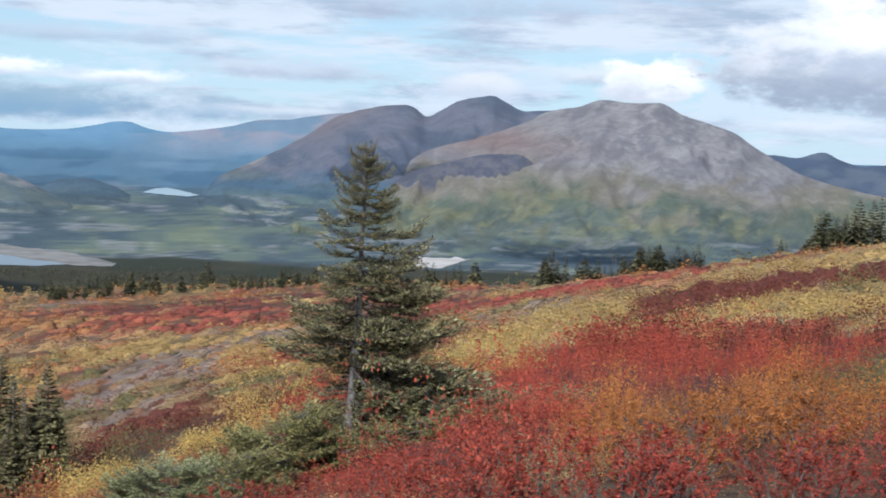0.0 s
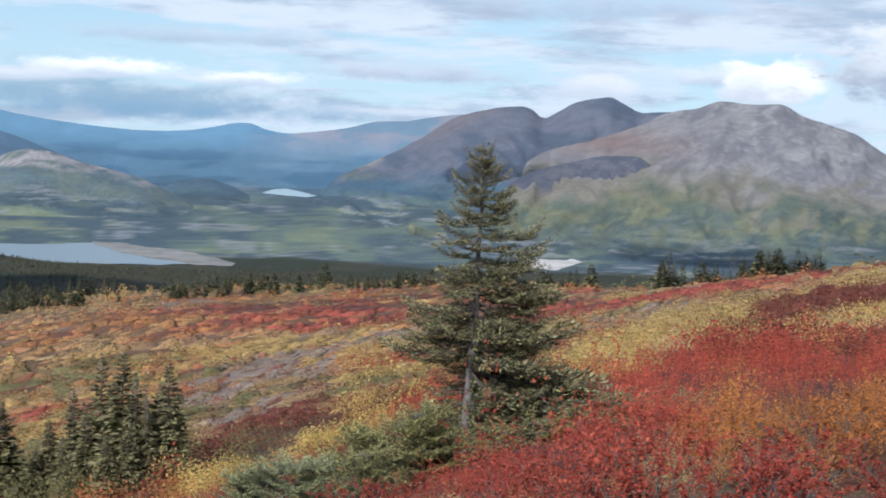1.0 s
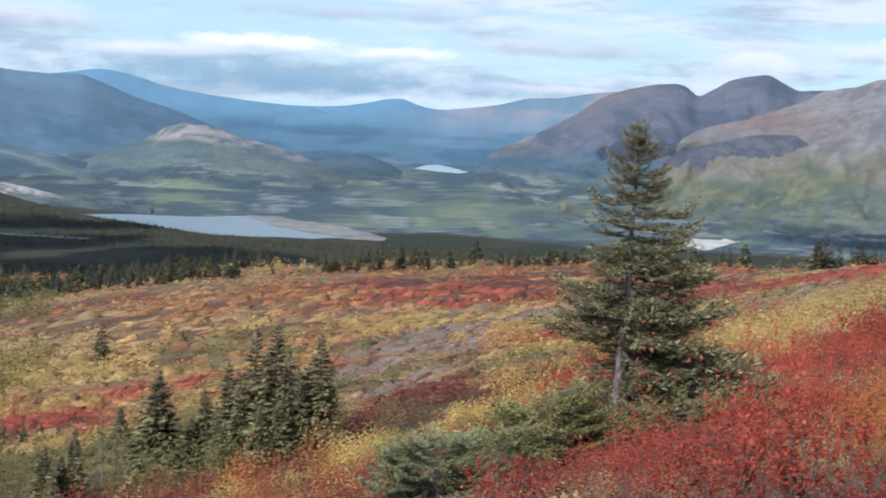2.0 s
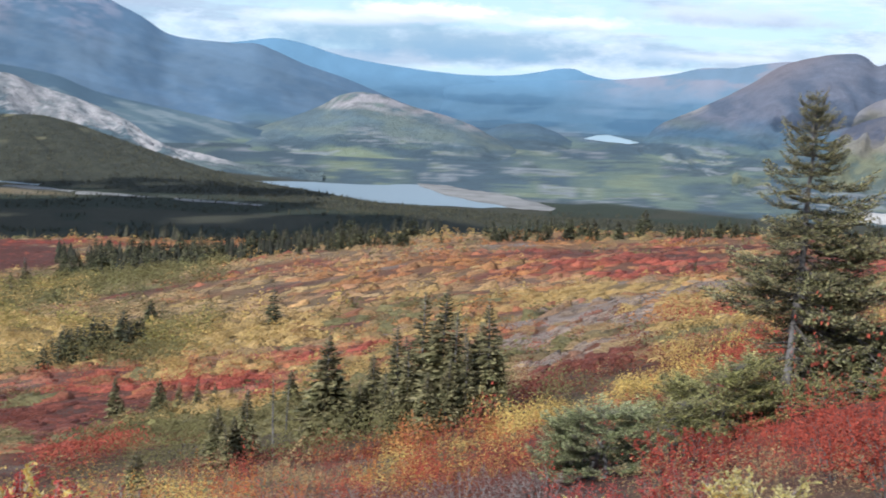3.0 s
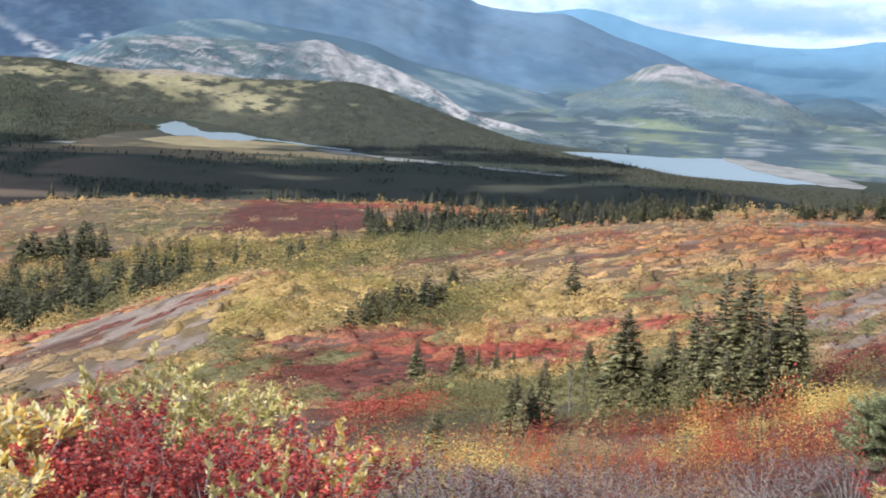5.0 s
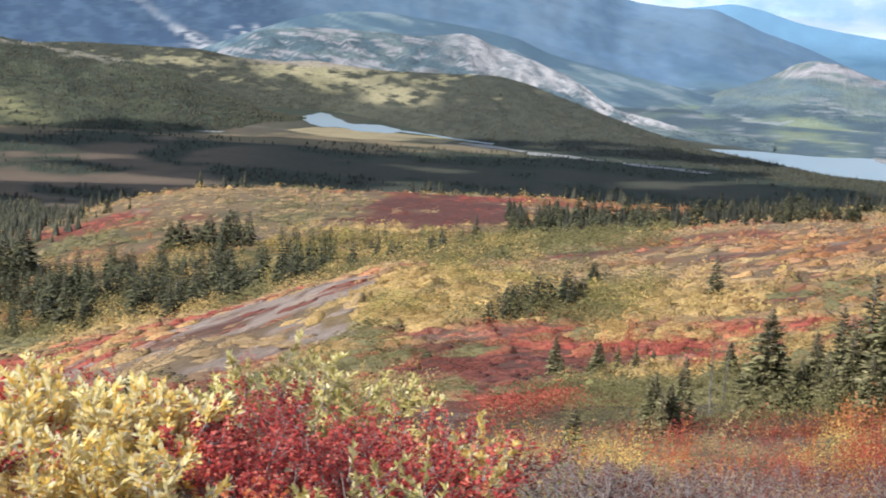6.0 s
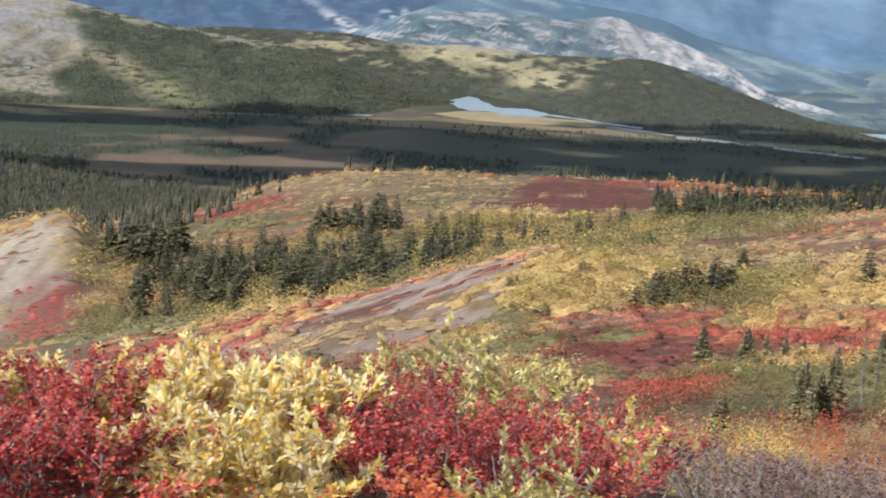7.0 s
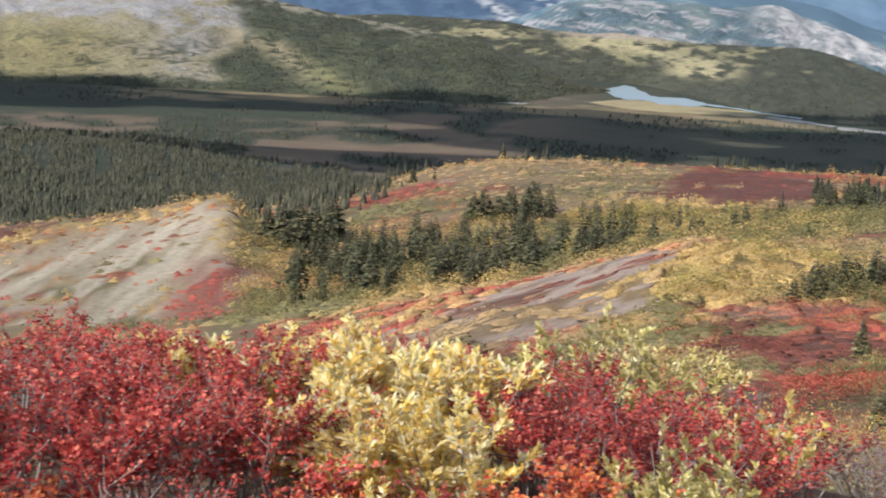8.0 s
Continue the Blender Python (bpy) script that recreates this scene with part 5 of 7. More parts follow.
def fir_mat(az, r, wide, deep, high, count, sprays, label, seed):
    """A low wind-pressed fir that creeps over the ground."""
    rng = random.Random(seed)
    tree = tagged(new("dwarf_fir"), label, "dwarf tree", "creeping firs")
    tree.location = spot(az, r, -0.03)
    tree.rotation_euler = (0, 0, radians(-az))
    for k in range(3):
        me, _ = trunk_mesh(high * 0.7, 0.03, 0.06, seed + k, 6)
        under("trunk", me, tree, Matrix.Translation((rng.uniform(-0.4, 0.4) * wide, rng.uniform(-0.3, 0.3) * deep, 0)) @ Matrix.Rotation(rng.uniform(-0.6, 0.6), 4, "Y"))
    for k in range(count):
        a, q = rng.uniform(0, 2 * math.pi), math.sqrt(rng.random())
        x, y = math.cos(a) * q * wide, math.sin(a) * q * deep
        w = Matrix.Rotation(radians(-az), 4, "Z") @ Vector((x, y, 0)) + tree.location
        low = float(ground_z(math.degrees(math.atan2(w.x, w.y)), math.hypot(w.x, w.y))) - w.z
        layer = (k % 4 + 0.8 + rng.uniform(-0.12, 0.12)) / 4
        q = q * (1.08 - 0.6 * layer)
        x, y = math.cos(a) * q * wide, math.sin(a) * q * deep
        top = low + high * layer * (1 - 0.45 * q**2)
        under("branch", sprays[rng.randrange(len(sprays))], tree, branch_pose(Vector((x * 0.8, y * 0.8, top)), a + rng.uniform(-0.5, 0.5), radians(rng.uniform(2, 20)), rng.uniform(0.5, 0.85) * min(1.0, 0.15 + wide)))
    return tree


great_fir(15.9, 26.0, 5.4)
fir_mat(13.6, 22.6, 0.78, 0.6, 1.0, 150, MAT_SPRAYS, "low bushy green fir spreading beside the tall fir", 11)
fir_mat(15.0, 23.4, 0.6, 0.4, 0.36, 36, MAT_SPRAYS, "low creeping green fir beneath the tall fir", 12)
fir_mat(9.2, 17.2, 0.50, 0.42, 0.80, 150, BLUE_SPRAYS, "low blue-green dwarf fir among rusty shrubs", 13)
fir_mat(11.6, 19.8, 0.55, 0.45, 0.70, 64, MAT_SPRAYS, "flat dark green dwarf fir among red shrubs", 14)
fir_mat(18.0, 24.6, 0.9, 0.5, 0.35, 32, MAT_SPRAYS, "trailing green fir boughs at the tree's foot", 15)


def spruce_meshes(height, width, seed, gap, around, twigs, bare=0.06, thin=0.0, needles=None, full=0.30):
    """Trunk and crown of a slim spruce: whorls of drooping boughs, each a blade with side shoots."""
    g, needles = np.random.default_rng(seed), needles or MAT_SPRUCE
    trunk, axis = trunk_mesh(height, 0.012 * height + 0.012, 0.02 * height / 3, seed, 5, 8)
    base, along, side = [], [], []
    h = bare
    while h < 0.99:
        for k in range(around):
            if g.random() < thin:
                continue
            t = 2 * math.pi * (k + g.random()) / around + h * 41
            ln = width * ((1 - h) ** 0.8 * min(1, 0.55 + h * 2.2) + 0.03) * g.uniform(0.6, 1.25)
            d = np.array((math.cos(t), math.sin(t), np.interp(h, (0, 0.6, 1), (-0.38, -0.1, 0.7)) + g.uniform(-0.15, 0.15)))
            p = np.array([np.interp(h * height, axis[:, 2], axis[:, q]) for q in range(3)])
            s = unit(np.cross(d, (0, 0, 1.0)))
            base.append(p), along.append(d * ln), side.append(s * ln * 0.12 + np.array((0, 0, 0.05 * ln + 0.02)))
            for j in range(twigs):
                u = 0.2 + 0.72 * (j + g.random()) / twigs
                sg = 1 if j % 2 else -1
                tl = ln * (0.55 * (1 - u) + 0.16)
                td = unit(d * 0.8 + s * sg * 0.8 + np.array((0, 0, g.uniform(-0.35, 0.35))))
                base.append(p + d * ln * u), along.append(td * tl), side.append(unit(np.cross(td, g.normal(0, 1, 3) + np.array((0, 0, 1.5)))) * tl * full)
        h += gap / height * g.uniform(0.8, 1.2)
    v, f = blades(np.array(base), np.array(along), np.array(side), 0.55)
    return trunk, mesh_of("crown", v, f, [needles])


def spruce(meshes, az, r, scale, label, group, lean=0.0, name="spruce_tree"):
    tree = tagged(new(name), label, "tree", group)
    tree.location = spot(az, r, -0.06)
    tree.rotation_euler = (radians(lean), radians(lean * 0.6), radians((az * 97 + r * 31) % 360))
    under("trunk", meshes[0], tree, Matrix.Scale(scale, 4))
    under("crown", meshes[1], tree, Matrix.Scale(scale, 4))
    return tree


def joined_grove(name, rows, kinds, unit_h, label):
    """Far trees past counting: the same crowns, joined in one mesh."""
    out = []
    for k, (az, r, h) in enumerate(rows):
        me = kinds[k % len(kinds)][1]
        v = np.empty(len(me.vertices) * 3, np.float32)
        me.vertices.foreach_get("co", v)
        t, s = (az * 97 + r * 31) % 6.28, h / unit_h
        v = v.reshape(-1, 3) * s
        v = np.stack([v[:, 0] * math.cos(t) - v[:, 1] * math.sin(t), v[:, 0] * math.sin(t) + v[:, 1] * math.cos(t), v[:, 2]], 1) + np.array(spot(az, r, -0.06))
        out.append((v, np.arange(len(v)).reshape(-1, 4)))
    v, f = join(out)
    tagged(new(name, mesh_of(name, v, f, [MAT_DARK])), label, "woods", kind="stuff")


def grove(rows, kinds, unit_h, label, group):
    for k, (az, r, h) in enumerate(rows):
        spruce(kinds[k % len(kinds)], az, r, h / unit_h, label, group, ((k * 7) % 5 - 2) * 0.9)


# the clump on the slope below, and the saplings round it
FINE = [spruce_meshes(4.0, w, 200 + k, 0.115, 7, 12, 0.05, th, None, 0.15) for k, (w, th) in enumerate(((1.15, 0.12), (0.95, 0.18), (0.88, 0.16), (1.38, 0.05), (0.78, 0.25)))]
SNAG = spruce_meshes(4.0, 0.32, 230, 0.13, 5, 5, 0.62, 0.2)
spruce(FINE[3], -0.97, 55.0, 0.99, "dense dark green young spruce on the autumn slope", "spruce clump on the slope")
grove(((1.63, 54, 3.85), (2.48, 52.5, 4.85), (3.19, 51.5, 4.85), (3.75, 51, 4.05), (5.0, 51, 4.1), (2.0, 51.5, 3.1), (0.67, 56, 3.0), (4.24, 50.4, 3.0), (5.41, 51, 2.2), (2.85, 54, 3.7), (4.55, 53, 3.3), (1.15, 53, 2.4), (3.45, 49.8, 2.5), (1.9, 55, 3.4), (2.7, 49.6, 2.2), (4.0, 54.5, 3.5), (0.2, 55.5, 2.2), (5.2, 52.5, 2.8), (1.4, 50.5, 1.8)),
      (FINE[1], FINE[2], FINE[0], FINE[4]), 4.0, "slim grey-green spruce with thin boughs on the slope", "spruce clump on the slope")
grove(((-5.12, 47.5, 2.1), (-3.97, 50.5, 2.55), (-4.7, 46.8, 1.6), (-4.45, 48.5, 1.7)), FINE, 4.0, "small grey-green spruce beside the clump", "saplings on the slope")
spruce(SNAG, -2.95, 50.4, 0.72, "thin half-bare spruce with a pale trunk", "saplings on the slope", 2)
spruce(SNAG, -2.55, 51.0, 0.62, "thin half-bare spruce with a pale trunk", "saplings on the slope", -2)
grove(((-8.84, 74, 2.1), (-7.21, 74, 2.0), (-5.85, 77, 1.8), (-8.56, 73, 1.1), (-2.35, 72, 2.0), (-6.5, 78, 1.6), (-5.2, 75, 1.4), (-8.03, 29.0, 1.2), (-7.75, 29.8, 0.7), (-26.16, 104, 1.95), (-25.48, 103, 1.95), (-24.77, 102, 2.1)),
      (FINE[0], FINE[3], FINE[2]), 4.0, "small young spruce among low shrubs", "saplings on the slope")

MIDDLE = [spruce_meshes(4.0, w, 240 + k, 0.21, 7, 5, 0.03, 0.08, MAT_DARK, 0.27) for k, w in enumerate((1.1, 0.9, 1.0, 1.3))]
BUSHY = [spruce_meshes(4.0, w, 250 + k, 0.22, 7, 5, 0.02, 0.0, MAT_DARK, 0.27) for k, w in enumerate((2.0, 2.3, 1.8))]
spruce(MIDDLE[0], -3.13, 128, 0.95, "lone dark spruce on the tundra", "spruces on the tundra")
grove(((-8.54, 111, 3.2), (-9.05, 109, 2.9), (-9.57, 107.5, 2.8), (-9.98, 105.5, 2.5), (-10.49, 104.5, 2.4), (-10.9, 102.5, 2.1), (-11.4, 99, 1.7), (-8.24, 115, 2.4), (-9.77, 106.5, 2.2), (-8.8, 112, 2.8), (-9.3, 109, 2.6), (-10.2, 106, 2.5), (-7.64, 131, 2.4), (-7.2, 130, 2.2), (-8.4, 108, 2.5), (-9.9, 102, 2.0), (-10.7, 107, 2.3), (-11.1, 104, 2.0), (-8.0, 112, 2.6)),
      (BUSHY[0], MIDDLE[1], BUSHY[2], MIDDLE[3]), 4.0, "bushy dark green dwarf spruce in a hollow", "spruce patch in the hollow")
grove(((-11.1, 181, 1.5), (12.4, 137, 1.4), (13.64, 142, 1.6), (-1.6, 129, 1.1), (12.0, 140, 0.8)), MIDDLE, 4.0, "small lone spruce on the open tundra", "spruces on the tundra")
grove(((-30.94, 274, 6.6), (-30.41, 272, 7.4), (-29.88, 270, 7.8), (-29.25, 271, 7.2), (-28.62, 277, 8.0), (-29.6, 266, 5.5), (-30.2, 264, 5.0)), BUSHY, 4.0, "broad dark spruce at the gully's edge", "spruces in the gully")
grove(((-29.1, 231, 5.0), (-28.05, 243, 7.2), (-27.41, 238, 7.6), (-26.77, 236, 6.8), (-26.25, 239, 6.6), (-25.19, 236, 5.8), (-24.65, 232, 6.4), (-23.99, 213, 6.4), (-23.32, 180, 4.9), (-22.91, 181, 5.6), (-22.5, 204, 7.0), (-21.9, 230, 5.6), (-21.49, 236, 5.0),
       (-27.7, 244, 6.2), (-27.1, 231, 6.0), (-26.0, 232, 5.6), (-24.3, 220, 6.0), (-23.6, 205, 6.0), (-23.1, 196, 5.5), (-22.2, 212, 6.2), (-18.13, 213, 4.8), (-18.54, 215, 4.5), (-19.2, 222, 4.4), (-20.3, 230, 4.5), (-20.9, 225, 4.8)),
      MIDDLE, 4.0, "slender dark spruce crowded in the gully", "spruces in the gully")
grove(((-23.38, 292, 5.4), (-22.96, 291, 5.9), (-22.43, 290, 4.8), (-21.9, 287, 5.8), (-21.48, 286, 6.2), (-20.96, 287, 7.3), (-20.54, 287, 6.8), (-22.0, 294, 5.6), (-21.2, 292, 6.4), (-25.68, 372, 3.5), (-24.88, 365, 2.6), (-16.18, 283, 1.1), (-11.04, 181, 1.8)),
      (*BUSHY, *MIDDLE), 4.0, "dark spruce on the hill beyond the gully", "spruces on the far hill")
TREELINE = ((-9.87, 298, 5.4), (-7.92, 300, 5.4), (-10.78, 289, 3.8), (-9.05, 293, 4.0), (-6.99, 302, 4.1), (-5.95, 306, 4.6), (-4.71, 311, 4.1), (-3.88, 312, 4.1), (-3.04, 317, 4.6), (-2.21, 215, 2.6), (-1.06, 212, 3.1), (-0.32, 206, 2.8), (0.31, 206, 2.5), (1.35, 208, 2.8))
grove(TREELINE, MIDDLE, 4.0, "dark spruce along the edge of the slope", "treeline spruces")
grove(((23.12, 158, 4.4), (23.65, 160, 3.7), (24.42, 162, 3.4), (24.84, 160, 2.8), (26.37, 156, 2.7), (26.99, 158, 2.6), (27.51, 156, 2.1), (28.01, 158, 2.4), (28.53, 158, 1.6), (22.9, 160, 3.2), (24.1, 160, 2.7), (25.1, 160, 2.2), (26.0, 158, 2.2), (26.7, 158, 2.2), (27.2, 158, 2.0), (23.4, 161, 3.0), (22.7, 161, 2.4), (24.6, 161, 2.6), (25.8, 159, 2.3), (27.8, 158, 1.9)), (*MIDDLE, BUSHY[2]), 4.0, "dark spruce on the crest of the slope", "treeline spruces")
grove(((31.42, 150, 2.0), (31.6, 150, 1.7), (33.66, 146, 3.1), (34.11, 148, 4.8), (34.56, 146, 4.7), (34.9, 146, 5.0), (35.4, 146, 4.6), (36.0, 145, 4.9)), MIDDLE, 4.0, "dark spruce on the crest of the slope", "treeline spruces")
grove(((32.3, 148, 1.6), (32.51, 148, 1.9), (32.79, 148, 2.3), (33.24, 146, 2.3), (32.9, 147, 2.0), (33.5, 147, 2.4)), BUSHY, 4.0, "bushy dark spruce on the crest of the slope", "treeline spruces")
grove(((19.74, 212, 4.1), (20.32, 210, 4.3), (18.8, 214, 3.8), (19.22, 214, 3.4), (18.5, 214, 3.2), (19.5, 214, 3.3), (6.5, 290, 3.4), (6.81, 295, 2.9), (7.11, 292, 3.5), (7.43, 290, 2.9), (7.73, 288, 3.1), (7.0, 289, 3.0), (7.3, 291, 3.2), (10.47, 285, 4.7), (8.36, 288, 2.0), (14.11, 232, 2.9), (13.8, 230, 2.4),
       (4.9, 216, 2.2), (5.73, 219, 2.5), (5.3, 217, 2.0), (6.1, 218, 2.1), (9.12, 227, 3.1), (9.53, 221, 2.7), (12.15, 222, 2.5), (12.65, 214, 2.6), (13.15, 212, 2.3), (12.4, 218, 2.4), (13.84, 223, 2.4), (14.43, 223, 2.4), (3.0, 214, 1.8), (-1.6, 214, 2.8), (-0.7, 212, 2.6), (0.9, 210, 2.3)),
      (MIDDLE[1], BUSHY[2], MIDDLE[3]), 4.0, "dark spruce along the edge of the slope", "treeline spruces")
# the rest of the gully's trees, of the hollow's edge and of the line along the brow
fill = np.random.default_rng(90)
joined_grove("gully_spruces", [(float(a), float(r), float(h)) for a, r, h in zip(fill.uniform(-30.5, -17, 150), fill.uniform(192, 262, 150), fill.uniform(3.0, 7.4, 150)) if abs(a + 24.0 - (r - 222) * 0.06) < 7],
      MIDDLE, 4.0, "slender dark spruces crowded in the gully")
joined_grove("brow_spruces", [(float(a), float(r), float(h)) for a, r, h in zip(fill.uniform(-11, 2.5, 110), fill.uniform(270, 325, 110), fill.uniform(2.8, 6.4, 110))], (*MIDDLE, BUSHY[0], BUSHY[2]), 4.0, "dark spruces crowding the brow of the slope")
grove([(float(a), float(r), float(h)) for a, r, h in zip(fill.uniform(-2.6, 1.8, 22), fill.uniform(206, 218, 22), fill.uniform(1.6, 3.2, 22))], (*MIDDLE, BUSHY[2]), 4.0, "dark spruce along the edge of the slope", "treeline spruces")
grove([(float(a), float(r), float(h)) for a, r, h in zip(fill.uniform(-22, -11.5, 46), fill.uniform(205, 285, 46), fill.uniform(2.4, 5.0, 46))], (*MIDDLE, BUSHY[2]), 4.0, "scattered dark spruce among alders in the gully", "spruces in the gully")
joined_grove("crest_spruces", [(float(a), float(r), float(h)) for a, r, h in zip(np.r_[fill.uniform(22.4, 28.8, 30), fill.uniform(32.4, 36.4, 16), fill.uniform(4, 14.5, 42)], np.r_[fill.uniform(156, 163, 30), fill.uniform(144, 150, 16), fill.uniform(212, 234, 42)], np.r_[fill.uniform(1.6, 3.6, 30), fill.uniform(2.0, 4.4, 16), fill.uniform(1.6, 3.3, 42)])],
             (*MIDDLE, BUSHY[2], BUSHY[0]), 4.0, "dark spruces bunched along the crest")
for az, r, h in ((25.42, 158, 3.1), (25.55, 158, 3.0), (23.3, 158, 3.6)):
    spruce(SNAG, az, r, h / 4.0, "bare pale dead spruce snag on the crest", "treeline spruces", 4, "dead_spruce")


def woodland(name, label, places, seed, tall, slim=1.0, needles=None):
    """Far woods: many narrow spruces, each a ragged spire of two skirts, as one mesh."""
    g = np.random.default_rng(seed)
    if places.shape[1] == 3:
        x, y, z = places.T
    else:
        az, r = places[:, 0], places[:, 1]
        x, y, z = r * np.sin(np.radians(az)), r * np.cos(np.radians(az)), ground_z(az, r)
    vs, fs, n = [], [], len(x)
    h = g.uniform(*tall, n)
    sides = 5
    a = np.arange(sides) * 2 * np.pi / sides
    k = 0
    for lo, hi, w in ((0.0, 0.72, 0.21), (0.36, 1.0, 0.13)):
        rad = (h * w * slim * g.uniform(0.7, 1.2, n))[:, None] * g.uniform(0.55, 1.3, (n, sides))
        ring = np.stack([x[:, None] + rad * np.cos(a), y[:, None] + rad * np.sin(a), (z + h * lo)[:, None] + h[:, None] * g.uniform(-0.06, 0.06, (n, sides))], -1)
        tip = np.stack([x + h * 0.01, y, z + h * hi], -1)[:, None]
        v = np.concatenate([ring, tip], 1).reshape(-1, 3)
        b = (np.arange(n) * (sides + 1))[:, None]
        f = np.stack([np.stack([b[:, 0] + i, b[:, 0] + (i + 1) % sides, b[:, 0] + sides], 1) for i in range(sides)], 1).reshape(-1, 3)
        vs.append(v), fs.append(f + k)
        k += len(v)
    return tagged(new(name, mesh_of(name, np.concatenate(vs), np.concatenate(fs), [needles or MAT_WOOD])), label, "woods", kind="stuff")


def hillside(name, n, seed, below=0.06, top=1.0):
    """Random places on a hill's front where its cover is dark enough for trees."""
    g = np.random.default_rng(seed)
    az, s, v, c = SURFACES[name]
    i, j = g.random(n) * (len(s) - 2) * top, g.random(n) * (len(az) - 2)
    a, b = i.astype(int), j.astype(int)
    u, w = (i - a)[:, None], (j - b)[:, None]
    p = (v[a, b] * (1 - u) + v[a + 1, b] * u) * (1 - w) + (v[a, b + 1] * (1 - u) + v[a + 1, b + 1] * u) * w
    return p[c[a, b].mean(1) < below * g.uniform(0.6, 1.4, n)]


def strew(n, az, r, seed, keep=None):
    g = np.random.default_rng(seed)
    p = np.stack([g.uniform(*az, n), np.exp(g.uniform(math.log(r[0]), math.log(r[1]), n))], 1)
    return p if keep is None else p[keep(p[:, 0], p[:, 1], g.random(n))]


woodland("spruce_wood", "dense dark spruce wood below the scree bluff", strew(24000, (-45, -24), (315, 1080), 31, lambda a, r, q: q < step01(-a, 25.5, 31) * step01(r, 320, 380) * step01(fbm(a * 1.3, r / 40, 93, 3), 0.25, 0.5)), 32, (2.2, 5.2))
woodland("left_hill_wood", "spruce wood thinning up the hillside", hillside("left_hill", 17000, 81, 0.052), 82, (2.8, 6.0), slim=1.2)
woodland("green_hill_wood", "dense spruce wood over the hill", hillside("green_hill", 15000, 83, 0.046), 84, (2.8, 5.2), slim=1.2)
woodland("brow_wood", "dark low spruces crowding the brow of the slope", strew(900, (-11, 3), (268, 332), 37, lambda a, r, q: q < 1.5 * step01(fbm(a * 1.1, r * 0.03, 92, 3), 0.45, 0.6)), 38, (1.8, 4.6), needles=MAT_BROW)
woodland("crest_wood", "dark spruce tops behind the crest", strew(1500, (-31, 16), (425, 640), 33, lambda a, r, q: q < 1.6 * step01(fbm(a * 0.9, r * 0.02, 91, 3), 0.42, 0.62)), 34, (2.5, 6.5), needles=MAT_BROW)
woodland("valley_wood", "dark spruce forest on the valley floor", strew(16000, (-44, 10), (1000, 2080), 35, lambda a, r, q: q < 1 - step01(fbm(a * 0.30, np.log(r) * 10, 57, 4), 0.44, 0.54)), 36, (2.5, 5.5), slim=1.4)

# ---------------------------------------------------------------- shrubs close to the viewer
def folded(base, along, side, lift):
    """Leaves folded along the midrib: two four-cornered halves each."""
    mid = base + along * 0.5
    v = np.stack([base, mid + side + lift, base + along, mid - side + lift, mid], 1).reshape(-1, 3)
    i = np.arange(len(base))[:, None] * 5
    f = np.concatenate([i + np.array([[0, 4, 2, 1]]), i + np.array([[0, 3, 2, 4]])])
    return v, f


def stems(g, count, spread, height, sub, low=0.25):
    """Crooked stems that fork; returns their tubes and the fine shoots' points and directions."""
    tubes, shoots = [], []
    for _ in range(count):
        a, q = g.uniform(0, 2 * math.pi), math.sqrt(g.random())
        foot = np.array((math.cos(a), math.sin(a), 0)) * q * spread * 0.35
        tip = np.array((math.cos(a) * q * spread, math.sin(a) * q * spread, height * g.uniform(0.72, 1.05) * (1 - 0.35 * q * q)))
        s = np.linspace(0, 1, 6)[:, None]
        p = foot + (tip - foot) * s + g.normal(0, 0.02, (6, 3)) * s + np.array((0, 0, 0.08)) * np.sin(s * math.pi)
        tubes.append(tube(p, np.linspace(0.008, 0.0025, 6), 4))
        for _ in range(sub):
            u = g.uniform(low, 1.0)
            b = foot + (tip - foot) * u + np.array((0, 0, 0.08)) * math.sin(u * math.pi)
            d = unit((tip - foot) / np.linalg.norm(tip - foot) * 0.7 + g.normal(0, 0.5, 3) + np.array((0, 0, 0.35)))
            ln = g.uniform(0.10, 0.22) * height
            tubes.append(tube(np.stack([b, b + d * ln]), np.array((0.003, 0.0012)), 3))
            shoots.append((b, d, ln))
    return tubes, shoots


def birch_meshes(seed, leaves, spread=0.55, height=0.9, count=15, sub=12, per=17, leaf=0.0215, fold=False, low=0.42, wood=None):
    g = np.random.default_rng(seed)
    tubes, shoots = stems(g, count, spread, height, sub, low)
    b, a = [], []
    for p, d, ln in shoots:
        t = g.uniform(0.15, 1.05, (per, 1))
        b.append(p + d * ln * t + g.normal(0, 0.008, (per, 3)))
        a.append(unit(d * 0.5 + g.normal(0, 0.75, (per, 3)) + np.array((0, 0, 0.2))))
    b, a = np.concatenate(b), np.concatenate(a)
    n = len(b)
    size = g.uniform(0.75, 1.3, (n, 1)) * leaf
    side = unit(np.cross(a, g.normal(0, 0.42, (n, 3)) + np.array((-0.45, -0.65, 0.75)))) * size * 0.42
    lv, lf = folded(b, a * size, side, unit(np.cross(side, a)) * size * 0.10) if fold else blades(b, a * size, side, 0.5)
    return mesh_of("leaves", lv, lf, [leaves]), mesh_of("stems", *join(tubes), [wood or MAT_TWIG])


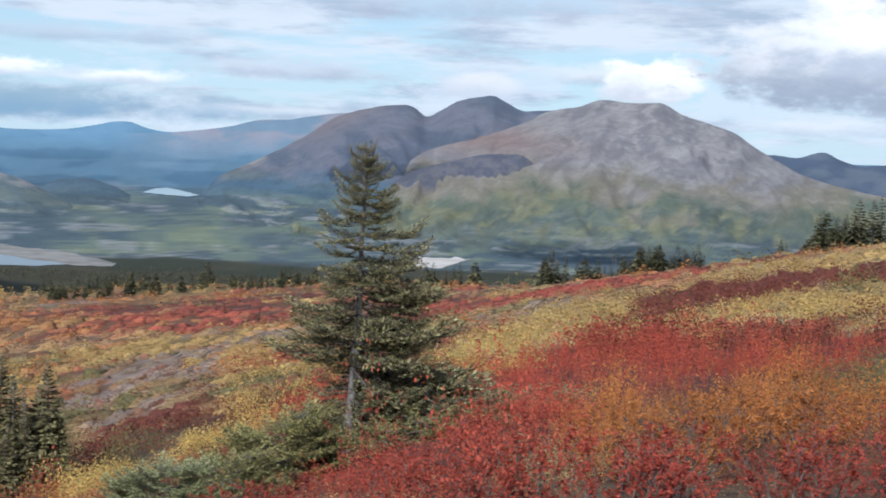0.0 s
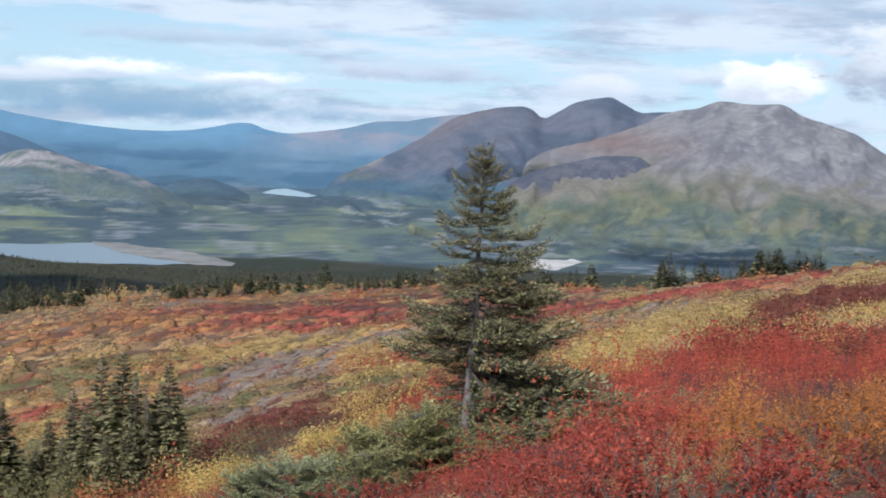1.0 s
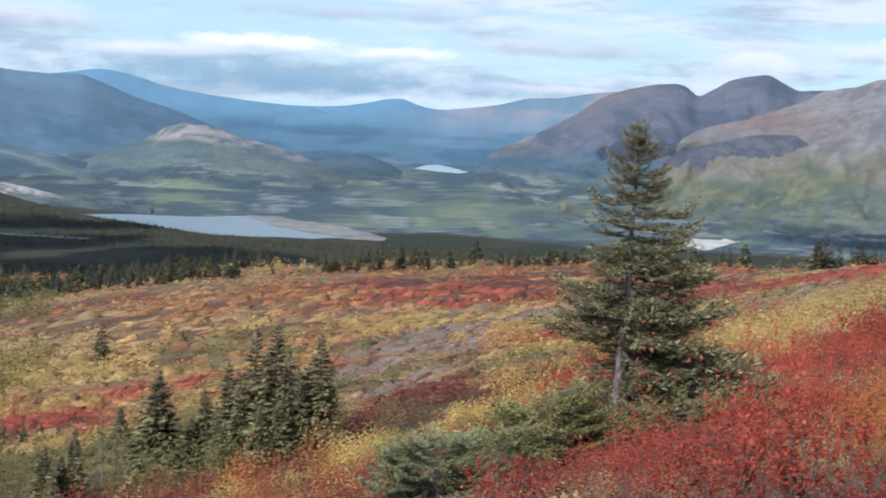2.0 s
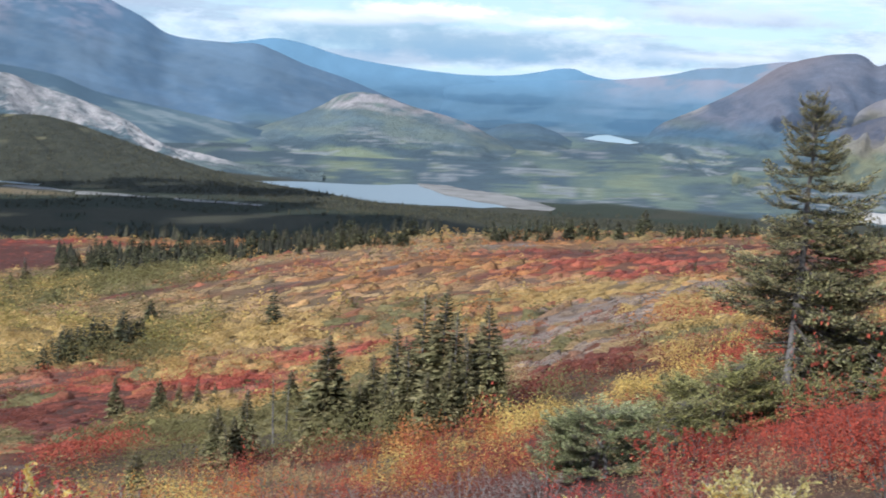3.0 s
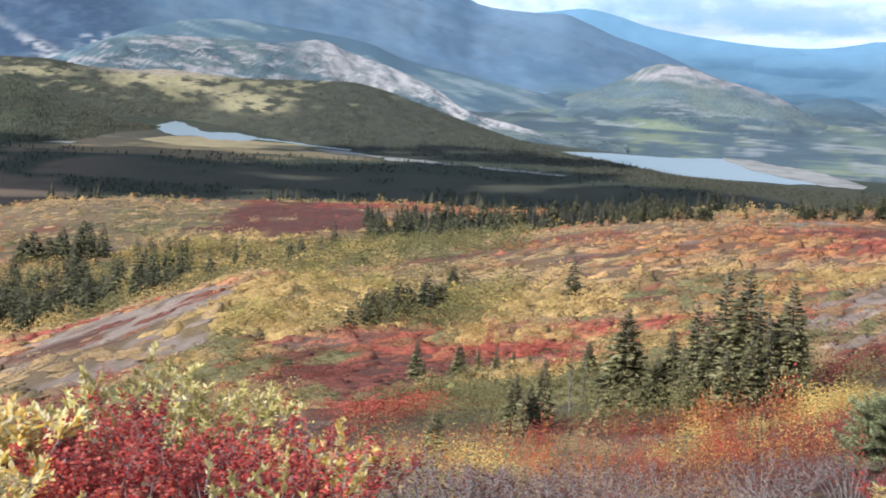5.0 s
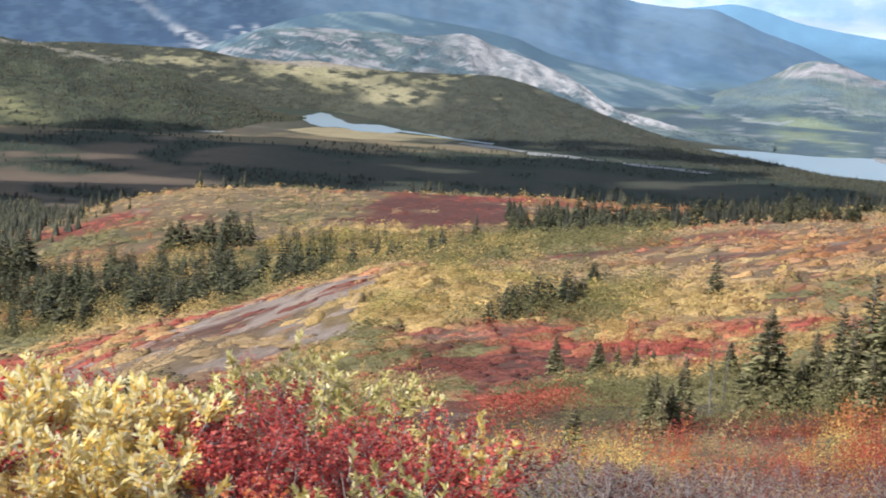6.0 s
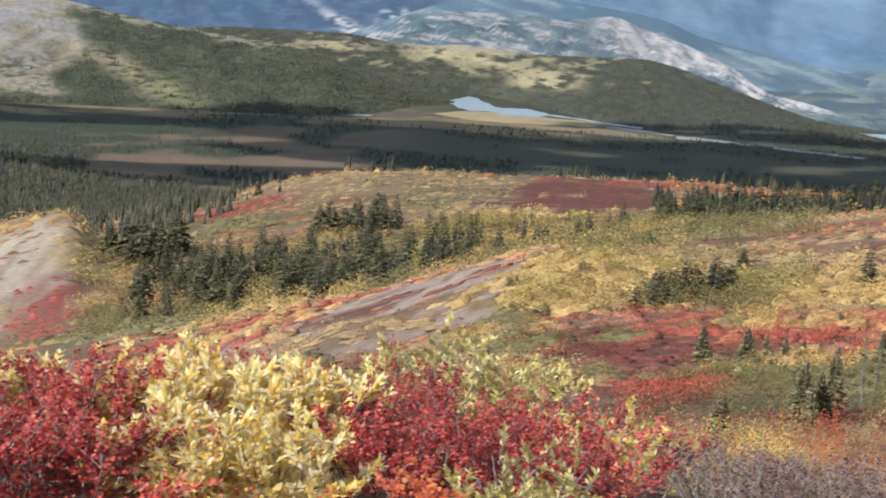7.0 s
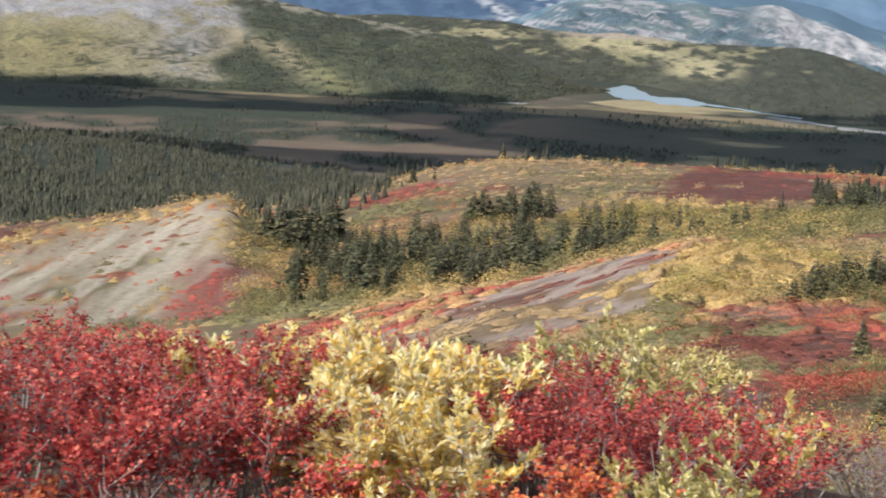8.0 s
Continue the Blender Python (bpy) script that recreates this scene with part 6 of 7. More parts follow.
def willow_meshes(seed, leaves, spread=0.5, height=0.95, count=13, sub=10, per=22, leaf=0.062):
    g = np.random.default_rng(seed)
    tubes, shoots = stems(g, count, spread, height, sub)
    b, a = [], []
    for p, d, ln in shoots:
        t = np.linspace(0.35, 1.05, per)[:, None]
        b.append(p + d * ln * t)
        a.append(unit(d * (0.55 + 0.5 * t) + g.normal(0, 0.48, (per, 3)) + np.array((0, 0, 0.12))))
    b, a = np.concatenate(b), np.concatenate(a)
    n = len(b)
    size = g.uniform(0.65, 1.25, (n, 1)) * leaf
    side = unit(np.cross(a, g.normal(0, 0.42, (n, 3)) + np.array((-0.45, -0.65, 0.75)))) * size * 0.17
    lv, lf = folded(b, a * size, side, unit(np.cross(side, a)) * size * 0.06)
    return mesh_of("leaves", lv, lf, [leaves]), mesh_of("stems", *join(tubes), [MAT_TWIG])


BIRCH = [birch_meshes(300 + k, MAT_BIRCH) for k in range(4)]
BARE = [birch_meshes(340 + k, MAT_LEAF[MAROON], 0.6, 0.7, 22, 15, 2, 0.022) for k in range(2)]
REDS = [birch_meshes(350 + k, MAT_BLAZE, 0.5, 0.9, 12, 10, 19, 0.026, False, 0.08, MAT_SNAG) for k in range(4)]
RUSTS = [birch_meshes(360 + k, MAT_FLAME, 0.5, 0.85, 12, 10, 18, 0.025, False, 0.08, MAT_SNAG) for k in range(3)]
SCARLET = [birch_meshes(310 + k, MAT_SCARLET, 0.34, 0.75, 9, 13, 15, 0.024) for k in range(2)]
WILLOW = [willow_meshes(320 + k, MAT_WILLOW) for k in range(3)]
SILVER = [willow_meshes(330 + k, MAT_SILVER, 0.45, 0.9, 12, 9, 22, 0.046) for k in range(3)]
LABELS = {"red": ("red_birch_bush", "red dwarf birch bush on the near slope", "bush"), "rust": ("rusty_birch_bush", "rust-orange dwarf birch bush on the near slope", "bush"),
          "bare": ("bare_birch_bush", "half-bare dwarf birch bush of fine grey twigs", "bush"),
          "birch": ("crimson_birch_bush", "dense crimson dwarf birch bush with fine grey twigs", "bush"),
          "scarlet": ("orange_birch_bush", "bright orange-red dwarf birch bush", "bush"),
          "willow": ("yellow_willow_bush", "golden yellow willow bush with long narrow leaves", "bush"),
          "silver": ("green_willow_bush", "pale yellow-green willow bush with narrow leaves", "bush")}
MESHES = {"red": REDS, "rust": RUSTS, "bare": BARE, "birch": BIRCH, "scarlet": SCARLET, "willow": WILLOW, "silver": SILVER}


def bush(kind, az, r, scale, turn):
    name, label, category = LABELS[kind]
    ob = tagged(new(name), label, category, "birch bushes on the near slope" if kind in ("red", "rust") else "autumn bushes before the viewer")
    ob.location = spot(az, r, -0.04)
    ob.rotation_euler = (0, 0, turn)
    pick = MESHES[kind][int(turn * 10) % len(MESHES[kind])]
    for name, me in (("foliage", pick[0]), ("twigwork", pick[1])):
        under(name, me, ob, Matrix.Diagonal((scale * 1.08, scale * 1.08, scale * 0.80, 1)))


rng = random.Random(8)
BELT = (  # kind, bearings, distance, scale
    ("birch", (-44, -41.2, -38.4, -35.8, -33.4, -31.6), 5.0, 0.86), ("birch", (-45, -41, -37.5, -34, -31.6), 5.9, 0.78), ("birch", (-43, -39.5, -36), 6.7, 0.62),
    ("scarlet", (-42.5, -39.8), 4.3, 0.74), ("scarlet", (-28.2, -19.8, -18.6), 4.5, 0.76), ("willow", (-29.2, -27.4, -25.8, -24.4), 5.0, 0.72), ("willow", (-29.8, -28.0, -26.4, -24.6), 5.8, 0.68), ("willow", (-31.0, -29.2, -24.4), 6.6, 0.58), ("willow", (-34.6,), 6.4, 0.56),
    ("birch", (-21.2, -19.4, -17.4, -15.4), 5.5, 0.72), ("birch", (-21.6, -20.0, -18.0, -16.0, -14.6), 6.3, 0.80), ("birch", (-26.4, -21, -14.6), 7.1, 0.70), ("scarlet", (-27.3,), 6.7, 0.62),
    ("silver", (-17.6, -16.0, -14.4, -13.2), 4.7, 0.68), ("silver", (-17.2, -15.4, -13.4, -12.0), 4.2, 0.64), ("silver", (-19.5, -18.3, -17.0), 7.6, 0.90), ("willow", (-13.2,), 7.0, 0.70), ("willow", (-27.6, -25.6), 4.4, 0.56), ("birch", (-30, -23.6), 4.4, 0.56),
    ("bare", (-8.6, -6.8, -5.2, -3.6, -2.0, 0.2), 8.6, 0.72), ("bare", (-7.6, -4.4, -1.2, 2.2, 5.2), 10.0, 0.70), ("bare", (-8, -5, -2, 1, 4, 7), 12.4, 0.72), ("bare", (-6, -3, 0.4, 3.2, 6), 15.0, 0.74), ("bare", (-41.5, -38.6, -36.0, -33.4, -30.8), 4.2, 0.74),
    ("birch", (-11.0,), 7.4, 0.6), ("birch", (9.5, 12.5), 9.5, 0.55), ("silver", (15.4,), 8.3, 0.55), ("willow", (14.0, 9.0), 8.8, 0.4))
for kind, bearings, r, scale in BELT:
    for a in bearings:
        bush(kind, a + rng.uniform(-0.5, 0.5), r * rng.uniform(0.96, 1.04), scale * rng.uniform(0.9, 1.08), rng.uniform(0, 6.2))


# ---------------------------------------------------------------- shrubs over the slope
def dome(g, n, leaf, slim, up):
    """Leaves in the outer part of a uneven dome one metre wide and high."""
    d = g.normal(0, 1, (n, 3))
    d[:, 2] = np.abs(d[:, 2])
    d = unit(d)
    lump = 0.75 + 0.5 * vnoise(d[:, 0] * 2.2 + 5, d[:, 1] * 2.2 + d[:, 2] * 1.3, int(g.integers(99)))
    p = d * (g.uniform(0.35, 1.0, n) ** 0.5 * lump)[:, None] * np.array((0.5, 0.5, 0.85))
    a = unit(d * 0.5 + g.normal(0, 0.6, (n, 3)) + np.array((0, 0, up)))
    s = leaf * g.uniform(0.6, 1.35, (n, 1))
    side = unit(np.cross(a, g.normal(0, 0.35, (n, 3)) + np.array((-0.4, -0.55, 0.7)))) * s * slim
    v, _ = blades(p, a * s, side, 0.5)
    return v.reshape(n, 4, 3)


def shoots(g, n, leaf, slim, per=13):
    """A shrub of upright shoots, each set with leaves; one metre wide and high."""
    k = n // per
    a, q = g.uniform(0, 2 * np.pi, k), np.sqrt(g.random(k))
    foot = np.stack([np.cos(a) * q * 0.42, np.sin(a) * q * 0.42, np.zeros(k)], 1)
    tall = (0.95 - 0.5 * q**2) * g.uniform(0.65, 1.15, k)
    d = unit(np.stack([np.cos(a) * q * 0.35, np.sin(a) * q * 0.35, np.ones(k)], 1) + g.normal(0, 0.13, (k, 3)))
    t = g.uniform(0.3, 1.0, (k, per)) ** 0.8
    p = (foot[:, None] + d[:, None] * (tall[:, None] * t)[..., None] + g.normal(0, 0.022, (k, per, 3))).reshape(-1, 3)
    n = len(p)
    along = unit(np.repeat(d, per, 0) * 0.75 + g.normal(0, 0.5, (n, 3)))
    s = leaf * g.uniform(0.6, 1.35, (n, 1))
    side = unit(np.cross(along, g.normal(0, 0.4, (n, 3)) + np.array((-0.4, -0.55, 0.7)))) * s * slim
    v, _ = blades(p, along * s, side, 0.5)
    return v.reshape(n, 4, 3)


def heap(name, label, mats, az, r, wide, high, forms, seed, along=None):
    """Many shrubs as one mesh: every plant is a turned and scaled form."""
    g = np.random.default_rng(seed)
    n = len(az)
    if n == 0:
        return
    pick = g.integers(0, len(forms), n)
    turn = g.uniform(0, 2 * np.pi, n) if along is None else along + g.normal(0, 0.35, n) + math.pi * g.integers(0, 2, n)
    x, y, z = r * np.sin(np.radians(az)), r * np.cos(np.radians(az)), ground_z(az, r) - 0.03
    out = []
    for k, form in enumerate(forms):
        i = np.where(pick == k)[0]
        f = form.reshape(-1, 3)
        c, s = np.cos(turn[i])[:, None], np.sin(turn[i])[:, None]
        vx = (f[:, 0] * c - f[:, 1] * s) * wide[i][:, None] + x[i][:, None]
        vy = (f[:, 0] * s + f[:, 1] * c) * wide[i][:, None] + y[i][:, None]
        vz = f[:, 2] * high[i][:, None] + z[i][:, None]
        out.append(np.stack([vx, vy, vz], -1).reshape(-1, 3))
    v = np.concatenate(out)
    tagged(new(name, mesh_of(name, v, np.arange(len(v)).reshape(-1, 4), mats)), label, "shrubs", kind="stuff")


def bared(az, r):
    """Ground kept free of shrubs: that of the creeping firs and the tall fir's skirt, and clearings placed to fit the
    camera's view of them.
    """
    out = np.zeros(np.shape(az), bool)
    for a0, r0, da, dr in ((13.6, 22.0, 2.6, 2.0), (14.8, 22.6, 2.4, 1.8), (9.2, 16.6, 2.4, 1.8), (9.4, 14.0, 3.4, 2.8), (11.6, 18.6, 2.4, 2.2), (17.4, 24.0, 3.6, 2.4), (16.5, 26.4, 3.4, 1.6), (19.8, 24.6, 2.6, 2.6), (18.5, 28.5, 4.2, 2.6)):
        out |= ((az - a0) / da) ** 2 + ((r - r0) / dr) ** 2 < 1
    return out


def stature(k, az, r):
    """Willows lowered and maroon birch raised to fit the camera's view, so that the bands behind show."""
    return 1 + ({YELLOW: 0.48, MAROON: 1.9, STRAW: 0.5}.get(k, 1.0) - 1) * (0.65 * step01(az, 4, 7) + 0.35 * step01(az, 18, 20.5)) * step01(r, 36, 46)


g0 = np.random.default_rng(40)
HIGH_NEAR = np.array((0.62, 0.36, 0.60, 0.50, 0.42, 0.26, 0.34))
HIGH = np.array((0.62, 0.36, 0.60, 1.05, 0.85, 0.10, 0.60))
KEEP_NEAR = np.array((0.95, 0.95, 0.95, 0.85, 0.9, 0.75, 0.85))
KEEP = np.array((0.92, 0.95, 0.92, 0.80, 0.88, 0.10, 0.85))
WORDS = ("red dwarf birch shrubs", "low maroon bearberry and birch", "rust-orange dwarf birch shrubs", "yellow willow shrubs", "olive green shrubs", "sparse grey heath tufts", "straw-coloured low shrubs")
# near slope: leaves that can be told apart, smaller where the viewer is closer
for lo, hi, per_m2, n, leaf in ((8.8, 17, 3.8, 520, 0.020), (17, 29, 3.2, 380, 0.025), (29, 46, 2.8, 230, 0.036)):
    count = int(0.5 * radians(54) * (hi**2 - lo**2) * per_m2)
    a1, r1 = g0.uniform(-16, 38, count), np.sqrt(g0.uniform(lo**2, hi**2, count))
    k1 = kind_of(a1, r1, 0.10, int(lo))
    k1 = np.where((g0.random(count) < 0.14) & ((k1 == RED) | (k1 == RUST)), MAROON, k1)
    ok = g0.random(count) < KEEP_NEAR[k1] * np.interp(a1, (-16, -8, -2), (0.3, 0.8, 1.0))
    hump = fbm(r1 * np.sin(np.radians(a1)) / 1.1, r1 * np.cos(np.radians(a1)) / 1.3, 95, 3)
    low = 1 - 0.5 * np.exp(-(((a1 - 15.5) / 4.0) ** 4) - ((r1 - 18.5) / 5.5) ** 4)
    ok &= ~bared(a1, r1)
    if lo < 10:  # single bushes stand here
        ok &= ~(((k1 == RED) | (k1 == RUST)) & (a1 > 12) & (g0.random(count) < 0.36))
    ok &= hump > g0.uniform(0.30, 0.42, count)
    for k in range(7):
        i = ok & (k1 == k)
        forms = [shoots(g0, n if k != MAROON else n // 2, leaf if k != MAROON else leaf * 1.25, 0.42) for _ in range(5)] if k not in (3, 4) else [dome(g0, n, leaf * 1.5, 0.26, 0.5) for _ in range(5)]
        w = np.clip(g0.uniform(0.42, 0.8, count) * np.exp(g0.normal(0, 0.25, count)), 0.35, 1.0)
        heap(KIND[k] + "_shrubs", WORDS[k] + " covering the near slope", [{YELLOW: MAT_GOLD, RUST: MAT_FLAME, RED: MAT_BLAZE}.get(k, MAT_LEAF[k])], a1[i], r1[i], w[i] * (1.7 if k in (3, 4) else 1.0), HIGH_NEAR[k] * low[i] * (0.45 + 1.5 * step01(hump[i], 0.34, 0.66)) * g0.uniform(0.8, 1.2, int(i.sum())), forms, 50 + k)
# single birch bushes on the near slope
gb = random.Random(41)
taken = []
tries = np.array([(gb.uniform(11.5, 37), math.sqrt(gb.uniform(9.2**2, 19**2))) for _ in range(1400)])
for (az, r), k, held in zip(tries.tolist(), kind_of(tries[:, 0], tries[:, 1]).tolist(), bared(tries[:, 0], tries[:, 1])):
    px, py = r * math.sin(radians(az)), r * math.cos(radians(az))
    if k in (RED, RUST, MAROON) and not held and all((px - q[0]) ** 2 + (py - q[1]) ** 2 > 0.62 for q in taken):
        taken.append((px, py))
        tall = 0.55 if 12 < az < 19 and r > 13.5 else 0.78
        bush("rust" if k == RUST else "red", az, r, tall * gb.uniform(0.75, 1.25), gb.uniform(0, 6.2))
# single willow bushes in the pale band below the brow
def willow_form(seed):
    g = np.random.default_rng(seed)
    tubes, _ = stems(g, 9, 0.5, 0.8, 2)
    v = dome(g, 260, 0.062, 0.26, 0.6).reshape(-1, 3)
    return mesh_of("leaves", v, np.arange(len(v)).reshape(-1, 4), [MAT_PALE]), mesh_of("stems", *join(tubes), [MAT_TWIG])


WILLOWS = [willow_form(370 + k) for k in range(5)]
taken = []
tries = np.array([(gb.uniform(19.5, 37), math.exp(gb.uniform(math.log(46), math.log(128)))) for _ in range(2600)])
for (az, r), k in zip(tries.tolist(), kind_of(tries[:, 0], tries[:, 1]).tolist()):
    px, py = r * math.sin(radians(az)), r * math.cos(radians(az))
    if k == YELLOW and len(taken) < 230 and all((px - q[0]) ** 2 + (py - q[1]) ** 2 > 1.5 for q in taken):
        taken.append((px, py))
        ob = tagged(new("willow_bush"), "pale yellow leafy willow bush below the brow", "bush", "willow bushes below the brow")
        ob.location, ob.rotation_euler = spot(az, r, -0.05), (0, 0, gb.uniform(0, 6.2))
        size, form = gb.uniform(1.1, 1.9), WILLOWS[gb.randrange(5)]
        for word, me in (("foliage", form[0]), ("twigwork", form[1])):
            under(word, me, ob, Matrix.Diagonal((size, size, size * gb.uniform(0.34, 0.5), 1)))
# middle slope: smaller clumps
def mound(g, fine):
    """A lumpy half ball with ragged leaf edges, one metre wide."""
    bm = bmesh.new()
    bmesh.ops.create_icosphere(bm, subdivisions=fine, radius=0.5)
    k = float(g.uniform(0, 50))
    for v in bm.verts:
        d = 0.85 + 0.55 * noise.noise(v.co * 3.1 + Vector((k, 0, 0))) + 0.35 * noise.noise(v.co * 8 + Vector((0, k, 0)))
        v.co = Vector((v.co.x * d * 1.9, v.co.y * d, v.co.z * d * 1.5))
    bmesh.ops.delete(bm, geom=[v for v in bm.verts if v.co.z < -0.12], context="VERTS")
    bm.verts.index_update()
    v, f = np.array([v.co[:] for v in bm.verts]), np.array([[v.index for v in f.verts] for f in bm.faces])
    bm.free()
    return v, f


def mounds(name, label, mats, az, r, wide, high, forms, seed):
    """Many leafy mounds as one mesh; each takes the colour of the plants that grow there."""
    if len(az) == 0:
        return
    g = np.random.default_rng(seed)
    out = []
    x, y, z = r * np.sin(np.radians(az)), r * np.cos(np.radians(az)), ground_z(az, r) - 0.04
    tone = mixed_cover(az, r) * g.uniform(0.80, 1.15, (len(az), 1)) * (1 - 0.2 * step01(r, 160, 260))[:, None]
    e = 1.5  # the mounds lie along the slope
    gx = (ground_z(np.degrees(np.arctan2(x + e, y)), np.hypot(x + e, y)) - ground_z(np.degrees(np.arctan2(x - e, y)), np.hypot(x - e, y))) / (2 * e)
    gy = (ground_z(np.degrees(np.arctan2(x, y + e)), np.hypot(x, y + e)) - ground_z(np.degrees(np.arctan2(x, y - e)), np.hypot(x, y - e))) / (2 * e)
    cols = []
    for j in range(len(az)):
        f, q = forms[int(g.integers(len(forms)))]
        t = 0.57 + g.normal(0, 0.3) + (math.pi if g.random() < 0.5 else 0)
        c, s = math.cos(t), math.sin(t)
        dx, dy = (f[:, 0] * c - f[:, 1] * s) * wide[j], (f[:, 0] * s + f[:, 1] * c) * wide[j]
        out.append((np.stack([dx + x[j], dy + y[j], f[:, 2] * high[j] + z[j] + gx[j] * dx + gy[j] * dy - 0.05 - 0.22 * high[j]], 1), q))
        cols.append(np.broadcast_to(tone[j], (len(f), 3)))
    v, f = join(out)
    tagged(new(name, mesh_of(name, v, f, mats, None, np.concatenate(cols), True)), label, "shrubs", kind="stuff")


def single_bushes(kind, az, r, wide, high, bodies):
    """Rounded bushes, each a dense body under loose leaves."""
    shapes = []
    for f, q in bodies:
        shapes.append(mesh_of("body", f, q, [MAT_MOUND], None, np.broadcast_to(PALETTE[kind], (len(f), 3)), True))
    g = np.random.default_rng(400 + kind)
    tufts = [dome(g, 330, 0.050, 0.36, 0.45) * np.array((1.5, 0.9, 1.15)) for _ in range(6)]
    loose = [mesh_of("leaves", t.reshape(-1, 3), np.arange(t.size // 3).reshape(-1, 4), [MAT_LEAF[kind]]) for t in tufts]
    name, label = {YELLOW: ("yellow_willow_shrub", "yellow willow shrub rounded low on the open slope"), OLIVE: ("olive_alder_shrub", "olive green alder shrub low on the open slope"),
                   STRAW: ("straw_birch_shrub", "straw-coloured leafy shrub low on the open slope")}[kind]
    for j in range(len(az)):
        ob = tagged(new(name), label, "bush", "rounded bushes on the open slope")
        ob.location, ob.rotation_euler = spot(float(az[j]), float(r[j]), -0.05 - 0.2 * float(high[j])), (0, 0, 0.57 + 0.3 * math.sin(j * 2.4) + math.pi * (j % 2))
        size = Matrix.Diagonal((float(wide[j]), float(wide[j]), float(high[j]), 1))
        under("body", shapes[j % len(shapes)], ob, size)
        under("foliage", loose[j % len(loose)], ob, size @ Matrix.Translation((0, 0, 0.22)))


def mixed_cover(az, r):
    e = np.exp(cover_scores(az, r) * 5.5)
    return np.einsum("kn,kc->nc", e / e.sum(0), PALETTE)


N2 = 7500
a2 = g0.uniform(-30, 38, N2)
r2 = np.exp(g0.uniform(math.log(44), math.log(100), N2))
k2 = kind_of(a2, r2, 0.10, 2)
k2 = np.where((k2 == GREY) & (g0.random(N2) < 0.35), MAROON, k2)
hump2 = fbm(r2 * np.sin(np.radians(a2)) / 3.2, r2 * np.cos(np.radians(a2)) / 5.0, 96, 3)
ok = (g0.random(N2) < KEEP[k2]) & (hump2 > g0.uniform(0.34, 0.46, N2))
FORMS_MID = [[dome(g0, 66, 0.072, 0.40, 0.5) for _ in range(5)] if k not in (3, 4) else [dome(g0, 120, 0.056, 0.30, 0.6) for _ in range(5)] for k in range(7)]
FORMS_OFF = [dome(g0, 64, 0.08, 0.32, 0.6) for _ in range(5)]
for k in range(7):
    w = g0.uniform(0.7, 1.5, N2)
    tall = HIGH[k] * (0.6 + 1.3 * step01(hump2, 0.38, 0.66)) * g0.uniform(0.8, 1.2, N2) * stature(k, a2, r2)
    for i, forms in ((ok & (k2 == k) & (r2 < 64), FORMS_MID[k]), (ok & (k2 == k) & (r2 >= 64), FORMS_OFF if k in (3, 4) else FORMS_MID[k])):
        heap(KIND[k] + "_clumps", WORDS[k] + " scattered over the slope", [MAT_GOLD if k == YELLOW and forms is not FORMS_OFF else MAT_LEAF[k]], a2[i], r2[i], w[i], tall[i], forms, 60 + k)
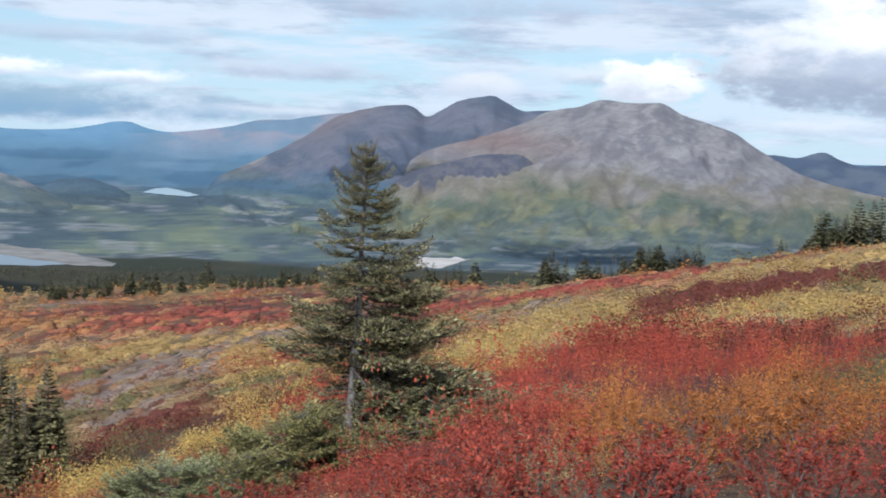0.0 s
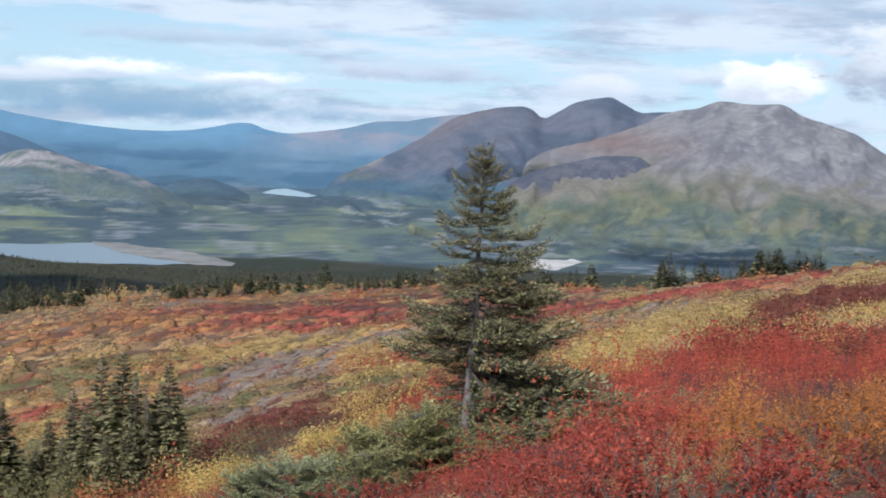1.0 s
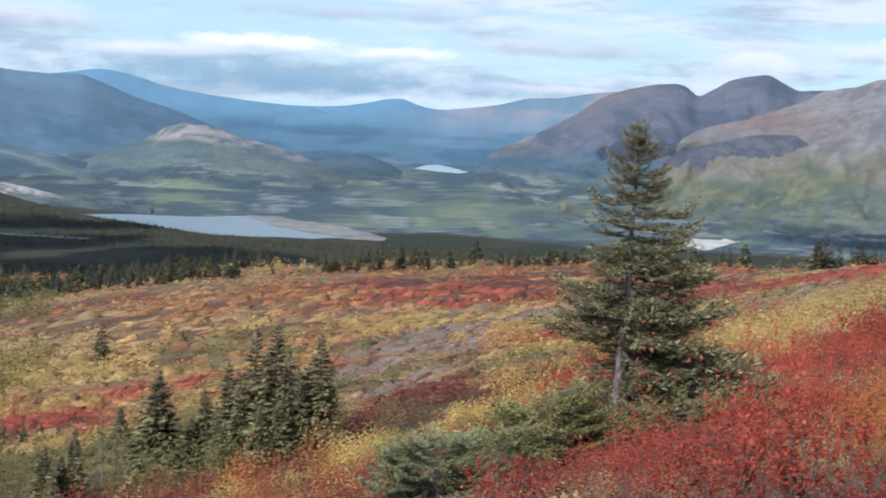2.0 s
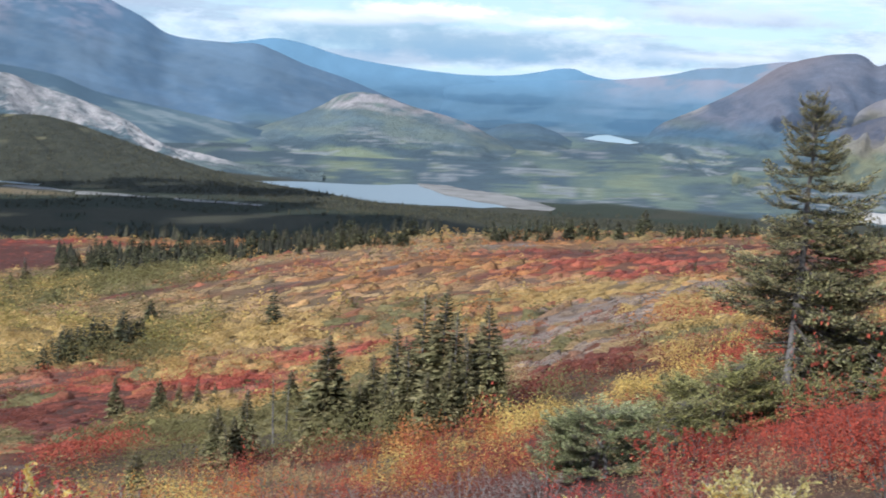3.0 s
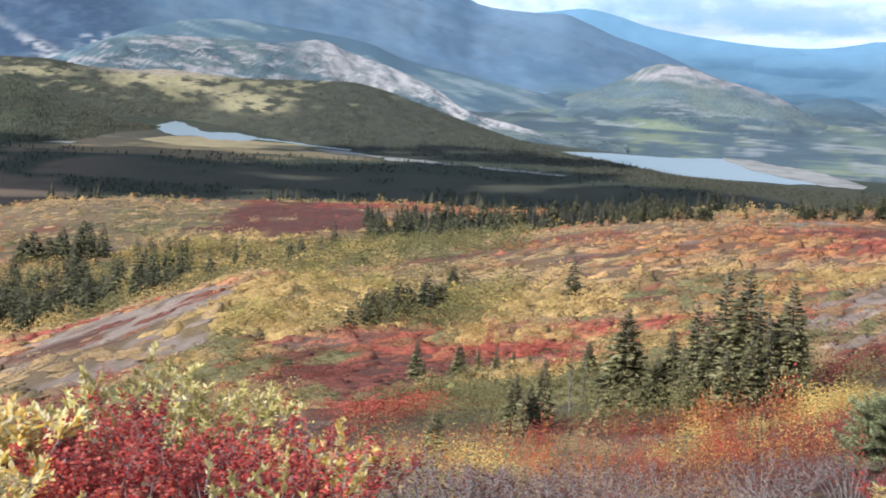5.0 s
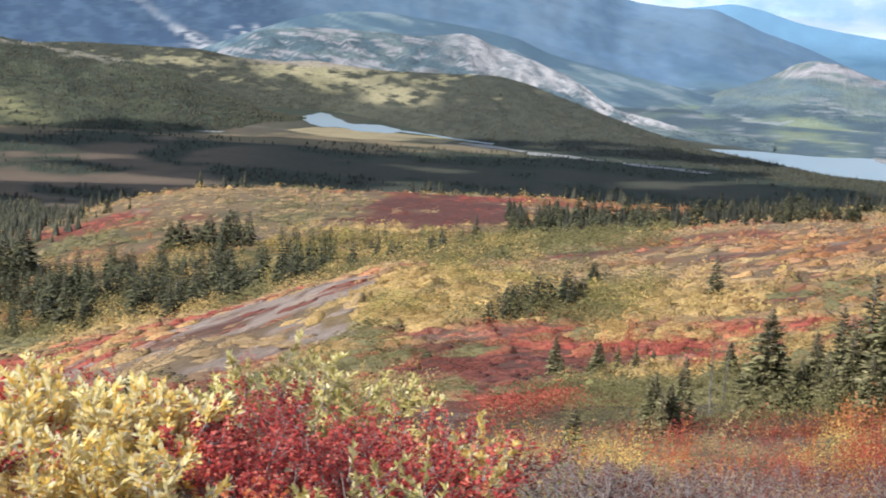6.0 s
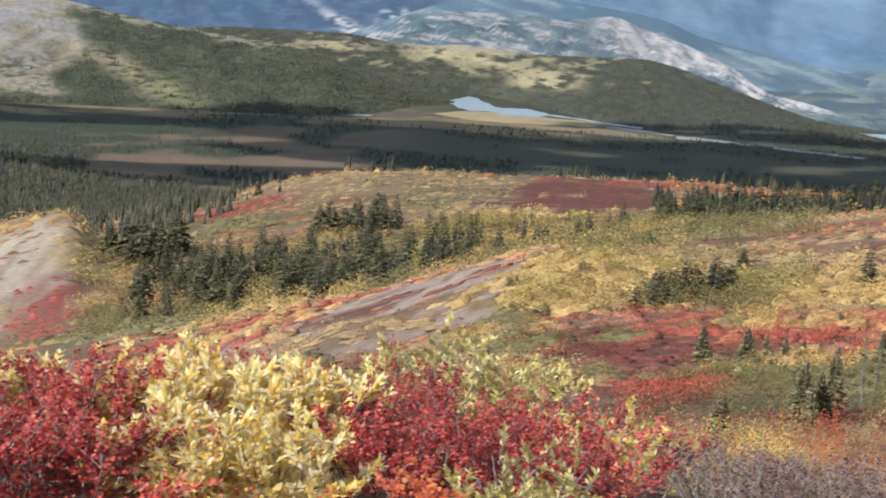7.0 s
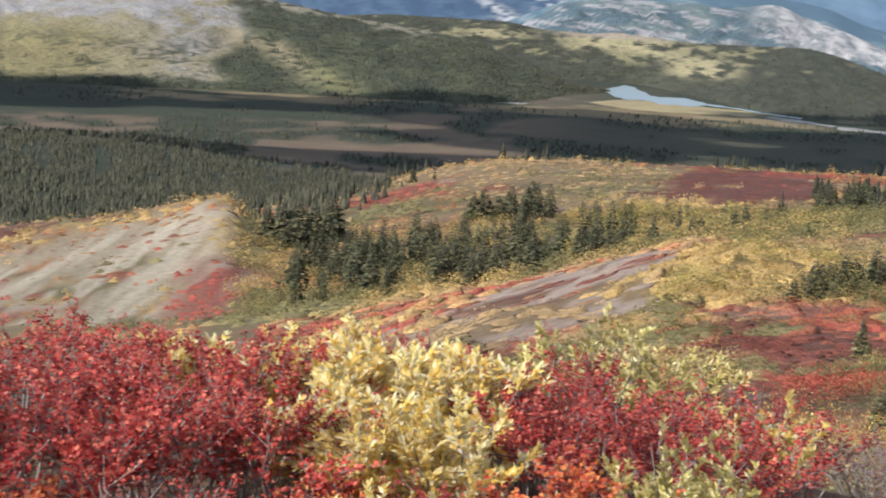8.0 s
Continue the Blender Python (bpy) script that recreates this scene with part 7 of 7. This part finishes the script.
# far slope: rounded mounds of leaves, and leafy shoots standing out of them
for near, far, count, fine, leaves, leaf, word in ((62, 170, 9500, 2, 30, 0.13, "_mounds"), (170, 440, 21000, 1, 18, 0.16, "_hummocks")):
    a3 = g0.uniform(-44 if far > 200 else -31, 38, count)
    r3 = np.exp(g0.uniform(math.log(near), math.log(far), count))
    if far > 200:
        r3 = np.where(g0.random(count) < 0.5, np.sqrt(g0.uniform(near**2, far**2, count)), r3)
    k3 = kind_of(a3, r3, 0.08, far)
    k3 = np.where((k3 == GREY) & (g0.random(count) < 0.35), MAROON, k3)
    scree = (a3 < -32.2) & (r3 > 190) & (r3 < 270)
    ok = (g0.random(count) < KEEP[k3]) & ~(scree & (k3 != RED) & (k3 != MAROON) & ((k3 == GREY) | (g0.random(count) < 0.85)))
    ok &= ~((a3 < -16.5) & (a3 > -23.5) & (r3 > 100) & (r3 < 136) & ((k3 == YELLOW) | (k3 == STRAW)) & (np.sin(r3 * 7.7) > -0.3))  # thin on the bare spur
    tall = np.where((k3 == YELLOW) | (k3 == STRAW), 1.7, np.where(k3 == OLIVE, 2.2, 1.45))
    w = (1.0 if far < 200 else 0.8) * g0.uniform(0.6, 1.05, count) * tall * (0.75 + r3 / 340)
    bodies = [mound(g0, fine) for _ in range(6)]
    tufts = [dome(g0, leaves, leaf, 0.34, 0.4) * np.array((1.5, 0.9, 1.15)) for _ in range(6)]
    for k in range(7):
        i = ok & (k3 == k)
        high = HIGH[k] * g0.uniform(0.55, 1.15, count) * (1 + r3 / 500) * stature(k, a3, r3)
        if far < 200 and k in (YELLOW, OLIVE, STRAW):
            alone = np.where(i & (r3 < 125) & (a3 > -22) & (a3 < 18))[0][:280]
            i[alone] = False
            single_bushes(k, a3[alone], r3[alone], w[alone], high[alone], bodies)
        mounds(KIND[k] + word, WORDS[k] + " in rounded mounds on the far slope", [MAT_MOUND], a3[i], r3[i], w[i], high[i], bodies, 70 + k)
        if k in (YELLOW, OLIVE, STRAW, RUST):
            j = i & (g0.random(count) < 0.36)
            heap(KIND[k] + "_tufts", WORDS[k] + " in leafy tufts down the slope", [MAT_LEAF[k]], a3[j], r3[j], w[j] * 1.05, high[j] * 1.15, tufts, 64 + k, 0.5)

# willow and alder thickets in the hollow and along the gully
gw = np.random.default_rng(97)
ROUND = [dome(gw, 900, 0.034, 0.36, 0.4) for _ in range(3)]
for az, r, wide, high in ((-15.1, 106, 4.6, 2.3), (-14.4, 104, 3.2, 1.5), (-15.9, 103, 3.4, 1.6), (-13.7, 109, 3.6, 1.5), (-12.6, 112, 3.0, 1.3)):
    heap("willow_thicket", "rounded yellow-green willow thicket in the hollow", [MAT_LIME], np.array([az]), np.array([r]), np.array([wide]), np.array([high]), ROUND, int(r))
THICK = ([dome(gw, 420, 0.042, 0.34, 0.4) for _ in range(3)], [dome(gw, 170, 0.062, 0.36, 0.4) for _ in range(3)])
for a0, a1, near, far, count, mat, name, label in ((-13, -5, 110, 130, 24, None, "willow_thicket", "yellow-green willow thicket in the hollow"), (-20, -9, 215, 285, 90, None, "willow_thicket", "yellow-green willow thicket along the gully"), (-16, -5, 96, 150, 40, OLIVE, "alder_thicket", "olive green alder thicket in the hollow"),
                                                   (-32, -5, 172, 290, 560, OLIVE, "alder_thicket", "olive green alder thicket along the gully"), (-32, -10, 165, 285, 250, YELLOW, "willow_thicket", "golden willow thicket along the gully"), (-11, -6, 98, 118, 26, OLIVE, "alder_thicket", "low olive alder thicket beside the dwarf spruces")):
    az, r = gw.uniform(a0, a1, count * 2), gw.uniform(near, far, count * 2)
    i = (fbm(az * 0.8, r / 14.0, 98 + count, 3) > 0.45) & ~((az < -22) & (r < 178))
    az, r = az[i][:count], r[i][:count]
    heap(name, label, [MAT_LIME if mat is None else MAT_LEAF[mat]], az, r, gw.uniform(2.2, 4.2, len(az)) * (1 + r / 600), gw.uniform(1.2, 2.4, len(az)) * (1 + r / 500), THICK[0 if far < 160 else 1], 99)
